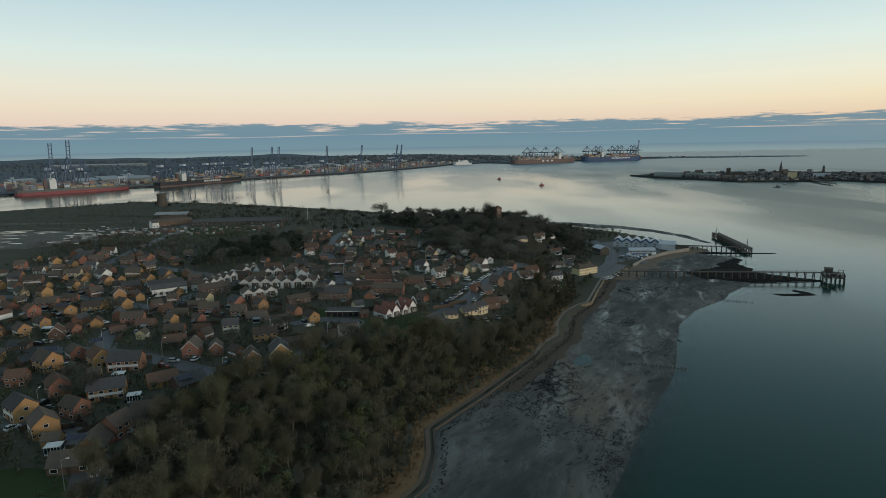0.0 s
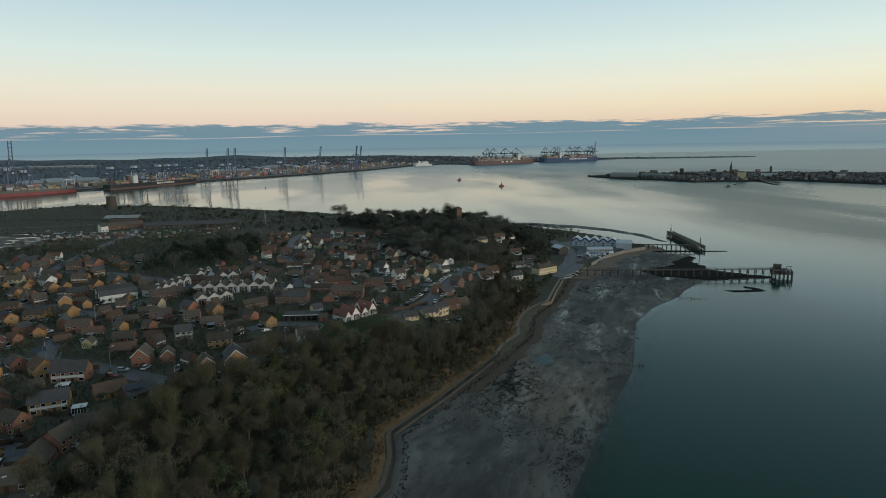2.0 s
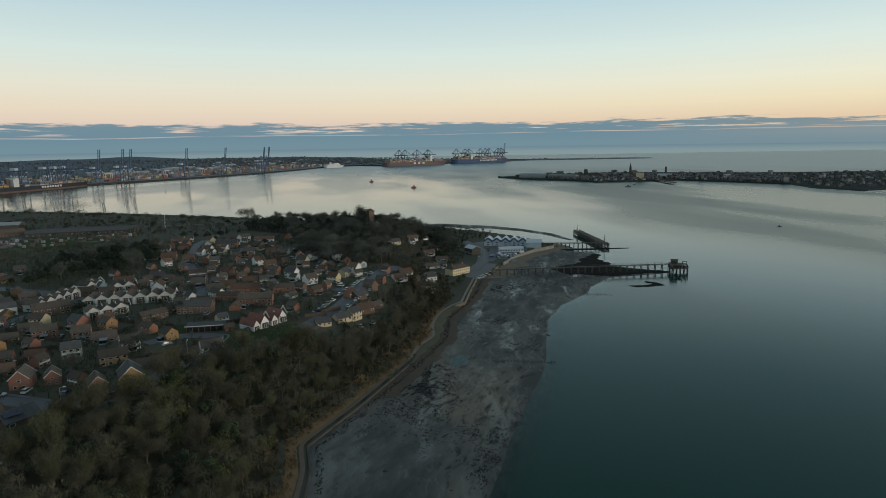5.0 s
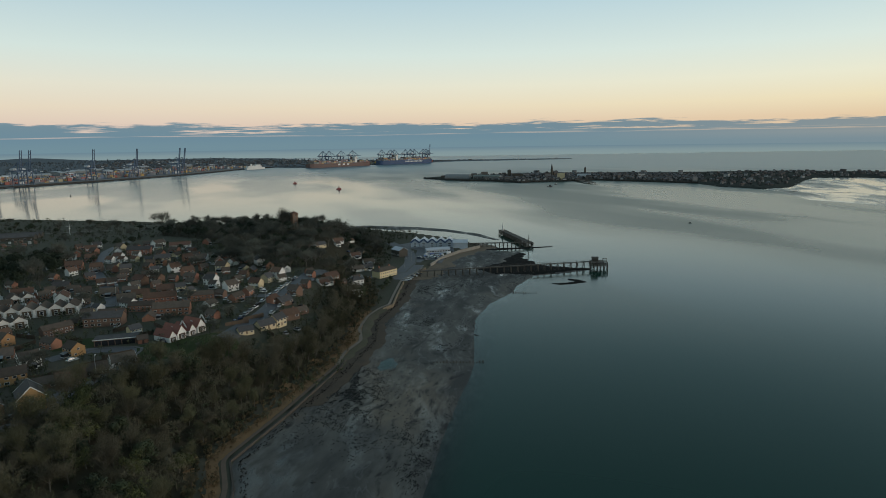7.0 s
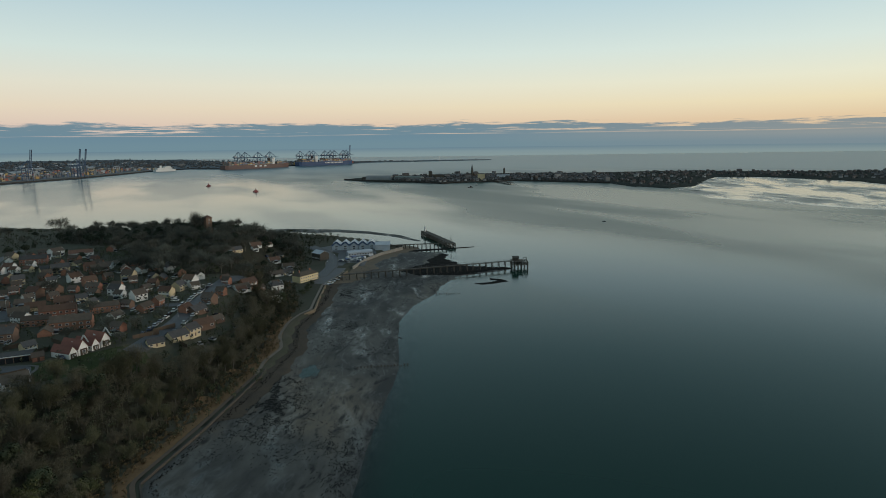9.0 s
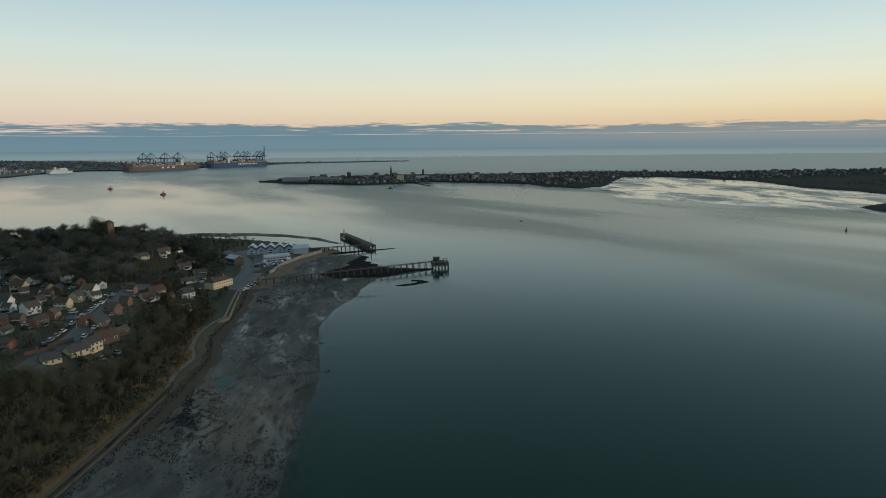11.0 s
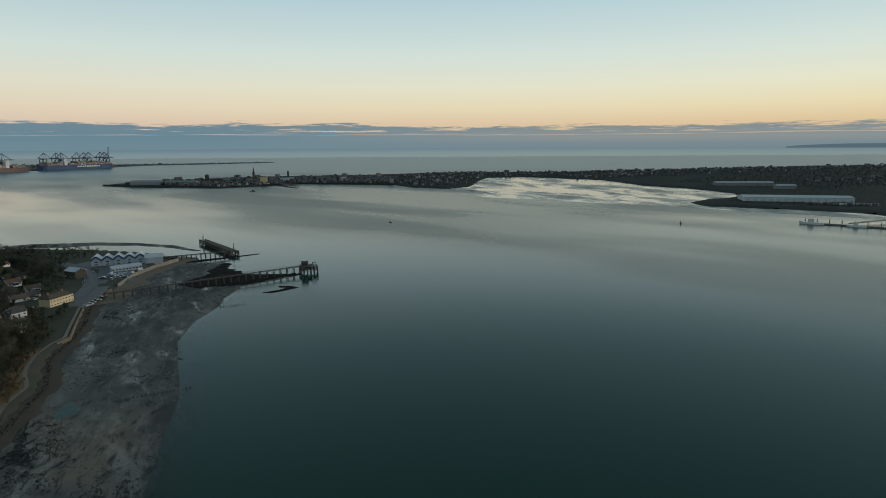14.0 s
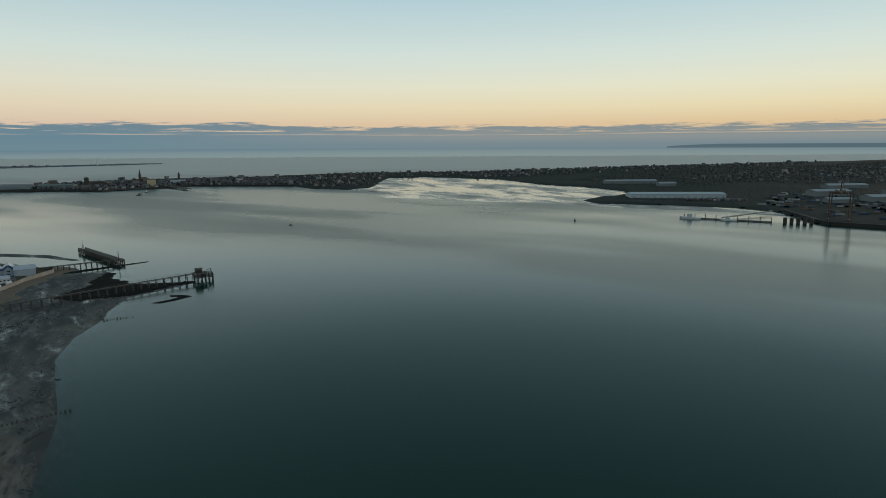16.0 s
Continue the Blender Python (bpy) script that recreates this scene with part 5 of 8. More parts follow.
def make_house(kind, col, tile, far, extra=0):
    L, W, ze, zr = SIZES[kind]
    h = thing("house", "%s %s with a %s roof" % (WALLS[col], KINDS[kind], {"dark": "dark tile", "rust": "rust-red", "slate": "slate"}[tile]), "house", group="houses of the village")
    x, y = L / 2, W / 2
    w = Mesh()
    if kind == "hip":
        w.box(-x, x, -y, y, -1.2, ze)
    else:
        w.house(-x, x, -y, y, -1.2, ze, zr - 0.05)
    part("wall", w, BRICK[col], h)
    r = Mesh()
    (r.hip if kind == "hip" else r.gable)(-x, x, -y, y, ze, zr, 0.35)
    roof = part("roof", r, TILE[tile], h)
    if kind in ("hip", "flats") or (far and extra == 0 and kind != "ext"):
        cx = x * 0.62
        part("chimney", Mesh().box(cx - 0.4, cx + 0.4, -0.32, 0.32, zr - 1.0, zr + 0.8).box(cx - 0.13, cx + 0.13, -0.13, 0.13, zr + 0.8, zr + 1.15), BRICK["b"], roof)
    if extra == 1:
        part("cladding", Mesh().box(-x * 0.92, x * 0.92, -y - 0.05, -y + 0.02, 2.2 if ze > 3.5 else 2.05, 3.1 if ze > 3.5 else 2.4), BRICK["w"], h, "pale weatherboard band")
    if extra == 2:
        lean = part("conservatory", Mesh().box(-1.7, 1.7, -y - 2.6, -y + 0.02, 0.5, 2.1), PANE, h, "white framed glass lean-to")
        part("base", Mesh().box(-1.8, 1.8, -y - 2.7, -y + 0.03, -0.6, 0.5), FRAME, lean)
        part("roof", Mesh().add([(-1.9, -y - 2.8, 2.1), (1.9, -y - 2.8, 2.1), (1.9, -y, 2.7), (-1.9, -y, 2.7), (-1.9, -y - 2.8, 2.22), (1.9, -y - 2.8, 2.22), (1.9, -y, 2.82), (-1.9, -y, 2.82)], [(0, 3, 2, 1), (4, 5, 6, 7), (0, 1, 5, 4), (1, 2, 6, 5), (2, 3, 7, 6), (3, 0, 4, 7)]), LEANROOF, lean)
    if kind == "gfront" or col == "w":
        for s in (-1, 1):
            e = x + 0.37
            part("bargeboard", Mesh().bar((s * e, -y - 0.35, ze - 0.25), (s * e, 0, zr + 0.1), 0.08, 0.3).bar((s * e, y + 0.35, ze - 0.25), (s * e, 0, zr + 0.1), 0.08, 0.3), FRAME, roof, "white painted bargeboard")
    up = ze > 4
    n = {"det": 3, "long": 4, "bung": 3, "ext": 1, "flats": 6, "gfront": 2, "hip": 3}[kind]
    for i in range(n):
        wx = -x + L * (i + 0.5) / n
        if not i == n // 2:
            window(h, wx, -y, 1.35, 2.0, 1.25, 0, not far)
        if up:
            window(h, wx, -y, 3.75, 1.7, 1.1, 0, not far)
        if not far and i != 1:
            window(h, wx, y, 3.6 if up else 1.4, 1.4, 1.1, 180, False)
    if far:
        return h
    part("door", Mesh().box(-0.5, 0.5, -y - 0.06, -y + 0.05, -0.1, 2.0).data("door", DOORS), None, h).location.x = -x + L * (n // 2 + 0.5) / n
    if kind in ("gfront", "det", "bung"):
        window(h, x, -1.6, 1.4, 1.4, 1.1, 90)
        if kind == "gfront":
            window(h, x, 1.6, 1.4, 1.4, 1.1, 90)
        if up:
            window(h, x, 0.0, 4.0, 1.4, 1.1, 90)
    return h


# plots: x, y, turn of the ridge, kind, walls
CLOSE = [(-97, 142, 12, "bung", "b"), (-97, 152, 100, "bung", "r"), (-95, 160, 70, "det", "r"), (-91, 172, 20, "bung", "b"), (-117, 161, 14, "det", "y"), (-110, 154, 14, "ext", "y"), (-115, 173, -20, "det", "r"), (-112, 186, 18, "long", "y"), (-131, 190, 16, "det", "r"), (-150, 198, 14, "det", "r"), (-149, 213, 30, "det", "y"), (-145, 224, 25, "det", "r"), (-132, 217, 25, "det", "y"), (-119, 212, 5, "long", "r"), (-127, 205, 20, "ext", "y"), (-99, 197, 40, "bung", "y"), (-89, 195, 50, "bung", "b"), (-131, 172, 10, "det", "y"), (-176, 237, 5, "bung", "b")]
MEWS = [(-100, 226, -80, "gfront", "r"), (-91, 227, -75, "gfront", "r"), (-82, 224, 15, "det", "r"), (-73, 215, -70, "gfront", "r"), (-63, 217, -72, "gfront", "y"), (-64, 235, 15, "bung", "b"), (-56, 236, 12, "bung", "b"), (-50, 243, 18, "bung", "b"), (-42, 251, 20, "bung", "w"), (-76, 243, 22, "long", "y"), (-95, 256, 12, "det", "c"), (-75, 260, 25, "det", "w"), (-62, 269, 15, "det", "y"), (-93, 293, 30, "det", "y"), (-99, 279, 10, "det", "r"), (-116, 286, 12, "long", "r"), (-108, 257, 8, "bung", "b"), (-120, 256, 5, "bung", "r"), (-103, 247, 70, "det", "r")]
ESTATE_A = [(-205, 288, 15, "det", "r"), (-188, 256, 12, "det", "y"), (-187, 268, 70, "det", "y"), (-168, 249, -70, "gfront", "b"), (-166, 257, 10, "det", "r"), (-187, 288, 15, "det", "y"), (-178, 294, 12, "long", "y"), (-206, 302, 10, "long", "r"), (-202, 315, 14, "long", "r"), (-177, 301, 35, "det", "y"), (-165, 299, 30, "det", "y"), (-177, 318, -60, "gfront", "y"), (-203, 333, 40, "det", "r"), (-195, 327, 40, "det", "r"), (-216, 342, 40, "det", "y"), (-224, 327, 35, "det", "y"), (-252, 344, 10, "det", "b"), (-251, 359, 8, "long", "b"), (-238, 367, 30, "det", "y")]
ESTATE_B = [(-204, 355, 30, "det", "y"), (-199, 361, 35, "det", "y"), (-181, 339, 14, "long", "r"), (-181, 359, 30, "det", "y"), (-173, 365, 28, "det", "y"), (-145, 311, 12, "det", "r"), (-153, 360, 40, "long", "r"), (-126, 295, 20, "long", "r"), (-138, 287, 60, "det", "r"), (-146, 271, 8, "long", "r"), (-260, 414, 35, "det", "y"), (-241, 394, 10, "long", "r"), (-249, 377, 8, "long", "b"), (-293, 409, 15, "det", "r"), (-230, 400, 8, "long", "b"), (-252, 430, 8, "long", "b"), (-226, 423, 10, "long", "b"), (-211, 406, 35, "det", "y"), (-200, 380, 10, "long", "y")]
ESTATE_C = [(-215, 431, 60, "det", "r"), (-207, 439, 45, "long", "r"), (-267, 444, 5, "long", "b"), (-260, 462, 8, "long", "w"), (-218, 427, 40, "det", "r"), (-191, 444, 10, "det", "b"), (-276, 420, 20, "det", "y"), (-301, 439, 20, "det", "y"), (-267, 366, 10, "det", "r"), (-236, 349, 25, "det", "y"), (-238, 329, 20, "det", "c"), (-129, 328, 30, "flats", "b"), (-223, 363, 20, "det", "y"), (-260, 399, 5, "long", "b"), (-148, 299, 40, "det", "r"), (-137, 265, 10, "bung", "b"), (-146, 257, 30, "bung", "b"), (-129, 283, 10, "bung", "b"), (-113, 240, 15, "bung", "r")]
FLATS = [(-76, 303, 32, "flats", "b"), (-58, 310, -8, "flats", "b"), (-43, 289, 30, "det", "c"), (-38, 275, 15, "ext", "r"), (-11, 302, 40, "det", "r"), (-30, 318, -4, "flats", "r"), (-45, 332, -6, "flats", "r"), (-38, 345, -4, "flats", "r"), (-18, 344, -8, "flats", "r"), (0, 334, 50, "long", "r"), (6, 345, 60, "det", "r"), (11, 363, 60, "det", "c"), (18, 376, 55, "det", "c"), (25, 389, 20, "det", "w"), (-57, 322, -6, "flats", "b"), (12, 288, 30, "bung", "c"), (18, 294, 40, "det", "c"), (3, 279, 20, "bung", "c")]
VILLAGE_A = [(-120, 561, 30, "det", "r"), (-107, 559, 30, "det", "w"), (-113, 501, 5, "det", "w"), (-99, 494, 0, "det", "r"), (-84, 481, 0, "det", "w"), (-76, 480, 0, "det", "w"), (-68, 479, 0, "det", "c"), (-49, 467, 20, "long", "c"), (-38, 430, 30, "det", "w"), (-26, 452, 30, "long", "r"), (-10, 438, -80, "gfront", "r"), (-6, 412, 10, "det", "r"), (-14, 397, 20, "det", "r"), (-14, 382, 15, "det", "w"), (-25, 383, 20, "det", "b"), (-54, 396, 30, "det", "b"), (-56, 386, 30, "det", "w"), (-70, 402, 10, "det", "r"), (-86, 423, 20, "det", "r")]
VILLAGE_B = [(-100, 442, 40, "det", "w"), (-107, 430, 30, "det", "r"), (-97, 404, 0, "bung", "b"), (-125, 414, 40, "det", "r"), (-67, 374, 0, "bung", "b"), (-56, 357, 10, "bung", "b"), (-53, 416, 10, "det", "r"), (-45, 399, 0, "det", "b"), (-36, 399, 20, "det", "r"), (-30, 371, 10, "det", "c"), (-3, 361, 30, "det", "w"), (-8, 346, 30, "det", "b"), (1, 381, 40, "det", "b"), (-77, 445, 10, "det", "r"), (-68, 439, 10, "det", "c"), (-55, 455, 0, "det", "r"), (-22, 538, 70, "det", "r"), (-69, 511, 0, "flats", "r"), (-29, 414, 30, "det", "r")]
VILLAGE_C = [(-41, 524, 0, "flats", "w"), (-87, 450, 0, "det", "b"), (-82, 384, 10, "bung", "b"), (5, 395, 40, "det", "b"), (-6, 462, 10, "det", "r"), (-20, 428, 20, "det", "r"), (-38, 372, 0, "bung", "b"), (-77, 359, 5, "bung", "b"), (-50, 365, 0, "bung", "c"), (-50, 431, 10, "det", "w"), (-41, 446, 30, "det", "r"), (-32, 465, 20, "det", "r"), (-66, 411, 0, "det", "r"), (-76, 402, 20, "det", "b")]
SLOPE = [(72, 381, 0, "hip", "w"), (52, 375, 20, "bung", "w"), (45, 393, 30, "det", "r"), (31, 343, 50, "det", "b"), (23, 323, 40, "bung", "b"), (39, 361, 20, "det", "r"), (18, 323, 50, "det", "r"), (24, 305, 30, "bung", "b"), (82, 510, 20, "det", "w"), (90, 464, 10, "bung", "w"), (83, 436, 20, "bung", "w"), (98, 468, 30, "bung", "c"), (60, 489, 0, "bung", "b"), (26, 375, 20, "det", "w"), (31, 316, 30, "bung", "b"), (104, 490, 0, "bung", "w")]

HOUSES, FRESH = {}, {}
rng = random.Random(21)
plots = []
for street in (CLOSE, MEWS, ESTATE_A, ESTATE_B, ESTATE_C, FLATS, VILLAGE_A, VILLAGE_B, VILLAGE_C, SLOPE, HILL_HOUSES):
    for x, y, turn, kind, col in street:
        x, y = x - 1.5 * x / math.hypot(x, y), y + 3.0
        far = y > 300
        if kind == "det" and (col == "y" or rng.random() < 0.5):
            turn = -36 + rng.uniform(-10, 10)
        tile = {"y": "dark", "r": "dark", "b": "dark", "w": "dark", "c": "slate"}[col] if rng.random() < 0.62 else rng.choice(["slate", "rust", "rust"])
        key = (kind, col, tile, far, rng.choice([0, 1, 1, 2] if y > 240 else [0, 1]) if kind in ("det", "long", "bung") else 0)
        if key not in HOUSES:
            HOUSES[key] = make_house(*key)
            FRESH[id(HOUSES[key])] = True
        s = rng.uniform(0.92, 1.04) * (0.93 if y < 225 else 0.79)
        place(HOUSES[key], pose(x, y, at(x, y), 0, 0, turn + rng.uniform(-6, 6)) @ Matrix.Diagonal((s, s, s, 1)), FRESH)
        plots.append((x, y, turn, kind))

# more houses of the same kinds fill the streets between
road_pts = np.array([(ax + (bx - ax) * t, ay + (by - ay) * t) for pts in ROADS for (ax, ay), (bx, by) in zip(pts, pts[1:]) for t in np.linspace(0, 1, 12)])
INFILL = [(-300, 345), (-262, 312), (-214, 250), (-205, 205), (-160, 205), (-120, 250), (-80, 262), (-62, 300), (-20, 318), (8, 345), (34, 400), (18, 440), (-12, 470), (-30, 520), (-70, 560), (-118, 560), (-118, 470), (-100, 400), (-150, 372), (-170, 400), (-215, 455), (-280, 462)]
free = scatter(INFILL, 9.6, rng, 12000)
for x, y in free:
    if any(abs(x - a) < 8.6 and abs(y - b) < 8.6 for a, b, *_ in plots) or np.hypot(road_pts[:, 0] - x, road_pts[:, 1] - y).min() < 7.6 or (-116 < x < -74 and 308 < y < 348):
        continue
    west = x < -140 or y < 300
    kind, col = rng.choice(["det", "det", "long", "bung"] if west else ["det", "bung", "det", "long"]), rng.choice("yyrrbcw" if west else "rrbwcwrw")
    tile = rng.choice(["dark", "dark", "dark", "rust", "slate"])
    key = (kind, col, tile, True, rng.choice([0, 1, 1, 2, 2]))
    if key not in HOUSES:
        HOUSES[key] = make_house(*key)
        FRESH[id(HOUSES[key])] = True
    turn = min(((x - a) ** 2 + (y - b) ** 2, c) for a, b, c, _ in plots)[1] + rng.choice([0, 0, 90, -40, -40])
    s = rng.uniform(0.72, 0.84)
    place(HOUSES[key], pose(x, y, at(x, y), 0, 0, turn) @ Matrix.Diagonal((s, s, s, 1)), FRESH)
    plots.append((x, y, turn, kind))
# ---- special buildings of the village ----
def gabled_unit(m, label, wallmat, roofmat, w=5.2, d=9.0, ze=5.4, zr=8.0, group="gabled town houses"):
    """A narrow unit whose gable is its front (towards -y)."""
    h = thing("town_house", label, "house", m, group)
    me = Mesh().house(-d / 2, d / 2, -w / 2, w / 2, -1.0, ze, zr)
    p = part("wall", me, wallmat, h)
    p.matrix_basis = pose(0, 0, 0, 0, 0, 90)
    r = part("roof", Mesh().gable(-d / 2, d / 2, -w / 2, w / 2, ze, zr, 0.25), roofmat, h)
    r.matrix_basis = pose(0, 0, 0, 0, 0, 90)
    part("gable_board", Mesh().bar((-w / 2 - 0.2, -d / 2 - 0.3, ze - 0.2), (0, -d / 2 - 0.3, zr + 0.15), 0.14, 0.75).bar((w / 2 + 0.2, -d / 2 - 0.3, ze - 0.2), (0, -d / 2 - 0.3, zr + 0.15), 0.14, 0.75), FRAME, r, "broad white gable board")
    part("bay", Mesh().box(-w * 0.31, w * 0.31, -d / 2 - 0.35, -d / 2 + 0.1, 0.3, ze - 0.5), FENCEWOOD, h, "dark boarded bay")
    for z in (1.3, ze - 1.6):
        window(h, 0, -d / 2 - 0.36, z, 1.7, 1.1, 0)
    return h


row = gabled_unit(pose(-114, 343.6, at(-114, 343), 0, 0, 0), "narrow town house with a white gable, in a terrace", BRICK["p"], TILE["dark"], 6.0, 9.0, 3.9, 6.1)
for k in (-1, 1):
    part("pier", Mesh().box(k * 2.95 - 0.35, k * 2.95 + 0.35, -5.0, -4.3, -0.5, 4.0), FRAME, row, "white party wall pier")
part("band", Mesh().box(-2.6, 2.6, -4.62, -4.45, 2.1, 2.6), FRAME, row, "white band between the storeys")
for i in range(1, 7):
    x, y = -114 + 6.1 * i, 343.6 + 0.05 * i
    copy_thing(row, pose(x, y, at(-95, y), 0, 0, 0))
for x, y, a in ((-106, 318, 28), (-100.8, 321, 28), (-95.4, 324, 28), (-129, 380, 60), (-126, 385, 60), (-111, 374, 25), (-105.8, 376.5, 25), (-140, 341, 70), (-138, 346.5, 70), (-136, 352, 70), (-134, 357.5, 70), (-132, 363, 70)):
    copy_thing(row, pose(x, y, at(x, y), 0, 0, a) @ Matrix.Diagonal((0.95, 0.95, 0.95, 1)))

for x, y, k in ((-29.0, 277, 0.7), (-25.8, 280.2, 0.86), (-21.8, 284.2, 0.7), (-18.4, 287.6, 0.86)):
    gabled_unit(pose(x, y, at(x, y), 0, 0, 42) @ Matrix.Diagonal((k, 1, k, 1)), "white gabled house with a red tiled roof", BRICK["w"], TILE["red"], 5.0, 10.0, 3.4, 6.9, "white gabled row above the lawn")

hall = thing("community_hall", "white rendered hall with a sawtooth grey roof", "hall", pose(-158, 338, at(-158, 338), 0, 0, 32))
for i in range(3):
    p = part("wall", Mesh().house(-9, 9, -3.4, 3.4, -1, 4.2, 6.2), BRICK["w"], hall)
    p.location = (0, (i - 1) * 6.8, 0)
    p = part("roof", Mesh().gable(-9, 9, -3.4, 3.4, 4.2, 6.2, 0.25), TILE["slate"], hall)
    p.location = (0, (i - 1) * 6.8, 0)
for i in range(6):
    window(hall, -7.5 + 3 * i, -10.2, 1.6, 1.7, 1.2, 0)

garage = thing("garage_block", "row of flat-roofed garages with a white fascia", "garage", pose(-48, 282, at(-48, 282), 0, 0, -3))
part("wall", Mesh().box(-8, 8, -3, 3, -0.6, 2.4), BRICK["b"], garage)
part("roof", Mesh().box(-8.3, 8.3, -3.3, 3.3, 2.42, 2.85), TILE["slate"], garage, "flat dark felt roof")
part("fascia", Mesh().box(-8.4, 8.4, -3.42, -3.31, 2.45, 2.8), FRAME, garage, "white painted fascia")
for i in range(6):
    part("garage_door", Mesh().box(-7.6 + 2.55 * i, -5.4 + 2.55 * i, -3.08, -2.98, 0, 2.1), PANE, garage)

# conservatories and solar panels
for x, y, a in ((-106, 152.5, 14), (-101, 186, 18), (-116, 205, 14), (-178, 262, 12)):
    c = thing("conservatory", "white framed glass conservatory against a house", "conservatory", pose(x, y, at(x, y), 0, 0, a), "conservatories")
    part("glazing", Mesh().box(-1.9, 1.9, -1.5, 1.5, 0.5, 2.2), PANE, c)
    part("base", Mesh().box(-2, 2, -1.6, 1.6, -0.5, 0.5), FRAME, c)
    part("roof", Mesh().hip(-2, 2, -1.6, 1.6, 2.25, 3.0, 0.1), FRAME, c)
    for i in range(6):
        part("mullion", Mesh().box(-2 + 0.78 * i, -1.9 + 0.78 * i, -1.62, -1.5, 0.5, 2.2), FRAME, c)

# solar arrays lie on three of the near roofs
for x, y, turn, zb in ((-149.5, 222.5, 30, 6.3), (-138, 233, 25, 6.3), (-187, 291, 15, 6.3), (-100, 155, 12, 4.4), (-88, 197, 40, 4.4)):
    s = thing("solar_array", "dark solar panels lying on a tiled roof", "solar panel", pose(x, y - 2.0, at(x, y) + zb - 0.1, 38, 0, turn), "solar arrays")
    for i in range(4):
        part("panel", Mesh().box(-2.4 + 1.2 * i, -1.28 + 1.2 * i, -0.9, 0.9, 0.0, 0.06), SOLAR, s)
    part("rail", Mesh().box(-2.5, 2.5, -0.6, -0.5, -0.5, 0.0).box(-2.5, 2.5, 0.5, 0.6, -0.5, 0.0), STEEL, s)

# garden fences
fence = thing("garden_fence", "brown timber panel fence round a back garden", "fence", pose(-130, 160, at(-130, 160), 0, 0, 20), "garden fences")
for i in range(4):
    part("panel", Mesh().box(-5.4 + 2.75 * i, -2.75 + 2.75 * i, -0.04, 0.04, -0.3, 1.75), FENCEWOOD, fence)
rng = random.Random(31)
for x, y, turn, kind in plots:
    if y < 300 and rng.random() < 0.8:
        a = radians(turn)
        for side in (0, 1) if rng.random() < 0.4 else (0,):
            off = (11, 0) if side else (0, 9.5)
            fx, fy = x + off[0] * math.cos(a) - off[1] * math.sin(a), y + off[0] * math.sin(a) + off[1] * math.cos(a)
            copy_thing(fence, pose(fx, fy, at(fx, fy), 0, 0, turn + 90 * side))

# garden shrubs and small trees
spots = []
for _ in range(6500):
    x, y = rng.uniform(-310, 45), rng.uniform(140, 560)
    if y < 140 + max(0, (x + 60)) * 1.2 or any(abs(x - a) < 4.8 and abs(y - b) < 4.8 for a, b, *_ in plots) or np.hypot(road_pts[:, 0] - x, road_pts[:, 1] - y).min() < 4.5:
        continue
    spots.append((x, y, at(x, y)))
spots += [(x, y, at(x, y)) for x, y in scatter([(-180, 130), (-95, 125), (-84, 150), (-78, 195), (-60, 235), (-70, 262), (-190, 262)], 3.4, rng, 5000) if not (-126 < x < -96 and y < 142) and all(abs(x - a) > 5.2 or abs(y - b) > 5.2 for a, b, *_ in plots) and np.hypot(road_pts[:, 0] - x, road_pts[:, 1] - y).min() > 4.8]
wood_stuff("garden_shrubs", spots, "dark winter shrubs and hedges in the gardens", False, GARDEN, 1.8, 4.4, 8, 40)
for i, (x, y, z) in enumerate(spots[::52]):
    hill_tree(rng.choice(["bare", "bare", "bare", "green", "green", "pine"] if y < 420 else ["bare", "green"]), x + 2, y + 1, rng.uniform(0.42, 0.8), "garden trees")
# the larger trees among the houses
for kind, x, y, k in (("green", -115, 585, 1.0), ("green", -104, 580, 0.9), ("green", -92, 568, 1.1), ("green", -82, 572, 1.0), ("pine", -81, 606, 1.2), ("green", -40, 513, 0.9), ("bare", -121, 511, 1.1), ("bare", -126, 522, 1.0), ("bare", -74, 353, 1.0), ("bare", -46, 393, 0.8), ("bare", -107, 405, 0.95), ("bare", -1, 478, 1.1),
                      ("bare", -9, 459, 1.0), ("bare", 6, 452, 0.9), ("bare", 14, 470, 1.0), ("green", -139, 472, 1.1), ("green", -133, 512, 1.1), ("bare", -170, 236, 0.7), ("bare", -86, 236, 0.75), ("bare", -30, 300, 0.7), ("green", 20, 420, 0.8), ("bare", 30, 408, 0.8)):
    hill_tree(kind, x, y, k, "larger trees among the houses")


# ---- cars, lamp posts ----
PAINT = {n: mat("car_paint_" + n, c, c, 0.25, 0.1, bump=0, spec=0.6) for n, c in (("white", (0.6, 0.6, 0.58)), ("silver", (0.3, 0.31, 0.32)), ("black", (0.02, 0.02, 0.022)), ("blue", (0.03, 0.045, 0.09)), ("red", (0.22, 0.025, 0.02)))}
TYRE = mat("tyre", (0.015, 0.015, 0.015), None, 0.9, bump=0)


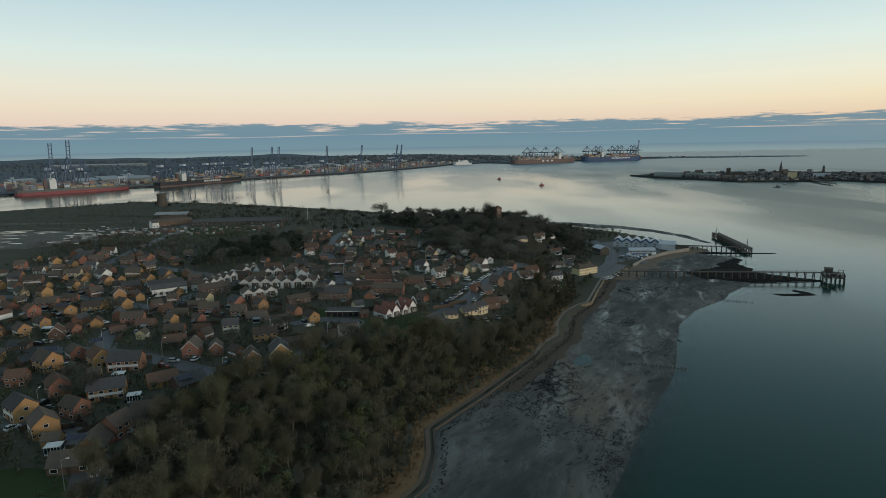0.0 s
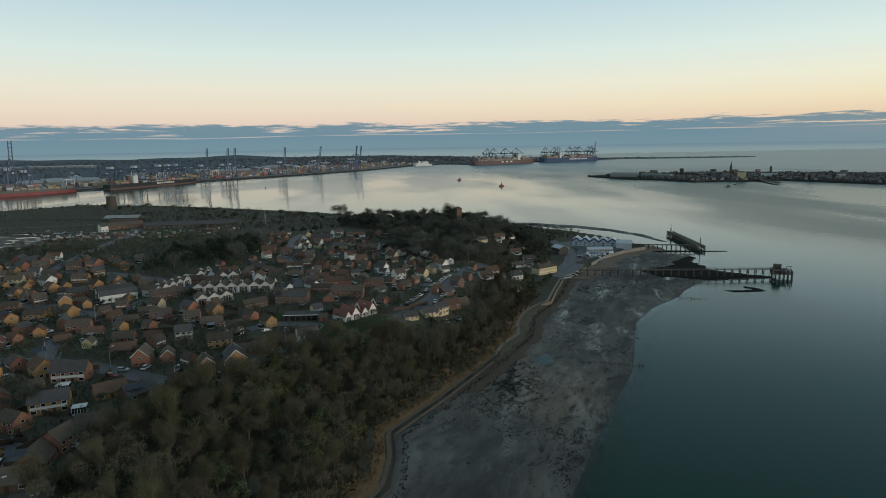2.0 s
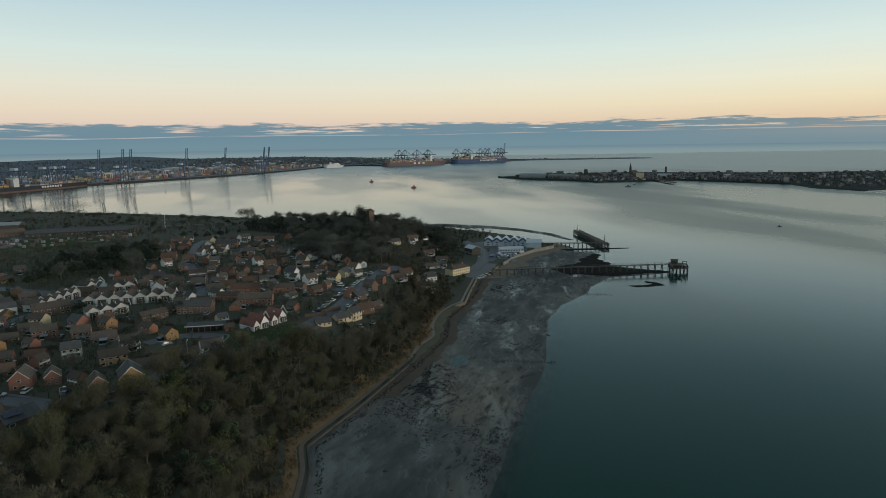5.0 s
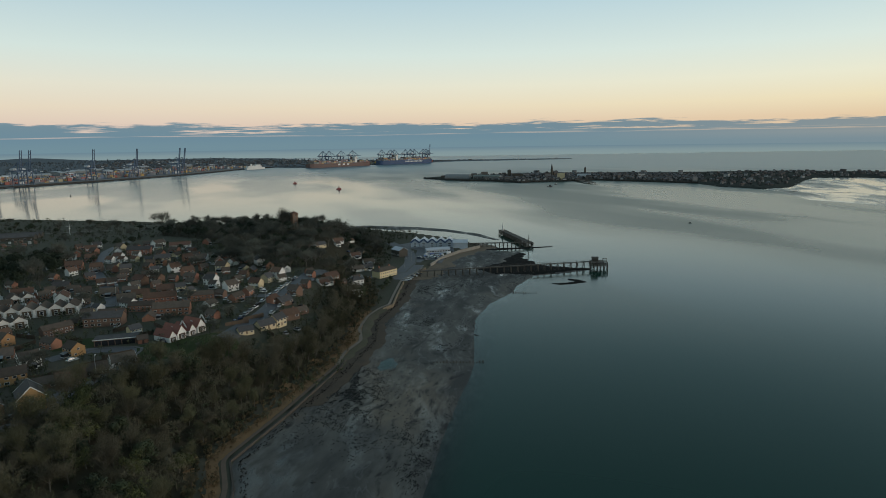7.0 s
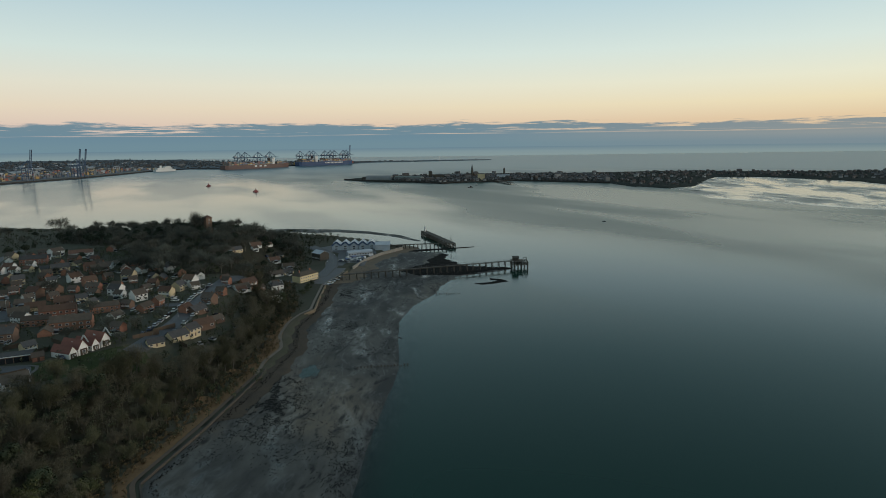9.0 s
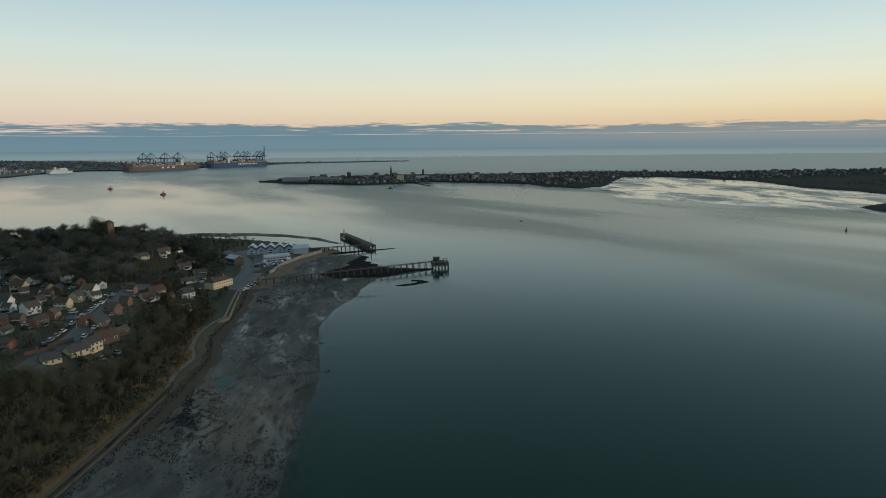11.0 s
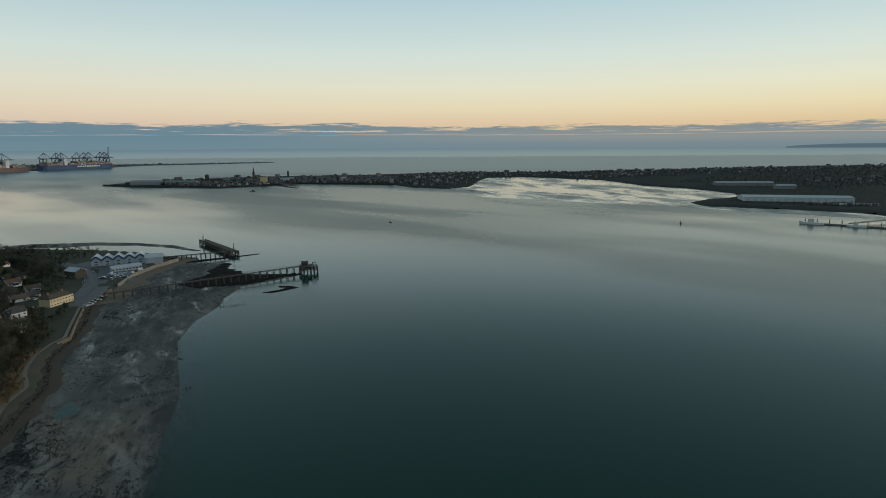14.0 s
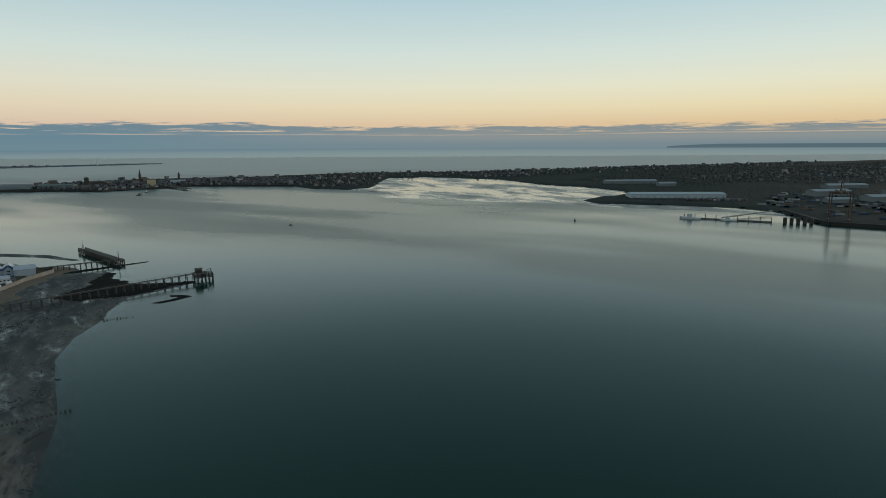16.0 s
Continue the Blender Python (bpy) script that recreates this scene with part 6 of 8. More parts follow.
def make_car(colour, wheels=True):
    c = thing("car", "parked %s hatchback car" % colour, "car", group="parked cars")
    b = Mesh()
    prof = [(-2.1, 0.3), (-2.1, 0.85), (-1.9, 0.98), (1.1, 0.95), (2.0, 0.78), (2.1, 0.5), (2.1, 0.3)]
    n = len(prof)
    b.add([(x, y, z) for y in (-0.88, 0.88) for x, z in prof], [tuple(range(n)), tuple(range(2 * n - 1, n - 1, -1))] + [(i, n + i, n + (i + 1) % n, (i + 1) % n) for i in range(n)])
    part("body", b, PAINT[colour], c)
    g = Mesh()
    g.add([(-1.95, -0.8, 0.97), (1.0, -0.8, 0.96), (1.0, 0.8, 0.96), (-1.95, 0.8, 0.97), (-1.5, -0.65, 1.46), (0.2, -0.65, 1.48), (0.2, 0.65, 1.48), (-1.5, 0.65, 1.46)], [(0, 1, 5, 4), (1, 2, 6, 5), (2, 3, 7, 6), (3, 0, 4, 7)])
    part("glass", g, PANE, c)
    part("roof", Mesh().box(-1.55, 0.25, -0.68, 0.68, 1.46, 1.52), PAINT[colour], c)
    for x in (-1.3, 1.3) if wheels else ():
        for y in (-0.82, 0.82):
            part("wheel", Mesh().tube((x, y - 0.1, 0.31), (x, y + 0.1, 0.31), 0.31, 0.31, 10), TYRE, c)
    return c


CARS = {(n, w): make_car(n, w) for n in PAINT for w in (True, False)}
FRESH.update({id(c): True for c in CARS.values()})


def park(x, y, a, colour=None):
    place(CARS[(colour or rng.choice(["white", "silver", "black", "black", "silver", "white", "silver", "blue"]), y < 230)], pose(x, y, at(x, y) + 0.14, 0, 0, a), FRESH)


for i in range(16):
    t = i / 15
    x, y = 4 + 36 * t, 292 + 88 * t
    park(x - 5.2 + rng.uniform(-0.5, 0.5), y + 1.8, 68 + rng.uniform(-4, 4))
    if i % 2:
        park(x + 5.0, y - 1.5, 66 + rng.uniform(-4, 4))
for i in range(8):
    park(114 + 2.6 * i, 418 + 3.6 * i, -20 + rng.uniform(-5, 5))
for i in range(26):
    park(150 + rng.uniform(-2, 26), 496 + rng.uniform(-6, 6), rng.choice([0, 90]) + rng.uniform(-8, 8))
for x, y, a, c in ((-46, 247, 10, "white"), (-128, 177, 20, "black"), (-124, 180, 15, "black"), (-117, 168, 12, "silver"), (-101, 150, 60, "black"), (-96, 223, 80, "white"), (-68, 210, 70, "white"), (-105, 216, -20, "red"), (-82, 217, 80, "blue"), (-168, 246, 10, "white"), (-163, 224, 5, "silver"), (-73, 222, 60, "black"), (-62, 222, 70, "white"), (-160, 232, 5, "blue"), (-30, 352, 0, "white"), (-70, 354, 0, "silver"), (-90, 355, 5, "red")):
    park(x, y, a, c)
for x, y, turn, kind in plots:
    if rng.random() < 0.5:
        a = radians(turn)
        cx, cy = x + 6.8 * math.cos(a) + 5.5 * math.sin(a), y + 6.8 * math.sin(a) - 5.5 * math.cos(a)
        park(cx, cy, turn + 90 + rng.uniform(-8, 8))

lamp = thing("street_lamp", "tall grey steel street lamp beside the road", "street lamp", pose(-78, 203, at(-78, 203)), "street lamps")
part("pole", Mesh().tube((0, 0, -0.3), (0, 0, 8.0), 0.11, 0.07, 6), STEEL, lamp)
part("arm", Mesh().bar((0, 0, 7.9), (1.2, 0, 8.2), 0.09), STEEL, lamp)
part("lamp_head", Mesh().box(1.0, 1.8, -0.16, 0.16, 8.1, 8.3), FRAME, lamp)
for x, y, a in ((-92, 134, 20), (-126, 177, 90), (-141, 240, 0), (-110, 226, 30), (-48, 240, 90), (14, 318, 200), (30, 352, 200), (-146, 290, 0), (-60, 357, 90), (126, 462, 0), (140, 490, 0), (-200, 330, 0), (-172, 242, 0)):
    copy_thing(lamp, pose(x, y, at(x, y), 0, 0, a))

# ---- waterfront ----
pub = thing("waterside_inn", "cream rendered inn with a red tiled roof by the shore", "inn", pose(105, 441, at(105, 441), 0, 0, 32) @ Matrix.Diagonal((0.76, 0.9, 0.80, 1)))
part("wall", Mesh().box(-12, 12, -4.5, 4.5, -2, 6.0), mat("bright_cream_render", (0.72, 0.58, 0.34), (0.62, 0.50, 0.30), 0.8, scale=0.4, fine=4), pub)
r = part("roof", Mesh().hip(-12, 12, -4.5, 4.5, 6.0, 9.0, 0.4), TILE["dark"], pub)
for cx in (-8, 6):
    part("chimney", Mesh().box(cx - 0.6, cx + 0.6, -0.4, 0.4, 8.0, 10.5), BRICK["r"], r)
for i in range(8):
    for z in (1.4, 4.2):
        window(pub, -10.3 + 2.95 * i, -4.5, z, 1.4, 1.2, 0)
for y in (-2, 2):
    for z in (1.4, 4.2):
        window(pub, 12, y, z, 1.4, 1.2, 90)

CLAD = mat("pale_blue_cladding", (0.40, 0.45, 0.50), (0.32, 0.36, 0.40), 0.6, scale=0.2, fine=3)
BLUEROOF = mat("blue_grey_sheet_roof", (0.44, 0.47, 0.50), (0.34, 0.37, 0.40), 0.45, scale=0.15, fine=2, metal=0.2)
BLUETRIM = mat("blue_board", (0.05, 0.09, 0.17), (0.04, 0.07, 0.14), 0.6)
for i in range(5):
    x, y = 165 + 7.6 * i, 562 - 3.0 * i
    u = thing("boat_store", "white boat store with a steep blue-trimmed gable", "building", pose(x, y, at(x, y), 0, 0, -21) @ Matrix.Diagonal((1, 1, 0.68, 1)), "row of gabled boat stores")
    q = part("wall", Mesh().house(-9, 9, -3.9, 3.9, -1, 7.0, 11.5), CLAD, u)
    q.matrix_basis = pose(0, 0, 0, 0, 0, 90)
    q = part("roof", Mesh().gable(-9, 9, -3.9, 3.9, 7.0, 11.5, 0.3), BLUEROOF, u)
    q.matrix_basis = pose(0, 0, 0, 0, 0, 90)
    part("gable_board", Mesh().bar((-4.2, -9.4, 6.7), (0, -9.4, 11.7), 0.2, 1.7).bar((4.2, -9.4, 6.7), (0, -9.4, 11.7), 0.2, 1.7), BLUETRIM, q).matrix_basis = pose(0, 0, 0, 0, 0, -90)
    for z in (2.0, 5.0):
        window(u, 0, -9.0, z, 3.0, 1.6, 0)


def shed(name, label, x, y, turn, L, W, ze, zr, wallmat, roofmat, n=0, zb=None, cat="shed"):
    s = thing(name, label, cat, pose(x, y, at(x, y) if zb is None else zb, 0, 0, turn))
    part("wall", Mesh().house(-L / 2, L / 2, -W / 2, W / 2, -1.5, ze, zr - 0.05), wallmat, s)
    part("roof", Mesh().gable(-L / 2, L / 2, -W / 2, W / 2, ze, zr, 0.3), roofmat, s)
    for i in range(n):
        window(s, -L / 2 + L * (i + 0.5) / n, -W / 2, 1.7, 1.7, 1.2, 0)
    return s


shed("boat_shed", "large pale sheet-metal boat shed at the hard", 203, 541, -21, 14, 16, 4.6, 6.8, CLAD, BLUEROOF)
shed("yard_office", "long low yard office with a pale roof", 173, 520, -5, 22, 7, 3.2, 4.6, CLAD, BLUEROOF, 9, cat="office")
shed("sail_loft", "tall dark building with a pale blue sheet roof", 137, 518, -70, 12, 9, 5.6, 7.8, TIMBER, BLUEROOF, 4, cat="building")
tagged(part("hard_wall", wall_mesh([(150, 470), (172, 500), (196, 522), (222, 538), (226, 548), (216, 556)], 0.0, 3.6, 0.8), CONCRETE), "pale concrete wall round the boatyard hard", "wall", kind="structure")
yard = Mesh()
for i in range(26):
    x, y = rng.uniform(154, 200), rng.uniform(500, 510) + rng.uniform(0, 20) * 0
    yard.box(x, x + rng.uniform(1.5, 4), y, y + 1.8, at(x, y), at(x, y) + rng.uniform(0.8, 2.2))
tagged(part("yard_clutter", yard, palette("yard_colours", [(0.5, 0.5, 0.48), (0.1, 0.15, 0.3), (0.3, 0.3, 0.3), (0.25, 0.05, 0.04), (0.6, 0.6, 0.6)])), "crates, dinghies and trailers in the boatyard", "clutter", kind="stuff")


def trestle_pier(name, label, a, b, z, width, bays, rails=True):
    """A timber pier: a deck on crossed pile bents."""
    p = thing(name, label, "pier")
    a, b = Vector((*a, z)), Vector((*b, z))
    d = (b - a).normalized()
    s = Vector((-d.y, d.x, 0)) * width / 2
    part("deck", Mesh().bar(a, b, width, 0.2), TIMBER, p)
    for k in (-1, 1):
        part("beam", Mesh().bar(a + s * k * 0.85 - Vector((0, 0, 0.55)), b + s * k * 0.85 - Vector((0, 0, 0.42)), 0.22, 0.24), TIMBER, p)
        if rails:
            part("handrail", Mesh().bar(a + s * k + Vector((0, 0, 1.2)), b + s * k + Vector((0, 0, 1.2)), 0.06), TIMBER, p)
    for i in range(bays + 1):
        c = a + (b - a) * i / bays
        me = Mesh()
        for k in (-1, 1):
            me.bar((c.x + s.x * k * 1.25, c.y + s.y * k * 1.25, -1.5), c + s * k * 0.9 - Vector((0, 0, 0.3)), 0.42)
        me.bar((c.x - s.x * 1.1, c.y - s.y * 1.1, 1.2), c + s * 0.9 - Vector((0, 0, 0.8)), 0.2).bar(c - s * 1.05 - Vector((0, 0, 0.9)), c + s * 1.05 - Vector((0, 0, 0.9)), 0.3, 0.4)
        part("pile_bent", me, TIMBER, p)
        if rails:
            part("rail_post", Mesh().box(c.x + s.x - 0.08, c.x + s.x + 0.08, c.y + s.y - 0.08, c.y + s.y + 0.08, z, z + 1.25), TIMBER, p)
    return p


trestle_pier("pier", "long derelict timber pier over the mud", (131, 436), (268, 419), 5.6, 2.4, 25)
head = thing("landing_stage", "ruined timber landing stage on close-set posts", "pier")
d = Vector((13, -7, 0)).normalized()
s = Vector((-d.y, d.x, 0))
c0 = Vector((268, 418, 0))
for i in range(6):
    for j in range(4):
        c = c0 + d * (i * 2.6) + s * (j - 1.5) * 3.2
        part("timber_post", Mesh().bar((c.x, c.y, -1.5), (c.x + rng.uniform(-0.3, 0.3), c.y, 5.2 + rng.uniform(-0.6, 1.0)), 0.24), TIMBER, head)
for j in range(4):
    o = s * (j - 1.5) * 3.2
    part("beam", Mesh().bar(c0 + o + Vector((0, 0, 5.6)), c0 + d * 13 + o + Vector((0, 0, 5.6)), 0.3, 0.3), TIMBER, head)
    part("brace", Mesh().bar(c0 + o + Vector((0, 0, 0.8)), c0 + d * 8 + o + Vector((0, 0, 5.2)), 0.25), TIMBER, head)
for j in range(4):
    o = s * (j - 1.5) * 3.2
    part("waling", Mesh().bar(c0 + o + Vector((0, 0, 3.2)), c0 + d * 13 + o + Vector((0, 0, 3.2)), 0.3, 0.5), TIMBER, head)
for i in range(6):
    part("cross_beam", Mesh().bar(c0 + d * (i * 2.6) - s * 5.2 + Vector((0, 0, 4.9)), c0 + d * (i * 2.6) + s * 5.2 + Vector((0, 0, 4.9)), 0.35, 0.6), TIMBER, head)
    part("diagonal", Mesh().bar(c0 + d * (i * 2.6) - s * 4.8 + Vector((0, 0, 1.0)), c0 + d * (i * 2.6) + s * 4.8 + Vector((0, 0, 4.8)), 0.25), TIMBER, head)
part("deck", Mesh().bar(c0 + Vector((0, 0, 6.05)), c0 + d * 9 + Vector((0, 0, 5.9)), 9.5, 0.2), TIMBER, head)
hut = thing("pier_hut", "collapsed timber hut on the pier head", "hut", pose(271, 416.5, 6.3, 0, 0, -28))
part("wall", Mesh().box(-2.6, 2.2, -2, 2, 0, 2.2), TIMBER, hut)
part("roof", Mesh().gable(-2.6, 2.2, -2, 2, 2.2, 3.2, 0.3), TIMBER, hut)
tide = thing("tide_frame", "leaning timber frame on the pier head", "frame", pose(277, 412.5, 6.0, 0, 0, -28))
for x in (-1.5, 1.5):
    part("post", Mesh().bar((x, 0, -0.6), (x * 0.8, 0.2, 2.6), 0.3), TIMBER, tide)
part("beam", Mesh().bar((-1.6, 0, 2.2), (1.8, 0, 2.4), 0.3), TIMBER, tide)

trestle_pier("jetty", "timber jetty leading out from the hard", (208, 549), (266, 532), 4.6, 3.0, 15, False)
arm = thing("breakwater", "heavy dark timber breakwater arm at the end of the jetty", "pier")
a, b = Vector((271, 529, 0)), Vector((283, 622, 0))
d = (b - a).normalized()
s = Vector((-d.y, d.x, 0))
part("deck", Mesh().bar(a + Vector((0, 0, 3.9)), b + Vector((0, 0, 3.9)), 6.4, 0.5), TIMBER, arm)
for i in range(24):
    for k in (-1, 1):
        c = a + (b - a) * i / 23 + s * 2.9 * k
        part("timber_post", Mesh().box(c.x - 0.35, c.x + 0.35, c.y - 0.35, c.y + 0.35, -1.5, 4.6), TIMBER, arm)
for z in (1.5, 2.9):
    for k in (-1, 1):
        part("fender", Mesh().bar(a + s * 3.4 * k + Vector((0, 0, z)), b + s * 3.4 * k + Vector((0, 0, z)), 0.3, 0.7), TIMBER, arm)
light = thing("harbour_light", "white post light at the end of the breakwater", "beacon", pose(282, 617, 4.1) @ Matrix.Diagonal((0.8, 0.8, 0.8, 1)))
part("tower", Mesh().tube((0, 0, 0), (0, 0, 6.0), 1.7, 1.2, 8), FRAME, light)
part("mast", Mesh().tube((0, 0, 5.0), (0, 0, 11), 0.35, 0.2, 6), FRAME, light)
part("crosstree", Mesh().bar((-1.2, 0, 9), (1.2, 0, 9), 0.2), FRAME, light)
post = thing("mooring_post", "tall dark mooring post with a crossbar", "post", pose(270, 530, 0))
part("pole", Mesh().tube((0, 0, -1), (0, 0, 12), 0.35, 0.25, 6), TIMBER, post)
part("crossbar", Mesh().bar((-0.8, 0, 8), (0.8, 0, 8), 0.25), TIMBER, post)

# ---- old training ground on the headland ----
OLDSTONE = mat("old_grey_brick", (0.105, 0.092, 0.076), (0.07, 0.062, 0.053), 0.9, scale=0.2, fine=2, spec=0.1)
tower = thing("round_tower", "squat round brown brick tower with a flat top", "tower", pose(-455, 984, at(-455, 984)))
part("drum", Mesh().tube((0, 0, -1), (0, 0, 17), 8.5, 6.6, 20), OLDSTONE, tower)
part("parapet", Mesh().tube((0, 0, 17), (0, 0, 20.5), 7.2, 7.0, 20), OLDSTONE, tower)
shed("drill_hall", "big hall with a pale grey sheet roof", -369, 828, 0, 44, 18, 3.6, 6.6, OLDSTONE, mat("pale_sheet_roof", (0.30, 0.30, 0.29), (0.22, 0.22, 0.21), 0.6, scale=0.1, fine=2), cat="hall")
for i, y in enumerate((682, 694, 706)):
    shed("workshop", "long low workshop with a dark sheet roof", -232, y, 2, 100, 10, 3.8, 6.2, OLDSTONE, TILE["slate"], 20 if i == 0 else 0, cat="workshop")
shed("barrack_block", "long brown brick barrack block with a dark roof", -312, 690, 35, 46, 10, 5, 8, BRICK["b"], TILE["dark"], 10, cat="building")
shed("gym_block", "old brown brick hall beside the fields", -330, 742, 20, 30, 12, 5, 8.5, BRICK["b"], TILE["dark"], 6, cat="building")
shed("white_lodge", "small white rendered lodge with a steep roof", -318, 664, 60, 8, 6, 6, 9, BRICK["w"], TILE["slate"], 2, cat="building")
mast = thing("ceremonial_mast", "tall white mast with a yard and stays", "mast", pose(-154, 690, at(-154, 690)) @ Matrix.Diagonal((0.62, 0.62, 0.62, 1)))
part("lower_mast", Mesh().tube((0, 0, 0), (0, 0, 16), 0.45, 0.35, 8), FRAME, mast)
part("topmast", Mesh().tube((0.3, 0, 13), (0.3, 0, 27), 0.3, 0.15, 6), FRAME, mast)
part("yard", Mesh().bar((-4.5, 0, 17), (4.5, 0, 17), 0.3), FRAME, mast)
part("platform", Mesh().box(-1.4, 1.4, -1.4, 1.4, 12.8, 13.1), FRAME, mast)
red = thing("brick_tower", "brown brick water tower rising from the wood", "tower", pose(54, 585, at(54, 585) + 0.5, 0, 0, 20))
part("shaft", Mesh().box(-2.6, 2.6, -2.6, 2.6, -1, 13.0), BRICK["b"], red)
part("parapet", Mesh().box(-2.9, 2.9, -2.9, 2.9, 13.0, 14.0), BRICK["b"], red)
part("cap", Mesh().hip(-2.4, 2.4, -2.4, 2.4, 14.0, 16.0, 0.1), TILE["rust"], red)
for z in (5, 9, 12):
    window(red, 0, -2.6, z, 1.2, 1.4, 0)
WETFIELD = [(-520, 500), (-420, 470), (-330, 500), (-290, 540), (-330, 600), (-400, 650), (-520, 640)]
sheet("wet_field", lambda x, y: ground(x, y) + 0.25 + 0.15 * wobble(x, y, 14, 2), lambda x, y: inside_distance(x, y, WETFIELD) > 0, (-530, -280, 460, 660), 6.0, CHURNED, "flooded muddy building ground with long puddles", "field")
pools = Mesh()
for _ in range(46):
    x, y = rng.uniform(-480, -310), rng.uniform(505, 660)
    L, W, n = rng.uniform(3, 15), rng.uniform(0.6, 2.6), 14
    pools.add([(x + L * math.cos(i * math.tau / n) * rng.uniform(0.7, 1.1), y + W * math.sin(i * math.tau / n) * rng.uniform(0.6, 1.1), at(x, y) + 0.55) for i in range(n)], [tuple(range(n))])
tagged(part("puddles", pools, POOL), "long shallow puddles on the building ground", "puddles", kind="stuff")
stacks = Mesh()
for k in range(5):
    for i in range(40):
        x, y = -350 + 4.6 * i + rng.uniform(-1, 1), 548 + 17 * k + i * 0.9 + rng.uniform(-1, 1)
        if rng.random() < 0.6:
            stacks.box(x, x + rng.uniform(1.5, 3.5), y, y + 2, at(x, y), at(x, y) + rng.uniform(0.8, 2.4))
tagged(part("building_materials", stacks, palette("site_colours", [(0.42, 0.41, 0.39), (0.15, 0.08, 0.06), (0.25, 0.24, 0.22), (0.10, 0.09, 0.08), (0.18, 0.10, 0.07), (0.08, 0.075, 0.07)])), "pallets of brick and site cabins on the building ground", "materials", kind="stuff")
hedge = [(-330 + 4 * i, 478 + 3 * math.sin(i), at(-330 + 4 * i, 478)) for i in range(36)]
wood_stuff("field_hedge", hedge, "line of bare trees between the estate and the building ground", True, TWIG, 7, 11, 9, 300)
scrub = scatter([(-60, 640), (-100, 590), (-200, 560), (-230, 600), (-430, 660), (-560, 720), (-640, 960), (-560, 1040), (-420, 1000), (-250, 900), (-100, 760)], 14, rng, 5000)
wood_stuff("field_scrub", [(x, y, at(x, y)) for x, y in scrub if not (-300 < x < -170 and 660 < y < 720) and not (-400 < x < -335 and 805 < y < 850)], "rough scrub and brambles over the old training ground", False, GARDEN, 1.2, 3.4, 16, 46)
for x, y in ((100, 411), (104, 420), (96, 404), (92, 396)):
    place(PROTO_TREES["leafy"][1], pose(x, y, at(x, y), 0, 0, 40 * x) @ Matrix.Diagonal((0.7, 0.7, 0.6, 1)), FIRST)

# scrub and small trees on the slope between the village and the sea wall
SLOPE_SCRUB = [(58, 312), (72, 345), (84, 366), (88, 400), (94, 425), (84, 452), (92, 470), (74, 440), (66, 412), (50, 384), (44, 350), (46, 320)]
slope_spots = [(x, y) for x, y in scatter(SLOPE_SCRUB, 3.0, rng, 3000) if all(abs(x - a) > 6 or not -7 < y - b < 6 for a, b, *_ in plots)]
slope_spots += [(x, y) for x, y in scatter([(86, 458), (104, 462), (122, 492), (130, 516), (128, 556), (114, 566), (104, 520), (96, 488)], 3.6, rng, 2500) if all(abs(x - a) > 6 or not -7 < y - b < 6 for a, b, *_ in plots) and not (128 < x and 508 < y < 530)]
slope_spots += [(x, y) for x, y in scatter([(4, 268), (24, 286), (44, 312), (52, 340), (60, 372), (48, 366), (36, 330), (22, 300), (6, 284)], 3.6, rng, 2500) if all(abs(x - a) > 6 or not -7 < y - b < 6 for a, b, *_ in plots) and np.hypot(road_pts[:, 0] - x, road_pts[:, 1] - y).min() > 6]
wood_stuff("slope_scrub", [(x, y, at(x, y)) for x, y in slope_spots], "dark scrub on the slope above the sea wall", False, SHRUB, 2.0, 5.0, 71, 70)
wood_stuff("slope_trees", [(x, y, at(x, y)) for x, y in slope_spots[::4]], "small bare trees on the slope above the sea wall", True, TWIG, 4.5, 7.5, 72, 240)
# black weed in streaks on the upper mud
STREAKS = [(46, 254, 10, 16), (40, 234, 9, 16), (30, 214, 6, 12), (56, 190, 7, 14), (50, 172, 5, 9), (142, 400, 22, 6), (126, 396, 10, 8), (98, 325, 16, 8), (68, 318, 5, 12)]


rng = random.Random(77)
weeds = Mesh()
cand = np.array([(rng.gauss(a, c * 0.75), rng.gauss(b, d * 0.75)) for a, b, c, d in STREAKS for _ in range(int(c * d * (20 if c in (9, 10) else 8)))])
cand = cand[(inside_distance(cand[:, 0], cand[:, 1], SHORE) < -1.5) & (wobble(cand[:, 0] * 1.7, cand[:, 1] * 0.7, 4.0, 3) + 0.6 * wobble(cand[:, 0], cand[:, 1], 1.7, 5) > -0.1)]
for (x, y), z in zip(cand.tolist(), flat(cand[:, 0], cand[:, 1]).tolist()):
    if z < 0.03:
        continue
    L, w, a = rng.uniform(0.25, 0.9), rng.uniform(0.08, 0.24), rng.gauss(0.95, 0.35)
    ca, sa = math.cos(a), math.sin(a)
    weeds.add([(x + ca * L, y + sa * L, z), (x - sa * w, y + ca * w, z), (x - ca * L, y - sa * L, z), (x + sa * w, y - ca * w, z), (x, y, z + w * 0.5)], [(0, 1, 4), (1, 2, 4), (2, 3, 4), (3, 0, 4)])
tagged(part("weed_streaks", weeds, WEED), "black weed lying in streaks on the mud", "seaweed", kind="stuff")

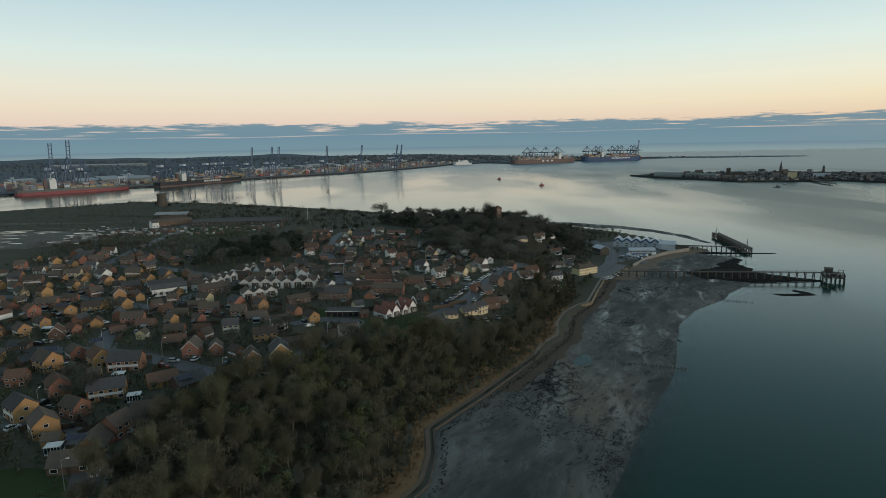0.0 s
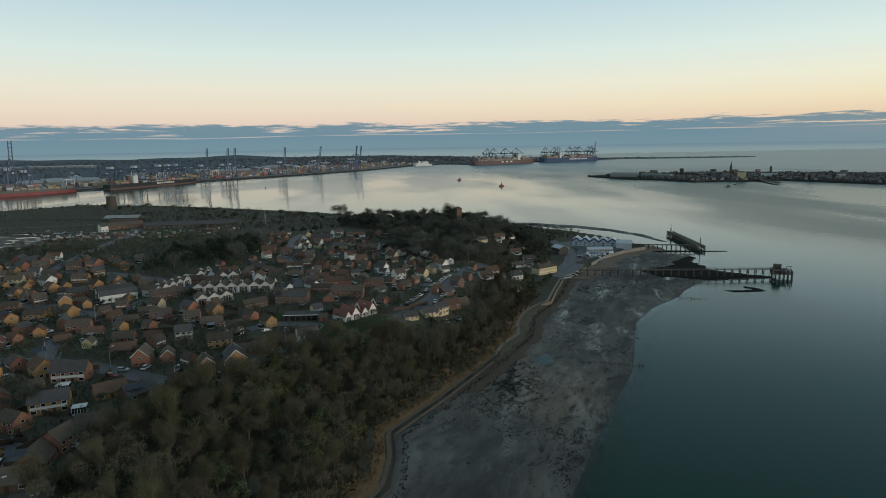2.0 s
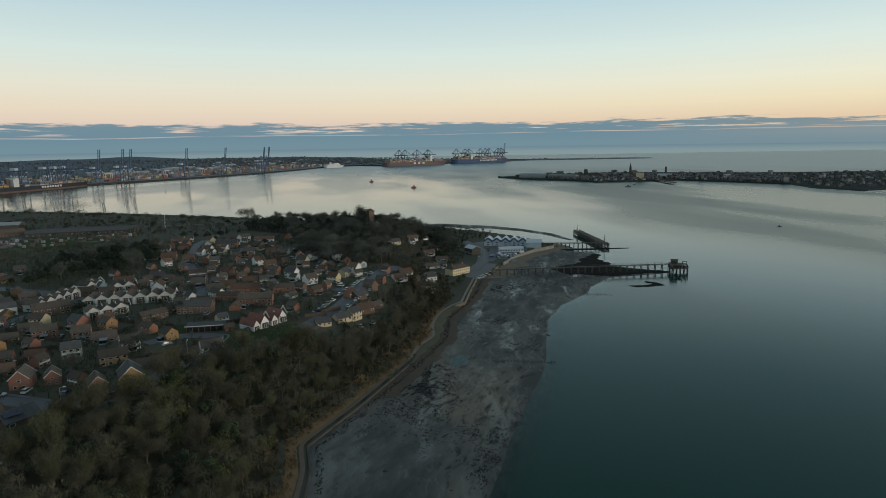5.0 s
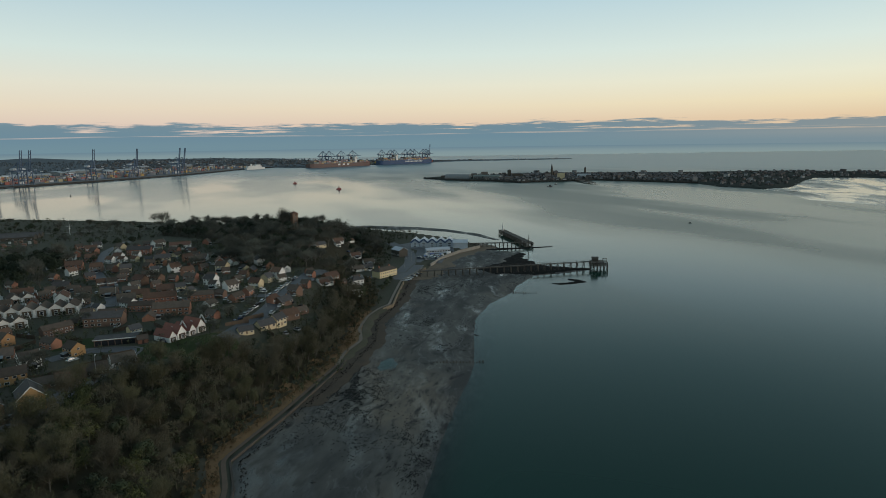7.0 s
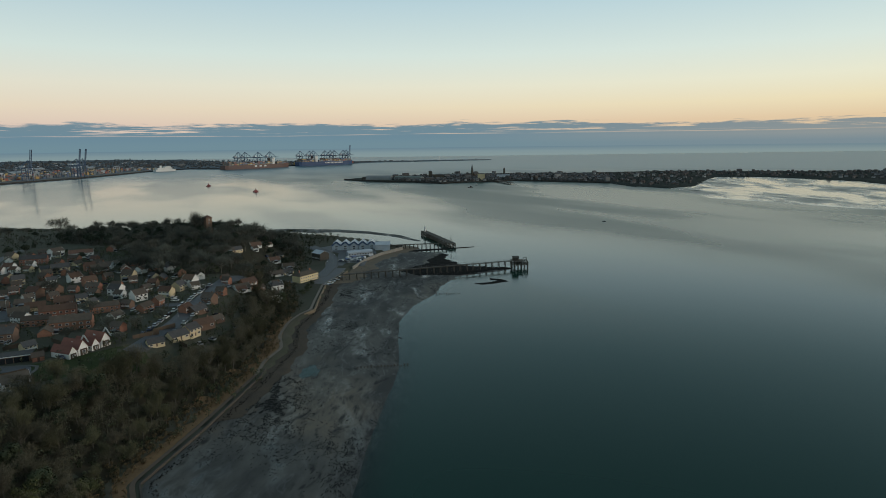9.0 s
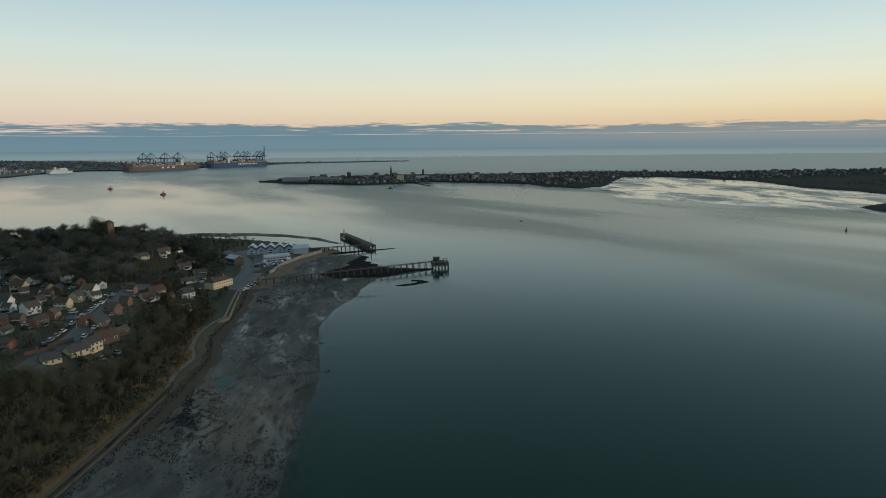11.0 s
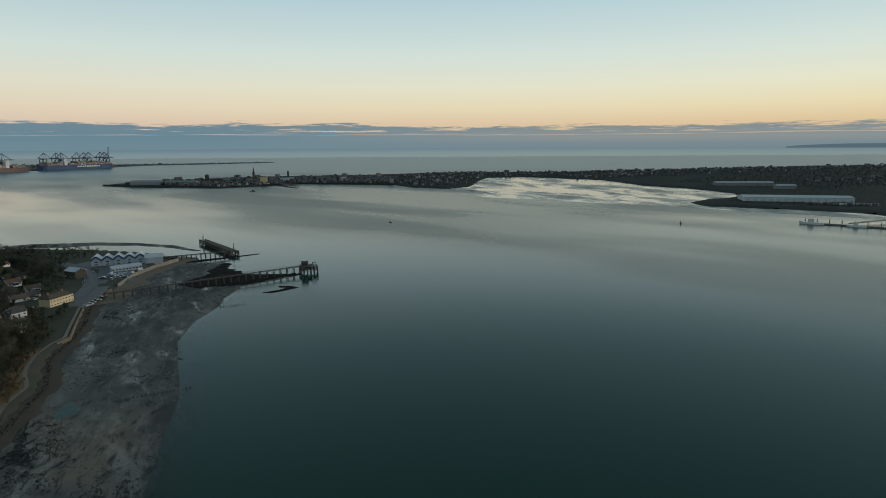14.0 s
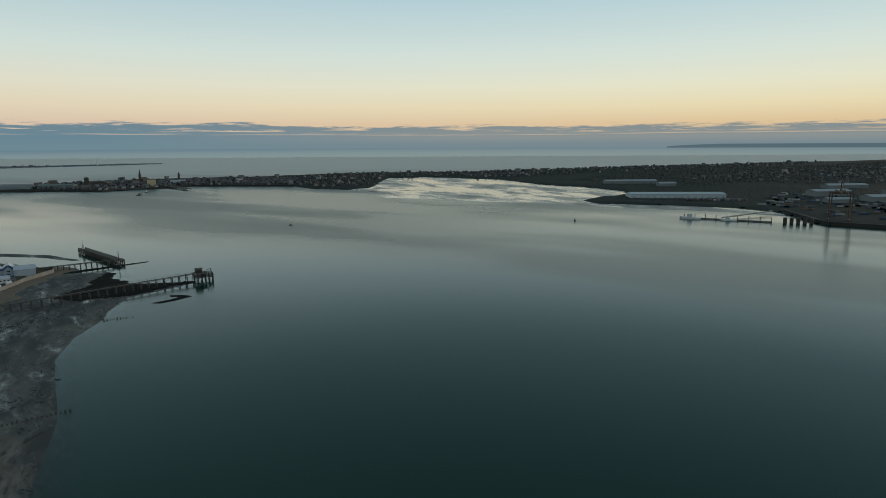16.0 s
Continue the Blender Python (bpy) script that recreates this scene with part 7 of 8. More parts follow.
# tracks and wet strips across the old training ground
for pts, w, m, name, label in (([(-560, 700), (-430, 690), (-330, 660), (-250, 640)], 9, CHURNED, "track", "muddy track across the old training ground"), ([(-600, 780), (-470, 760), (-380, 770)], 14, CHURNED, "track", "broad strip of trampled mud"), ([(-520, 860), (-420, 840), (-330, 800), (-250, 760)], 10, GRASS, "lawn", "strip of rough winter grass"), ([(-640, 620), (-540, 600), (-470, 600)], 18, CHURNED, "track", "churned muddy ground by the fields"), ([(-300, 660), (-282, 640), (-262, 612), (-256, 560)], 7, PAVING, "track", "pale concrete track to the workshops"), ([(-300, 770), (-200, 760), (-120, 740)], 12, CHURNED, "track", "muddy strip behind the workshops")):
    strip(name, pts, w, m, label, name, 0.3)

# scrub behind the boatyard, and single trees standing up along the ridge
yard_scrub = scatter([(122, 560), (140, 530), (134, 560), (150, 590), (172, 600), (190, 640), (150, 690), (120, 680), (118, 600)], 4.5, rng, 1200)
wood_stuff("yard_scrub", [(x, y, at(x, y)) for x, y in yard_scrub if at(x, y) > 0.8], "dark scrub on the bank behind the boatyard", False, SHRUB, 2.5, 6.0, 81, 90)
for x, y, k, kind in ((-330, 900, 0.9, "bare"), (-270, 850, 0.9, "bare"), (-214, 790, 1.1, "green"), (-180, 765, 0.9, "bare"), (-142, 716, 0.9, "bare"), (-126, 712, 0.8, "bare"), (-72, 706, 1.25, "bare"), (-62, 704, 1.2, "bare"), (-40, 712, 0.9, "bare"), (-20, 700, 0.7, "green"), (22, 690, 0.9, "bare"), (34, 676, 0.8, "bare"), (52, 650, 0.9, "green"), (62, 640, 0.8, "green"),
                      (44, 588, 1.2, "bare"), (47, 594, 1.15, "bare"), (63, 590, 1.1, "bare"), (70, 596, 0.9, "green"), (98, 606, 1.15, "bare"), (104, 610, 1.1, "bare"), (117, 600, 1.05, "green"), (120, 606, 1.0, "green"), (-240, 810, 0.7, "green"), (-390, 960, 0.8, "bare"), (-300, 880, 0.7, "bare"), (-120, 740, 0.7, "bare"), (-96, 728, 0.8, "green")):
    hill_tree(kind, x, y, k * 1.22, "trees on the ridge")

for x in range(-312, -232, 9):
    hill_tree("bare", x + rng.uniform(-2, 2), 486 + rng.uniform(-2, 2), rng.uniform(0.6, 0.85), "line of trees by the building ground")
for _ in range(26):
    t = rng.random()
    park(-400 + 100 * t + rng.uniform(-12, 12), 690 - 85 * t + rng.uniform(-22, 22), rng.choice([20, 110]) + rng.uniform(-8, 8))
# old hedgerows across the training ground
rows = []
for (ax, ay), (bx, by) in (((-620, 730), (-340, 715)), ((-560, 830), (-400, 800)), ((-640, 900), (-300, 870)), ((-240, 730), (-90, 700)), ((-420, 660), (-330, 655)), ((-290, 640), (-170, 600)), ((-600, 960), (-420, 930)), ((-160, 640), (-60, 620))):
    n = int(math.hypot(bx - ax, by - ay) / 5)
    rows += [(ax + (bx - ax) * i / n + rng.gauss(0, 2), ay + (by - ay) * i / n + rng.gauss(0, 3)) for i in range(n) if rng.random() < 0.8]
wood_stuff("old_hedgerows", [(x, y, at(x, y)) for x, y in rows], "ragged leafless hedgerows across the old training ground", True, FARTWIG, 3.5, 8.5, 91, 240)
# ---- far shores: materials ----
# crane blue lightened: the haze over the port is put into the colour
CRANEBLUE = mat("hazed_crane_blue", (0.10, 0.14, 0.21), (0.08, 0.115, 0.17), 0.6, scale=0.05, fine=0.5, bump=0)
CRANEPALE = mat("crane_house_paint", (0.55, 0.57, 0.6), (0.45, 0.47, 0.5), 0.6, bump=0)
HULLS = {"red": mat("hull_oxide_red", (0.24, 0.055, 0.06), (0.17, 0.045, 0.05), 0.6, scale=0.05, fine=0.6, bump=0), "black": mat("hull_black", (0.022, 0.025, 0.03), (0.03, 0.03, 0.034), 0.6, scale=0.05, fine=0.6, bump=0),
         "blue": mat("hull_blue", (0.03, 0.07, 0.16), (0.025, 0.055, 0.12), 0.6, scale=0.05, fine=0.6, bump=0), "orange": mat("hull_rust_orange", (0.135, 0.082, 0.072), (0.10, 0.065, 0.058), 0.6, scale=0.05, fine=0.6, bump=0),
         "grey": mat("hull_grey_green", (0.10, 0.115, 0.11), (0.08, 0.09, 0.088), 0.6, scale=0.05, fine=0.6, bump=0), "white": mat("ship_white", (0.6, 0.6, 0.58), (0.5, 0.5, 0.48), 0.5, bump=0)}
# container colours partly muted to grey-blue, distance haze painted into the palette
BOXES = palette("container_colours", [(0.32, 0.105, 0.08), (0.11, 0.15, 0.22), (0.42, 0.27, 0.10), (0.17, 0.19, 0.20), (0.32, 0.27, 0.17), (0.20, 0.115, 0.11), (0.13, 0.17, 0.18), (0.40, 0.41, 0.42), (0.19, 0.15, 0.13), (0.13, 0.145, 0.165), (0.15, 0.155, 0.165)])
TOWNWALL = palette("town_walls", [(0.075, 0.072, 0.07), (0.30, 0.31, 0.31), (0.08, 0.074, 0.072), (0.11, 0.102, 0.096), (0.07, 0.068, 0.068), (0.18, 0.18, 0.178), (0.085, 0.080, 0.076), (0.12, 0.10, 0.092)], 0.85)
TOWNROOF = palette("town_roofs", [(0.070, 0.066, 0.064), (0.066, 0.070, 0.076), (0.088, 0.070, 0.062), (0.08, 0.08, 0.08), (0.12, 0.126, 0.132)], 0.8)
DARKTREE = mat("far_trees", (0.034, 0.042, 0.040), (0.046, 0.049, 0.044), 0.95, spec=0.05, scale=0.02, fine=0.3, island=0.25, bump=0)
# pale blue-grey leaves: the haze in front of the port woods is painted in
HAZETREE = mat("haze_tinted_trees", (0.072, 0.086, 0.096), (0.090, 0.099, 0.104), 0.95, spec=0.05, scale=0.02, fine=0.3, island=0.2, bump=0)
TERRA = mat("orange_crane_paint", (0.125, 0.075, 0.05), (0.09, 0.058, 0.042), 0.6, bump=0)


def make_crane(raised, paint, label):
    """A ship-to-shore gantry crane: rails along x, boom out over +y."""
    c = thing("gantry_crane", label, "crane", group="quay cranes")
    for x in (-9, 9):
        for y in (-13, 13):
            part("leg", Mesh().bar((x, y, 0), (x * 0.9, y, 44), 1.9), paint, c)
        part("sill_beam", Mesh().bar((x, -13, 15), (x, 13, 15), 1.6), paint, c)
        part("brace", Mesh().bar((x, -13, 16), (x * 0.9, 13, 40), 1.1), paint, c)
    for y in (-13, 13):
        part("portal_beam", Mesh().bar((-9, y, 42), (9, y, 42), 2.0), paint, c)
    for x in (-3, 3):
        part("girder", Mesh().bar((x, -34, 44.5), (x, 15, 44.5), 1.5, 2.6), paint, c)
        if raised:
            part("boom", Mesh().bar((x, 15, 45), (x, 25, 106), 1.5, 2.4), paint, c)
        else:
            part("boom", Mesh().bar((x, 15, 44.5), (x, 68, 44.5), 1.5, 2.4), paint, c)
        part("apex_frame", Mesh().bar((x * 2.4, 13, 44), (x * 0.4, 8, 70), 1.6), paint, c)
        part("back_stay", Mesh().bar((x * 0.4, 8, 70), (x, -30, 46), 0.9), paint, c)
        if not raised:
            part("fore_stay", Mesh().bar((x * 0.4, 8, 70), (x, 52, 46), 0.9), paint, c)
    for k in range(7 if raised else 0):
        t = (k + 0.5) / 7
        part("boom_tie", Mesh().bar((-3, 15 + 10 * t, 45 + 61 * t), (3, 15 + 10 * t, 45 + 61 * t), 1.2), paint, c)
    part("machinery_house", Mesh().box(-5, 5, -26, -10, 46, 52), CRANEPALE, c, "pale machinery house")
    part("cab", Mesh().box(-1.5, 1.5, 18, 22, 40, 43), CRANEPALE, c)
    return c


BOOM_UP = make_crane(True, CRANEBLUE, "dark blue quay crane with its boom raised")
BOOM_DOWN = make_crane(False, CRANEBLUE, "dark blue quay crane with its boom lowered over a ship")
FRESH.update({id(BOOM_UP): True, id(BOOM_DOWN): True})
for x, y, a in ((-932, 1456, 225), (-906, 1482, 225), (-596, 1896, 231), (-550, 1952, 231), (-534, 1972, 231), (-404, 2110, 226), (-304, 2236, 234), (-189, 2396, 242), (-174, 2428, 242), (1020, 3214, 198)):
    k = 1.06 if x < -800 else 0.84
    place(BOOM_UP, pose(x, y, 3.8, 0, 0, a) @ Matrix.Diagonal((k, k, k, 1)), FRESH)
for x, y, a in ((-885, 1505, 225), (-742, 1641, 243), (-709, 1706, 243), (-673, 1778, 243), (-659, 1806, 243), (-646, 1830, 243), (412, 2966, 207), (445, 2982, 207), (508, 3013, 207), (569, 3044, 207), (735, 3118, 198), (786, 3134, 198), (808, 3141, 198), (875, 3163, 198), (907, 3173, 198), (929, 3180, 198), (985, 3199, 198), (1004, 3205, 198)):
    place(BOOM_DOWN, pose(x, y, 3.8, 0, 0, a), FRESH)


def container_ship(label, stern, bow, beam, high, hull, boot, house_at, tiers, seed):
    """Local x runs from stern to bow."""
    rng = random.Random(seed)
    dx, dy = bow[0] - stern[0], bow[1] - stern[1]
    L = math.hypot(dx, dy)
    s = thing("container_ship", label, "ship", pose(stern[0], stern[1], 0, 0, 0, math.degrees(math.atan2(dy, dx))), "ships in port")
    b = beam / 2

    def loft(z0, z1, rake):
        st = [(0, 0.8), (0.04, 0.97), (0.12, 1), (0.8, 1), (0.9, 0.72), (0.96, 0.38), (1, 0.02)]
        vs = [(L * t + (rake * t ** 6 if z > z0 else 0), sgn * b * w, z) for z in (z0, z1) for sgn in (-1, 1) for t, w in st]
        n = len(st)
        fs = []
        for i in range(n - 1):
            fs += [(i, i + 1, 2 * n + i + 1, 2 * n + i), (n + i + 1, n + i, 3 * n + i, 3 * n + i + 1), (2 * n + i, 2 * n + i + 1, 3 * n + i + 1, 3 * n + i)]
        fs += [(0, 2 * n, 3 * n, n), (n - 1, 2 * n - 1, 4 * n - 1, 3 * n - 1)]
        return Mesh().add(vs, fs)

    part("boot_topping", loft(-1.0, high * (0.55 if boot == "red" else 0.3), 1), HULLS[boot], s)
    part("hull", loft(high * (0.55 if boot == "red" else 0.3), high, 5), HULLS[hull], s)
    part("forecastle", Mesh().box(L * 0.93, L * 0.985, -b * 0.35, b * 0.35, high, high + 3), HULLS[hull], s)
    hx = L * house_at
    part("superstructure", Mesh().box(hx - 7, hx + 7, -b * 0.85, b * 0.85, high, high + tiers * 2.6 + 8).box(hx - 3, hx + 4, -b, b, high + tiers * 2.6 + 8, high + tiers * 2.6 + 11), HULLS["white"], s, "white deckhouse and bridge")
    part("funnel", Mesh().box(hx - 16, hx - 10, -4, 4, high, high + tiers * 2.6 + 9), HULLS["orange"], s)
    part("mast", Mesh().bar((hx, 0, high + tiers * 2.6 + 11), (hx, 0, high + tiers * 2.6 + 19), 0.8), HULLS["white"], s)
    cargo = Mesh()
    x = L * 0.05
    while x < L * 0.9:
        if abs(x + 6 - hx) > 16:
            n = int(beam / 2.5)
            full = rng.choice([0.9, 1.0, 0.75, 0.5]) * (1 if x < L * 0.75 else 0.7)
            for j in range(n):
                k = max(0, int(tiers * full * rng.uniform(0.75, 1.0)))
                for t in range(k):
                    cargo.box(x, x + 12.2, -b + 0.4 + j * 2.5, -b + 2.8 + j * 2.5, high + 2.6 * t, high + 2.6 * t + 2.5)
        x += 13.6
    tagged(part("cargo", cargo, BOXES, s), "stacked shipping containers", kind="stuff")
    return s


container_ship("grey-green container ship with red boot topping", (-955, 1362), (-793, 1540), 32, 12, "grey", "red", 0.30, 5, 1)
container_ship("black container ship with a rust boot topping", (-738, 1578), (-606, 1838), 32, 13, "black", "orange", 0.26, 4, 2)
container_ship("rust-orange container ship under quay cranes", (328, 2826), (648, 2988), 46, 18, "orange", "orange", 0.72, 7, 3)
container_ship("large blue container ship under quay cranes", (704, 3046), (1022, 3158), 50, 20, "blue", "blue", 0.3, 7, 4)
letters = thing("hull_lettering", "pale block letters painted along the blue hull", "lettering", pose(704, 3046, 0, 0, 0, math.degrees(math.atan2(112, 318))))
for i in range(13):
    part("letter", Mesh().box(150 + 8.5 * i, 156 + 8.5 * i, -25.5, -25.1, 10, 16), HULLS["white"], letters)
band = thing("hull_lettering", "pale block letters painted on the black hull", "lettering", pose(-738, 1578, 0, 0, 0, math.degrees(math.atan2(260, 132))))
for i in range(8):
    part("letter", Mesh().box(140 + 7.5 * i, 145 + 7.5 * i, -16.6, -16.1, 6.5, 11.0), HULLS["white"], band)
band2 = thing("hull_lettering", "three pale block letters painted on the rust hull", "lettering", pose(328, 2826, 0, 0, 0, math.degrees(math.atan2(162, 320))))
for i in range(3):
    part("letter", Mesh().box(150 + 26 * i, 162 + 26 * i, -23.6, -23.1, 8, 15), HULLS["white"], band2)
ferry = thing("ferry", "white passenger ferry lying at the quay", "ship", pose(58, 2800, 0, 0, 0, 38))
part("hull", Mesh().add([(0, -9, -1), (90, -9, -1), (104, 0, -1), (90, 9, -1), (0, 9, -1), (0, -9, 9), (90, -9, 9), (108, 0, 9), (90, 9, 9), (0, 9, 9)], [(0, 1, 6, 5), (1, 2, 7, 6), (2, 3, 8, 7), (3, 4, 9, 8), (4, 0, 5, 9), (5, 6, 7, 8, 9)]), HULLS["white"], ferry)
part("upperworks", Mesh().box(8, 80, -8, 8, 9, 16).box(48, 76, -7, 7, 16, 21), HULLS["white"], ferry)
part("funnel", Mesh().box(26, 34, -3, 3, 16, 25), HULLS["white"], ferry)


# ---- port ground ----
def along(poly, lo, hi, step, offset):
    """Places beside a stretch of an outline, offset to its inner side."""
    out = []
    for (ax, ay), (bx, by) in list(zip(poly, poly[1:]))[lo:hi]:
        L = math.hypot(bx - ax, by - ay)
        ux, uy = (bx - ax) / L, (by - ay) / L
        for i in range(int(L / step)):
            out.append((ax + ux * i * step - uy * offset, ay + uy * i * step + ux * offset, math.degrees(math.atan2(uy, ux))))
    return out


rng = random.Random(41)
strip("quay_apron", [(x, y) for x, y, a in along(PORT, 1, 11, 60, 34)], 62, QUAY, "grey concrete quay apron under the cranes", "quay", 0.3, 30, zfun=port)
strip("quay_south", [(350, 2950), (650, 3100), (1040, 3230)], 60, QUAY, "grey concrete quay apron at the far berth", "quay", 0.3, 30, zfun=port)
edge = Mesh()
for (ax, ay), (bx, by) in list(zip(PORT, PORT[1:]))[1:16]:
    edge.bar((ax, ay, 1.6), (bx, by, 1.6), 3.0, 6.0)
tagged(part("quay_wall", edge, mat("quay_face", (0.05, 0.046, 0.042), (0.03, 0.03, 0.03), 0.9, scale=0.05, fine=0.5)), "dark piled face of the container quay", "wall", kind="structure")
stackmesh = Mesh()
for row in range(17):
    for x, y, a in along(PORT, 1, 11, 14, 78 + row * 18):
        if rng.random() < 0.60 and inside_distance(np.array([x]), np.array([y]), PORT)[0] > 40:
            h, c, s2 = rng.choice([1, 2, 3, 3, 4]), math.cos(radians(a)), math.sin(radians(a))
            w = rng.choice([2.4, 2.4, 5])
            p = [(x + c * u - s2 * v, y + s2 * u + c * v) for u, v in ((0, 0), (12, 0), (12, w), (0, w))]
            z0 = 4.0
            stackmesh.add([(*q, z0) for q in p] + [(*q, z0 + 2.6 * h) for q in p], [(4, 5, 6, 7), (0, 1, 5, 4), (1, 2, 6, 5), (2, 3, 7, 6), (3, 0, 4, 7)])
for _ in range(320):
    t = rng.random()
    x, y = 380 + 650 * t + rng.uniform(-40, 40), 3040 + 190 * t + rng.uniform(0, 130)
    h = rng.choice([1, 2, 3, 4])
    stackmesh.box(x, x + 12, y, y + rng.choice([2.4, 5, 7]), 4, 4 + 2.6 * h)
tagged(part("container_stacks", stackmesh, BOXES), "yard of stacked coloured shipping containers", "containers", kind="stuff")
lampposts = Mesh()
lampheads = Mesh()
for x, y, a in along(PORT, 1, 11, 90, 120) + along(PORT, 1, 11, 120, 300):
    lampposts.bar((x, y, 3), (x, y, 34), 0.9)
    lampheads.box(x - 3, x + 3, y - 3, y + 3, 34, 36)
tagged(part("yard_lights", lampposts, CRANEBLUE), "tall lighting masts over the container yard", "lamp posts", kind="stuff")
tagged(part("yard_light_heads", lampheads, CRANEPALE), "pale heads of the yard lighting masts", "lamp posts", kind="stuff")
# straddle carriers and stacking cranes behind the quay
for x, y, a in along(PORT, 2, 11, 150, 150):
    g = thing("stacking_crane", "pale blue rubber-tyred stacking crane in the yard", "crane", pose(x, y, 4, 0, 0, a), "stacking cranes")
    for u in (-11, 11):
        for v in (-5, 5):
            part("leg", Mesh().bar((u, v, 0), (u, v, 20), 1.2), CRANEPALE, g)
    part("girder", Mesh().bar((-12, 0, 20.5), (12, 0, 20.5), 3.0, 2.0), CRANEPALE, g)
SHEDROOF = mat("far_shed_sheet", (0.30, 0.32, 0.33), (0.24, 0.26, 0.27), 0.6, scale=0.02, fine=0.2, bump=0)
SHEDWALL = mat("far_shed_wall", (0.22, 0.23, 0.23), (0.17, 0.18, 0.18), 0.7, scale=0.02, fine=0.2, bump=0)


def warehouse(x, y, turn, L, W, ze, zr, z, label, wm=None, rm=None):
    s = thing("warehouse", label, "warehouse", pose(x, y, z, 0, 0, turn), "port sheds")
    part("wall", Mesh().house(-L / 2, L / 2, -W / 2, W / 2, -1.5, ze, zr - 0.1), wm or SHEDWALL, s)
    part("roof", Mesh().gable(-L / 2, L / 2, -W / 2, W / 2, ze, zr, 0.6, 0.4), rm or SHEDROOF, s)
    return s


warehouse(-930, 1790, 40, 130, 60, 12, 18, 4, "large pale grey warehouse behind the container yard")
warehouse(-1010, 1740, 40, 60, 40, 10, 15, 4, "grey warehouse behind the container yard")
warehouse(-800, 1880, 45, 60, 40, 10, 14, 4, "smaller grey warehouse behind the container yard")
warehouse(-1700, 3050, 10, 420, 80, 16, 20, 8, "very long pale warehouse on the far fields")
for i in range(26):
    x, y, a = rng.choice(along(PORT, 4, 11, 40, 420))
    warehouse(x + rng.uniform(-150, 60), y + rng.uniform(-60, 200), a + rng.uniform(-8, 8), rng.uniform(30, 90), rng.uniform(20, 45), 9, 13, 4.5, "grey sheet-metal shed in the port")


# ---- houses far off ----
def town(name, spots, label, seed, zfun, smin=7, smax=14):
    rng = random.Random(seed)
    walls, roofs = Mesh(), Mesh()
    for x, y in spots:
        z = float(zfun(np.array([x]), np.array([y]))[0])
        L, W, a = rng.uniform(smin, smax), rng.uniform(smin * 0.75, smin * 1.05), rng.uniform(-0.4, 0.4) + rng.choice([0, 1.57])
        ze, c, s = rng.uniform(2.6, 4.8), math.cos(a), math.sin(a)
        if rng.random() < 0.025:
            L, W, ze = L * 2.2, W * 1.5, rng.uniform(7, 11)
        zr = ze + 1.7
        for me, shape in ((walls, Mesh().house(-L / 2, L / 2, -W / 2, W / 2, -2, ze, zr - 0.1)), (roofs, Mesh().gable(-L / 2, L / 2, -W / 2, W / 2, ze, zr, 0.4, 0.3))):
            me.add([(x + c * p[0] - s * p[1], y + s * p[0] + c * p[1], z + p[2]) for p in shape.v], shape.f)
    tagged(part(name, walls, TOWNWALL), label, "houses", kind="stuff")
    tagged(part(name + "_roofs", roofs, TOWNROOF), "tiled and slate roofs of the same houses", "roofs", kind="stuff")


def clumps(name, spots, label, seed, zfun, hmin, hmax, blades=26, leaves=None):
    """Far trees: loose tufts of broad facets."""
    rng = random.Random(seed)
    xs, ys = np.array([p[0] for p in spots], float), np.array([p[1] for p in spots], float)
    zs = zfun(xs, ys)
    me = Mesh()
    for x, y, z in zip(xs.tolist(), ys.tolist(), zs.tolist()):
        h = rng.uniform(hmin, hmax)
        r = h * rng.uniform(0.45, 0.8)
        for _ in range(blades):
            a, t, q = rng.uniform(0, 6.28), rng.uniform(0.1, 1.0), rng.uniform(0.2, 1.0)
            k = r * math.sqrt(max(0.05, 1 - (2 * t - 1) ** 2)) * q
            ox, oy, oz = x + math.cos(a) * k, y + math.sin(a) * k, z + h * t * 0.95
            w, v = h * rng.uniform(0.10, 0.22), rng.uniform(0, 6.28)
            cx, cy = math.cos(v) * w, math.sin(v) * w
            me.v += [(ox - cx, oy - cy, oz - w * 0.4), (ox + cx, oy + cy, oz - w * rng.uniform(0.2, 0.6)), (ox + cy * 0.3, oy - cx * 0.3, oz + w * 0.8)]
            n = len(me.v)
            me.f.append((n - 3, n - 2, n - 1))
            me.m.append(0)
    return tagged(part(name, me, leaves or DARKTREE), label, "trees", kind="stuff")


old_town = scatter([(640, 1520), (700, 1420), (850, 1400), (920, 1400), (985, 1280), (1040, 1180), (1100, 1250), (1200, 1330), (1150, 1560), (900, 1680), (700, 1720), (620, 1640)], 10, rng, 7000)
town("old_town", old_town, "close-packed brick and rendered houses of the old harbour town", 51, harwich, 5, 9)
belt = scatter([(1010, 1060), (1040, 985), (1120, 1000), (1300, 1125), (1428, 1205), (1545, 1140), (1570, 880), (1900, 700), (2400, 350), (3200, 150), (3300, 250), (2700, 600), (2200, 900), (1850, 1170), (1560, 1450), (1150, 1560), (1100, 1300)], 12, rng, 26000)
town("suburb", belt[::3], "suburban houses spread over the low far ridge", 52, harwich, 5, 8.5)
clumps("suburb_trees", [(x + rng.uniform(-14, 14), y + rng.uniform(-14, 14)) for x, y in belt], "dark winter trees among the far houses", 53, harwich, 2.0, 5.0, 20)
clumps("old_town_trees", [(x + rng.uniform(-9, 9), y + rng.uniform(-9, 9)) for x, y in old_town[::4]], "dark trees among the old town's houses", 54, harwich, 4, 8)
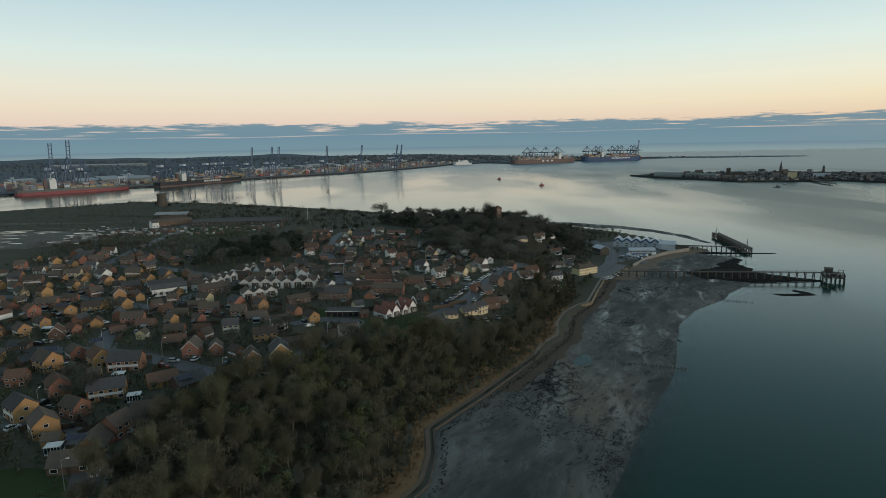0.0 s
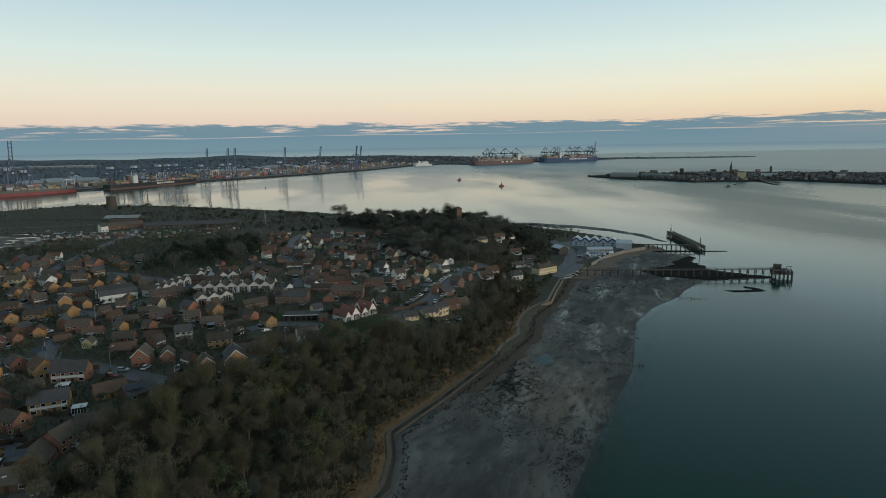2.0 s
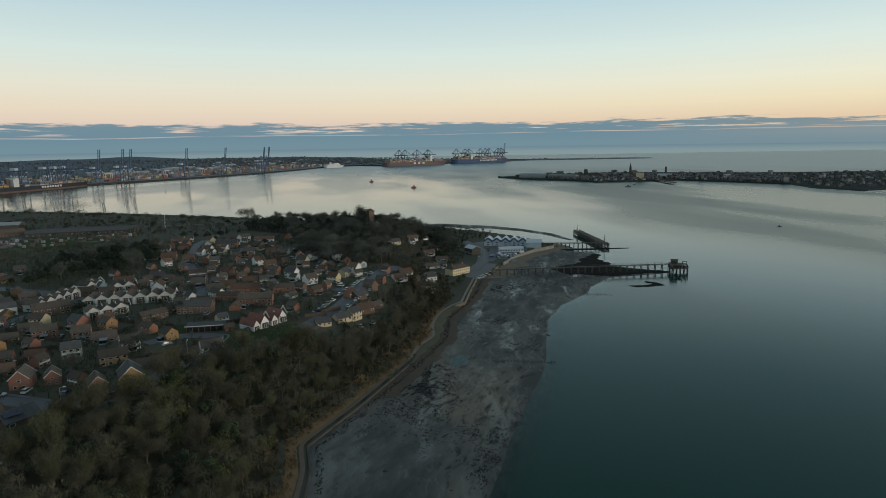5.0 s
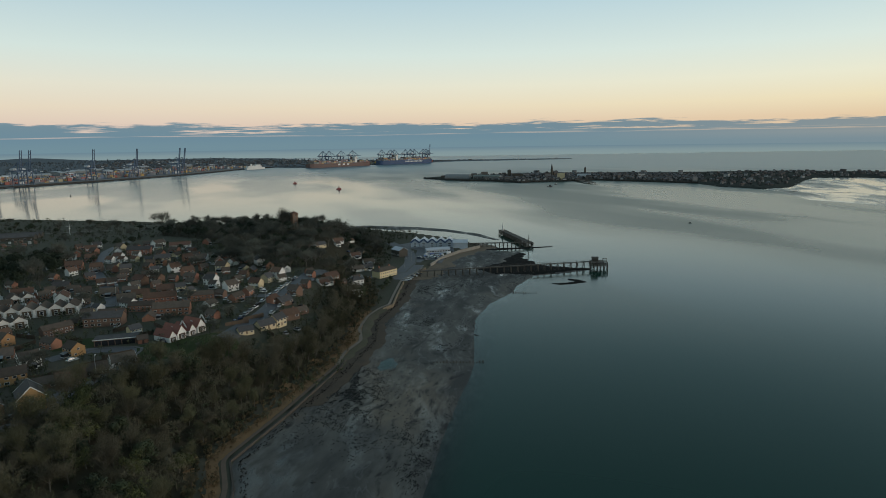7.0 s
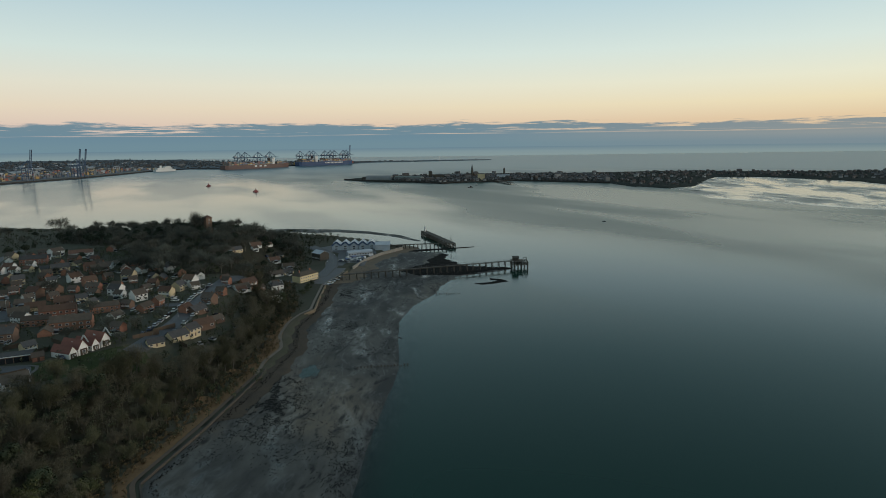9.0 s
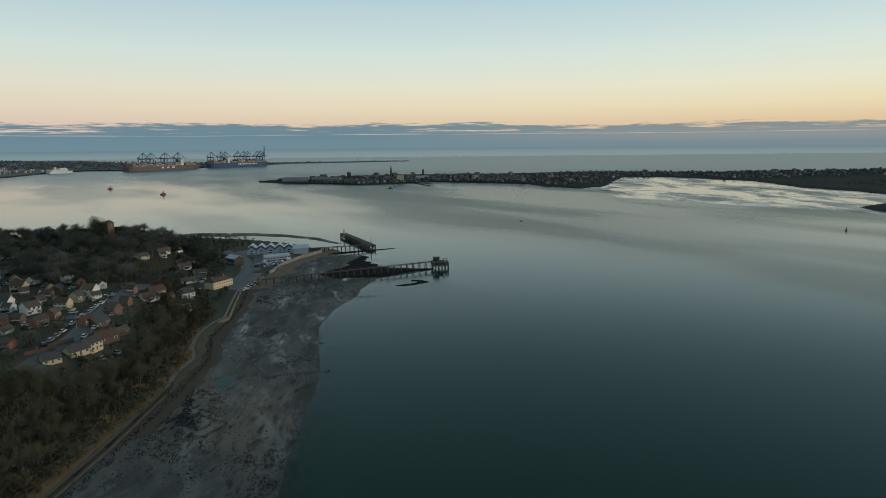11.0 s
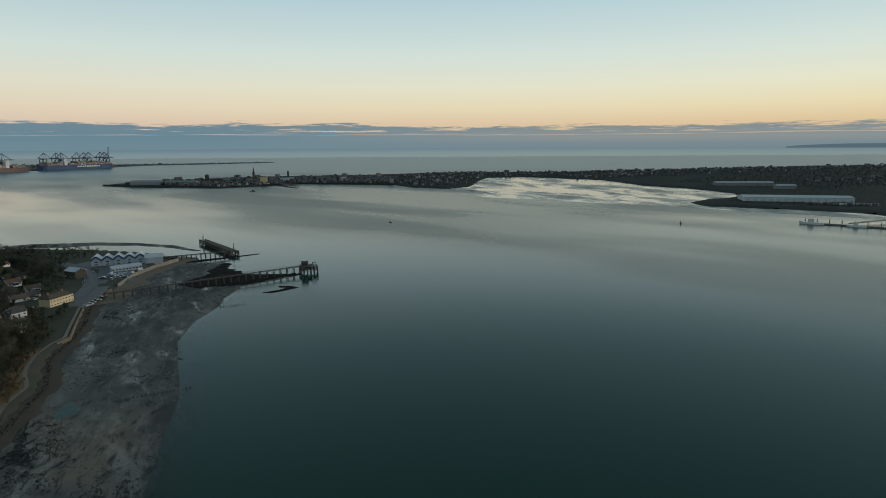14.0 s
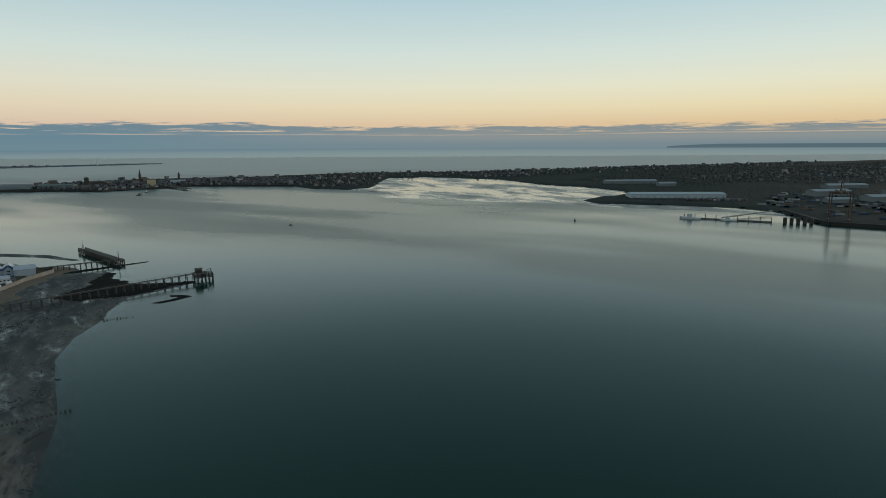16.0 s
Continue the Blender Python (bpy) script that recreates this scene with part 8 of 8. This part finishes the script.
clumps("suburb_woods", scatter([(1500, 640), (1900, 640), (2400, 300), (3400, -100), (4200, -200), (4300, -700), (2600, -400), (1800, 100), (1500, 300)], 12, rng, 50000), "dark belts of trees across the far fields", 55, harwich, 2, 6.5, 12)
town("far_estate", scatter([(1700, 420), (2300, 120), (3000, -100), (3000, -500), (2000, -300), (1650, 100)], 24, rng, 5000), "pale houses of a far estate among dark trees", 56, harwich, 6, 10)

# landmarks of the harbour town
church = thing("church", "old brick church with a tall slender spire", "church", pose(862, 1532, 6, 0, 0, 30) @ Matrix.Diagonal((0.8, 0.8, 0.9, 1)))
part("nave", Mesh().house(-18, 14, -8, 8, -2, 11, 17), OLDSTONE, church)
part("roof", Mesh().gable(-18, 14, -8, 8, 11, 17, 0.4), TILE["slate"], church)
part("tower", Mesh().box(-24, -18, -3, 3, -2, 22), OLDSTONE, church)
part("spire", Mesh().add([(-24, -3, 22), (-18, -3, 22), (-18, 3, 22), (-24, 3, 22), (-21, 0, 42)], [(0, 1, 4), (1, 2, 4), (2, 3, 4), (3, 0, 4)]), TILE["slate"], church)
lh = thing("old_lighthouse", "tall brick lighthouse tower above the roofs", "lighthouse", pose(973, 1553, 6, 0, 0, 20))
part("tower", Mesh().tube((0, 0, -2), (0, 0, 19), 3.6, 2.7, 9), OLDSTONE, lh)
part("cap", Mesh().tube((0, 0, 19), (0, 0, 23), 3.0, 0.4, 9), TILE["slate"], lh)
hangar = thing("arched_shed", "long grey shed with a curved roof on the point", "shed", pose(603, 1618, 3.5, 0, 0, -39))
seg = [(13 * math.cos(math.pi * i / 12), 12 * math.sin(math.pi * i / 12)) for i in range(13)]
part("shell", Mesh().add([(x, y, z) for x in (-36, 36) for y, z in seg], [(i, i + 1, 14 + i, 13 + i) for i in range(12)] + [tuple(range(12, -1, -1)), tuple(range(13, 26))]), SHEDWALL, hangar)
warehouse(668, 1560, -50, 80, 22, 7, 10, 3.5, "long low green-grey quay shed", None, mat("green_sheet", (0.14, 0.17, 0.15), (0.11, 0.13, 0.12), 0.7, bump=0))
for x, y, w, d, h, label in ((730, 1552, 10, 10, 22, "square grain tower beside the quay"), (745, 1530, 30, 14, 13, "bulky brick warehouse on the old quay"), (823, 1430, 18, 12, 17, "tall pale flats near the old pier"), (575, 1660, 16, 12, 6, "low quay building on the point")):
    b = thing("quay_building", label, "building", pose(x, y, 3, 0, 0, -25))
    part("wall", Mesh().box(-w / 2, w / 2, -d / 2, d / 2, -2, h), OLDSTONE if h != 17 else BRICK["c"], b)
    part("roof", Mesh().hip(-w / 2, w / 2, -d / 2, d / 2, h, h + 2, 0.3), TILE["slate"], b)
dome = thing("pier_hall", "white hall with a low domed roof by the old pier", "hall", pose(905, 1450, 3, 0, 0, -30))
part("wall", Mesh().box(-18, 18, -9, 9, -2, 6), BRICK["w"], dome)
part("roof", Mesh().add([(x, y, z) for x in (-18, 18) for y, z in ((-9, 6), (-6, 9.5), (0, 11.5), (6, 9.5), (9, 6))], [(i, i + 1, 6 + i, 5 + i) for i in range(4)] + [(4, 3, 2, 1, 0), (5, 6, 7, 8, 9)]), SHEDROOF, dome)
quayh = Mesh()
for (ax, ay), (bx, by) in list(zip(HARWICH, HARWICH[1:]))[:9]:
    quayh.bar((ax, ay, 1.2), (bx, by, 1.2), 3.0, 5.0)
tagged(part("old_quay_wall", quayh, mat("old_quay_face", (0.045, 0.042, 0.038), (0.03, 0.028, 0.026), 0.9, scale=0.05, fine=0.5)), "dark piled wall of the old town quay", "wall", kind="structure")
trestle_pier("ferry_pier", "dark timber pier off the old town", (842, 1385), (820, 1272), 4.0, 12, 12, False)
trestle_pier("old_stage", "low dark landing stage along the quay", (717, 1405), (800, 1378), 3.0, 6, 10, False)

# low spit beyond the port with its radar tower
clumps("spit_scrub", [(x, y) for x, y, a in along(PORT, 16, 20, 12, 22)], "low scrub along the shingle spit", 57, port, 2, 6)
town("spit_buildings", [(x, y) for x, y, a in along(PORT, 16, 19, 34, 40)], "old fort and sheds along the shingle spit", 58, port, 10, 22)
rad = thing("radar_tower", "slim white radar tower on the spit", "tower", pose(1600, 3275, 3))
part("shaft", Mesh().tube((0, 0, -1), (0, 0, 22), 2.2, 1.6, 8), FRAME, rad)
part("platform", Mesh().tube((0, 0, 22), (0, 0, 25), 3.2, 3.2, 8), FRAME, rad)

# fields, woods and town behind the port
back = scatter([(-1100, 1700), (-700, 2050), (-200, 2800), (100, 3200), (500, 3450), (900, 3600), (400, 4600), (-1500, 4700), (-3300, 4200), (-3300, 2600), (-1700, 1900)], 46, rng, 5200)
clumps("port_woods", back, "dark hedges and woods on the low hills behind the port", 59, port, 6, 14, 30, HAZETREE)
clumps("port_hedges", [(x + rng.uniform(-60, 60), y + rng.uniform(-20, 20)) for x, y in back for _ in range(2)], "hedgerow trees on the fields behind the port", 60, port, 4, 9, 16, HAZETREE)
town("port_town", scatter([(-100, 2900), (150, 3060), (330, 3000), (700, 3200), (1000, 3300), (900, 3700), (300, 4300), (-600, 4300), (-700, 3300)], 34, rng, 2600), "houses of the seaside town behind the port", 61, port, 8, 18)
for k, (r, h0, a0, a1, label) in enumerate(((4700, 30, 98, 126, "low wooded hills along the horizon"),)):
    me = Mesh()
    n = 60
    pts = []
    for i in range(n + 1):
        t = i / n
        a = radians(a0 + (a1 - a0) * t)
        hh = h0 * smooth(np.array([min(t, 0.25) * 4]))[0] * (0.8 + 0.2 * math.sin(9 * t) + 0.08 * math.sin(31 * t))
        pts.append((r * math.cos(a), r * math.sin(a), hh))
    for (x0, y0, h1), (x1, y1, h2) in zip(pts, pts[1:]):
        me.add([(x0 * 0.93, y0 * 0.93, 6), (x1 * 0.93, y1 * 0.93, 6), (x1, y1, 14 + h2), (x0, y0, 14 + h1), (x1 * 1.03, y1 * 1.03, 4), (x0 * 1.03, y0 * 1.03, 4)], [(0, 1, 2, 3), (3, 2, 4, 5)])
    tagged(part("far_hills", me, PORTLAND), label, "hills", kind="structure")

# ---- river quay on the near side of the bay ----
DOORGREY = mat("pale_bay_door", (0.40, 0.43, 0.44), (0.34, 0.37, 0.38), 0.6, bump=0)
long_shed = warehouse(1160, 290, -59, 168, 40, 6.5, 9, 3, "very long white warehouse on the river quay", mat("white_sheet_wall", (0.50, 0.54, 0.55), (0.42, 0.46, 0.47), 0.6, scale=0.02, fine=0.2), mat("pale_sheet", (0.40, 0.45, 0.46), (0.33, 0.38, 0.39), 0.55, scale=0.02, fine=0.2))
for i in range(14):
    part("bay_door", Mesh().box(-80 + 12 * i, -75 + 12 * i, -20.2, -19.95, 0, 4.2), DOORGREY, long_shed)
for x, y, a, L, W, h in ((1500, 480, -50, 130, 20, 6), (1450, 380, -50, 40, 18, 6), (1330, 60, -50, 70, 30, 9), (1250, -20, -50, 60, 30, 8), (1400, -60, -50, 80, 26, 8), (1180, 40, -55, 40, 18, 6), (1560, 40, -50, 90, 24, 7)):
    warehouse(x, y, a, L, W, h, h + 3, 3.5, "grey warehouse behind the river quay")
rc = Mesh()
for _ in range(320):
    x, y = rng.uniform(960, 1350), rng.uniform(-260, 140)
    if inside_distance(np.array([x]), np.array([y]), HARWICH)[0] > 40:
        x = 960 + 24 * round((x - 960) / 24)
        rc.box(x, x + 2.6, y, y + rng.choice([6, 12, 12]), 3, 3 + 2.6)
for _ in range(40):
    x, y = 1120 + rng.uniform(-6, 6) + 0.55 * (_ * 2.2), 268 - _ * 2.2
    rc.box(x - 22, x - 17, y - 12, y - 9, 3, 6)
tagged(part("trailers", rc, palette("trailer_colours", [(0.4, 0.4, 0.4), (0.06, 0.08, 0.12), (0.3, 0.3, 0.29), (0.1, 0.1, 0.11), (0.045, 0.065, 0.12), (0.13, 0.09, 0.07)])), "lorry trailers and boxes on the river quay", "trailers", kind="stuff")
clumps("quay_scrub", scatter([(1050, 300), (1060, 150), (1300, -100), (1500, 0), (1560, 500), (1380, 560), (1300, 420), (1220, 380)], 9, rng, 7000), "scrub on the waste ground round the warehouse", 62, harwich, 0.8, 3.0, 14)
qw = Mesh()
for (ax, ay), (bx, by) in zip([(1015, 100), (905, 52), (886, 38), (882, -280)], [(905, 52), (886, 38), (882, -280), (880, -500)]):
    qw.bar((ax, ay, 1.5), (bx, by, 1.5), 4.0, 5.5)
tagged(part("river_quay", qw, mat("river_quay_face", (0.045, 0.042, 0.038), (0.03, 0.028, 0.026), 0.9, scale=0.05, fine=0.5)), "dark river quay wall on piles", "wall", kind="structure")
oc = thing("orange_crane", "orange portal crane standing on the river quay", "crane", pose(905, 30, 3.5, 0, 0, -80))
for x in (-11, 11):
    for y in (-9, 9):
        part("leg", Mesh().bar((x, y, 0), (x, y, 36), 1.2), TERRA, oc)
    part("sill_beam", Mesh().bar((x, -9, 2), (x, 9, 2), 1.6), TERRA, oc)
    part("girder", Mesh().bar((x * 0.3, -30, 37), (x * 0.3, 24, 37), 0.9, 1.6), TERRA, oc)
for y in (-9, 9):
    part("portal_beam", Mesh().bar((-11, y, 35), (11, y, 35), 1.2), TERRA, oc)
part("apex_frame", Mesh().bar((0, 9, 37), (0, 4, 52), 1.1).bar((0, 4, 52), (0, -24, 38), 0.8), TERRA, oc)
pont = thing("pontoon_jetty", "long low pontoon jetty with a footbridge", "jetty")
part("pontoon", Mesh().bar((865, 207, 0.9), (873, 100, 0.9), 5, 1.2), QUAY, pont)
part("footbridge", Mesh().bar((880, 160, 2.0), (978, 112, 4.5), 2.0, 1.6), STEEL, pont)
for i in range(9):
    part("pile", Mesh().tube((869 + i, 205 - 13 * i, -2), (869 + i, 205 - 13 * i, 6), 0.5, 0.5, 6), TIMBER, pont)
for i in range(5):
    part("dolphin", Mesh().box(874 + 3 * i, 880 + 3 * i, 84 - 7 * i, 88 - 7 * i, -2, 7), TIMBER, pont)


def workboat(x, y, turn, L, label, hull, house, group="small craft"):
    b = thing("boat", label, "boat", pose(x, y, 0, 0, 0, turn), group)
    w = L * 0.15
    part("hull", Mesh().add([(-L / 2, -w, -0.6), (L * 0.3, -w, -0.6), (L / 2, 0, -0.6), (L * 0.3, w, -0.6), (-L / 2, w, -0.6), (-L / 2, -w, L * 0.09), (L * 0.3, -w, L * 0.1), (L * 0.54, 0, L * 0.13), (L * 0.3, w, L * 0.1), (-L / 2, w, L * 0.09)], [(0, 1, 6, 5), (1, 2, 7, 6), (2, 3, 8, 7), (3, 4, 9, 8), (4, 0, 5, 9), (5, 6, 7, 8, 9)]), hull, b)
    part("wheelhouse", Mesh().box(-L * 0.1, L * 0.16, -w * 0.7, w * 0.7, L * 0.09, L * 0.26), house, b)
    part("mast", Mesh().bar((0, 0, L * 0.26), (0, 0, L * 0.45), 0.25), house, b)
    return b


workboat(862, 196, 95, 26, "white pilot launch moored at the pontoon", HULLS["white"], HULLS["white"])
workboat(866, 150, 95, 20, "white workboat moored at the pontoon", HULLS["white"], HULLS["white"])
workboat(527, 604, 150, 4.5, "small dark launch under way", HULLS["black"], HULLS["black"])
workboat(683, 1236, 10, 14, "small dark fishing boat at anchor", HULLS["black"], HULLS["black"])
workboat(735, 1300, 30, 10, "small dark moored boat", HULLS["black"], HULLS["white"])
for x, y, L in ((158, 1672, 15), (231, 1405, 16)):
    v = thing("light_vessel", "red light vessel with a lantern tower", "ship", pose(x, y, 0, 0, 0, 20) @ Matrix.Diagonal((0.75, 0.75, 0.62, 1)), "moored light vessels")
    part("hull", Mesh().add([(-L / 2, -3.4, -1), (L * 0.35, -3.4, -1), (L / 2, 0, -1), (L * 0.35, 3.4, -1), (-L / 2, 3.4, -1), (-L / 2, -3.4, 3.6), (L * 0.35, -3.4, 3.8), (L * 0.54, 0, 4.6), (L * 0.35, 3.4, 3.8), (-L / 2, 3.4, 3.6)], [(0, 1, 6, 5), (1, 2, 7, 6), (2, 3, 8, 7), (3, 4, 9, 8), (4, 0, 5, 9), (5, 6, 7, 8, 9)]), HULLS["red"], v)
    part("deckhouse", Mesh().box(-4, 3, -2.2, 2.2, 3.7, 6.2), HULLS["red"], v)
    part("lantern_tower", Mesh().tube((0, 0, 6.2), (0, 0, 13), 1.6, 0.9, 6), HULLS["red"], v)
    part("lantern", Mesh().tube((0, 0, 13), (0, 0, 15.5), 1.2, 1.0, 8), HULLS["white"], v)
for x, y in ((760, 318), (-330, 1500), (150, 2050)):
    b = thing("buoy", "dark channel buoy with a lattice top", "buoy", pose(x, y, 0), "channel buoys")
    part("float", Mesh().tube((0, 0, -0.5), (0, 0, 0.9), 1.3, 1.2, 10), HULLS["black"], b)
    part("topmark", Mesh().tube((0, 0, 0.9), (0, 0, 4.2), 0.8, 0.25, 4), HULLS["black"], b)
sheet("bay_bank", lambda x, y: np.maximum(-0.3, 0.9 - ((x - 1012) / 14) ** 2 - ((y - 886) / 9) ** 2), lambda x, y: (np.abs(x - 1012) < 22) & (np.abs(y - 886) < 14), (985, 1040, 870, 902), 2.0, MUD, "low dark bank out on the wet flat", "mudflat")

# windows in the walls that face inland are left out
bpy.context.view_layer.update()
bay = Vector((4, 6, 100))
inland = []
for ob in scene.objects:
    if ob.name.split(".")[0] == "window" and ob.parent and ob.parent.name.split(".")[0] == "house":
        m = ob.matrix_world
        if (m.to_3x3() @ Vector((0, -1, 0))).dot(bay - m.translation) < 0:
            inland.append(ob)
for ob in inland:
    for c in ob.children:
        bpy.data.objects.remove(c)
    bpy.data.objects.remove(ob)
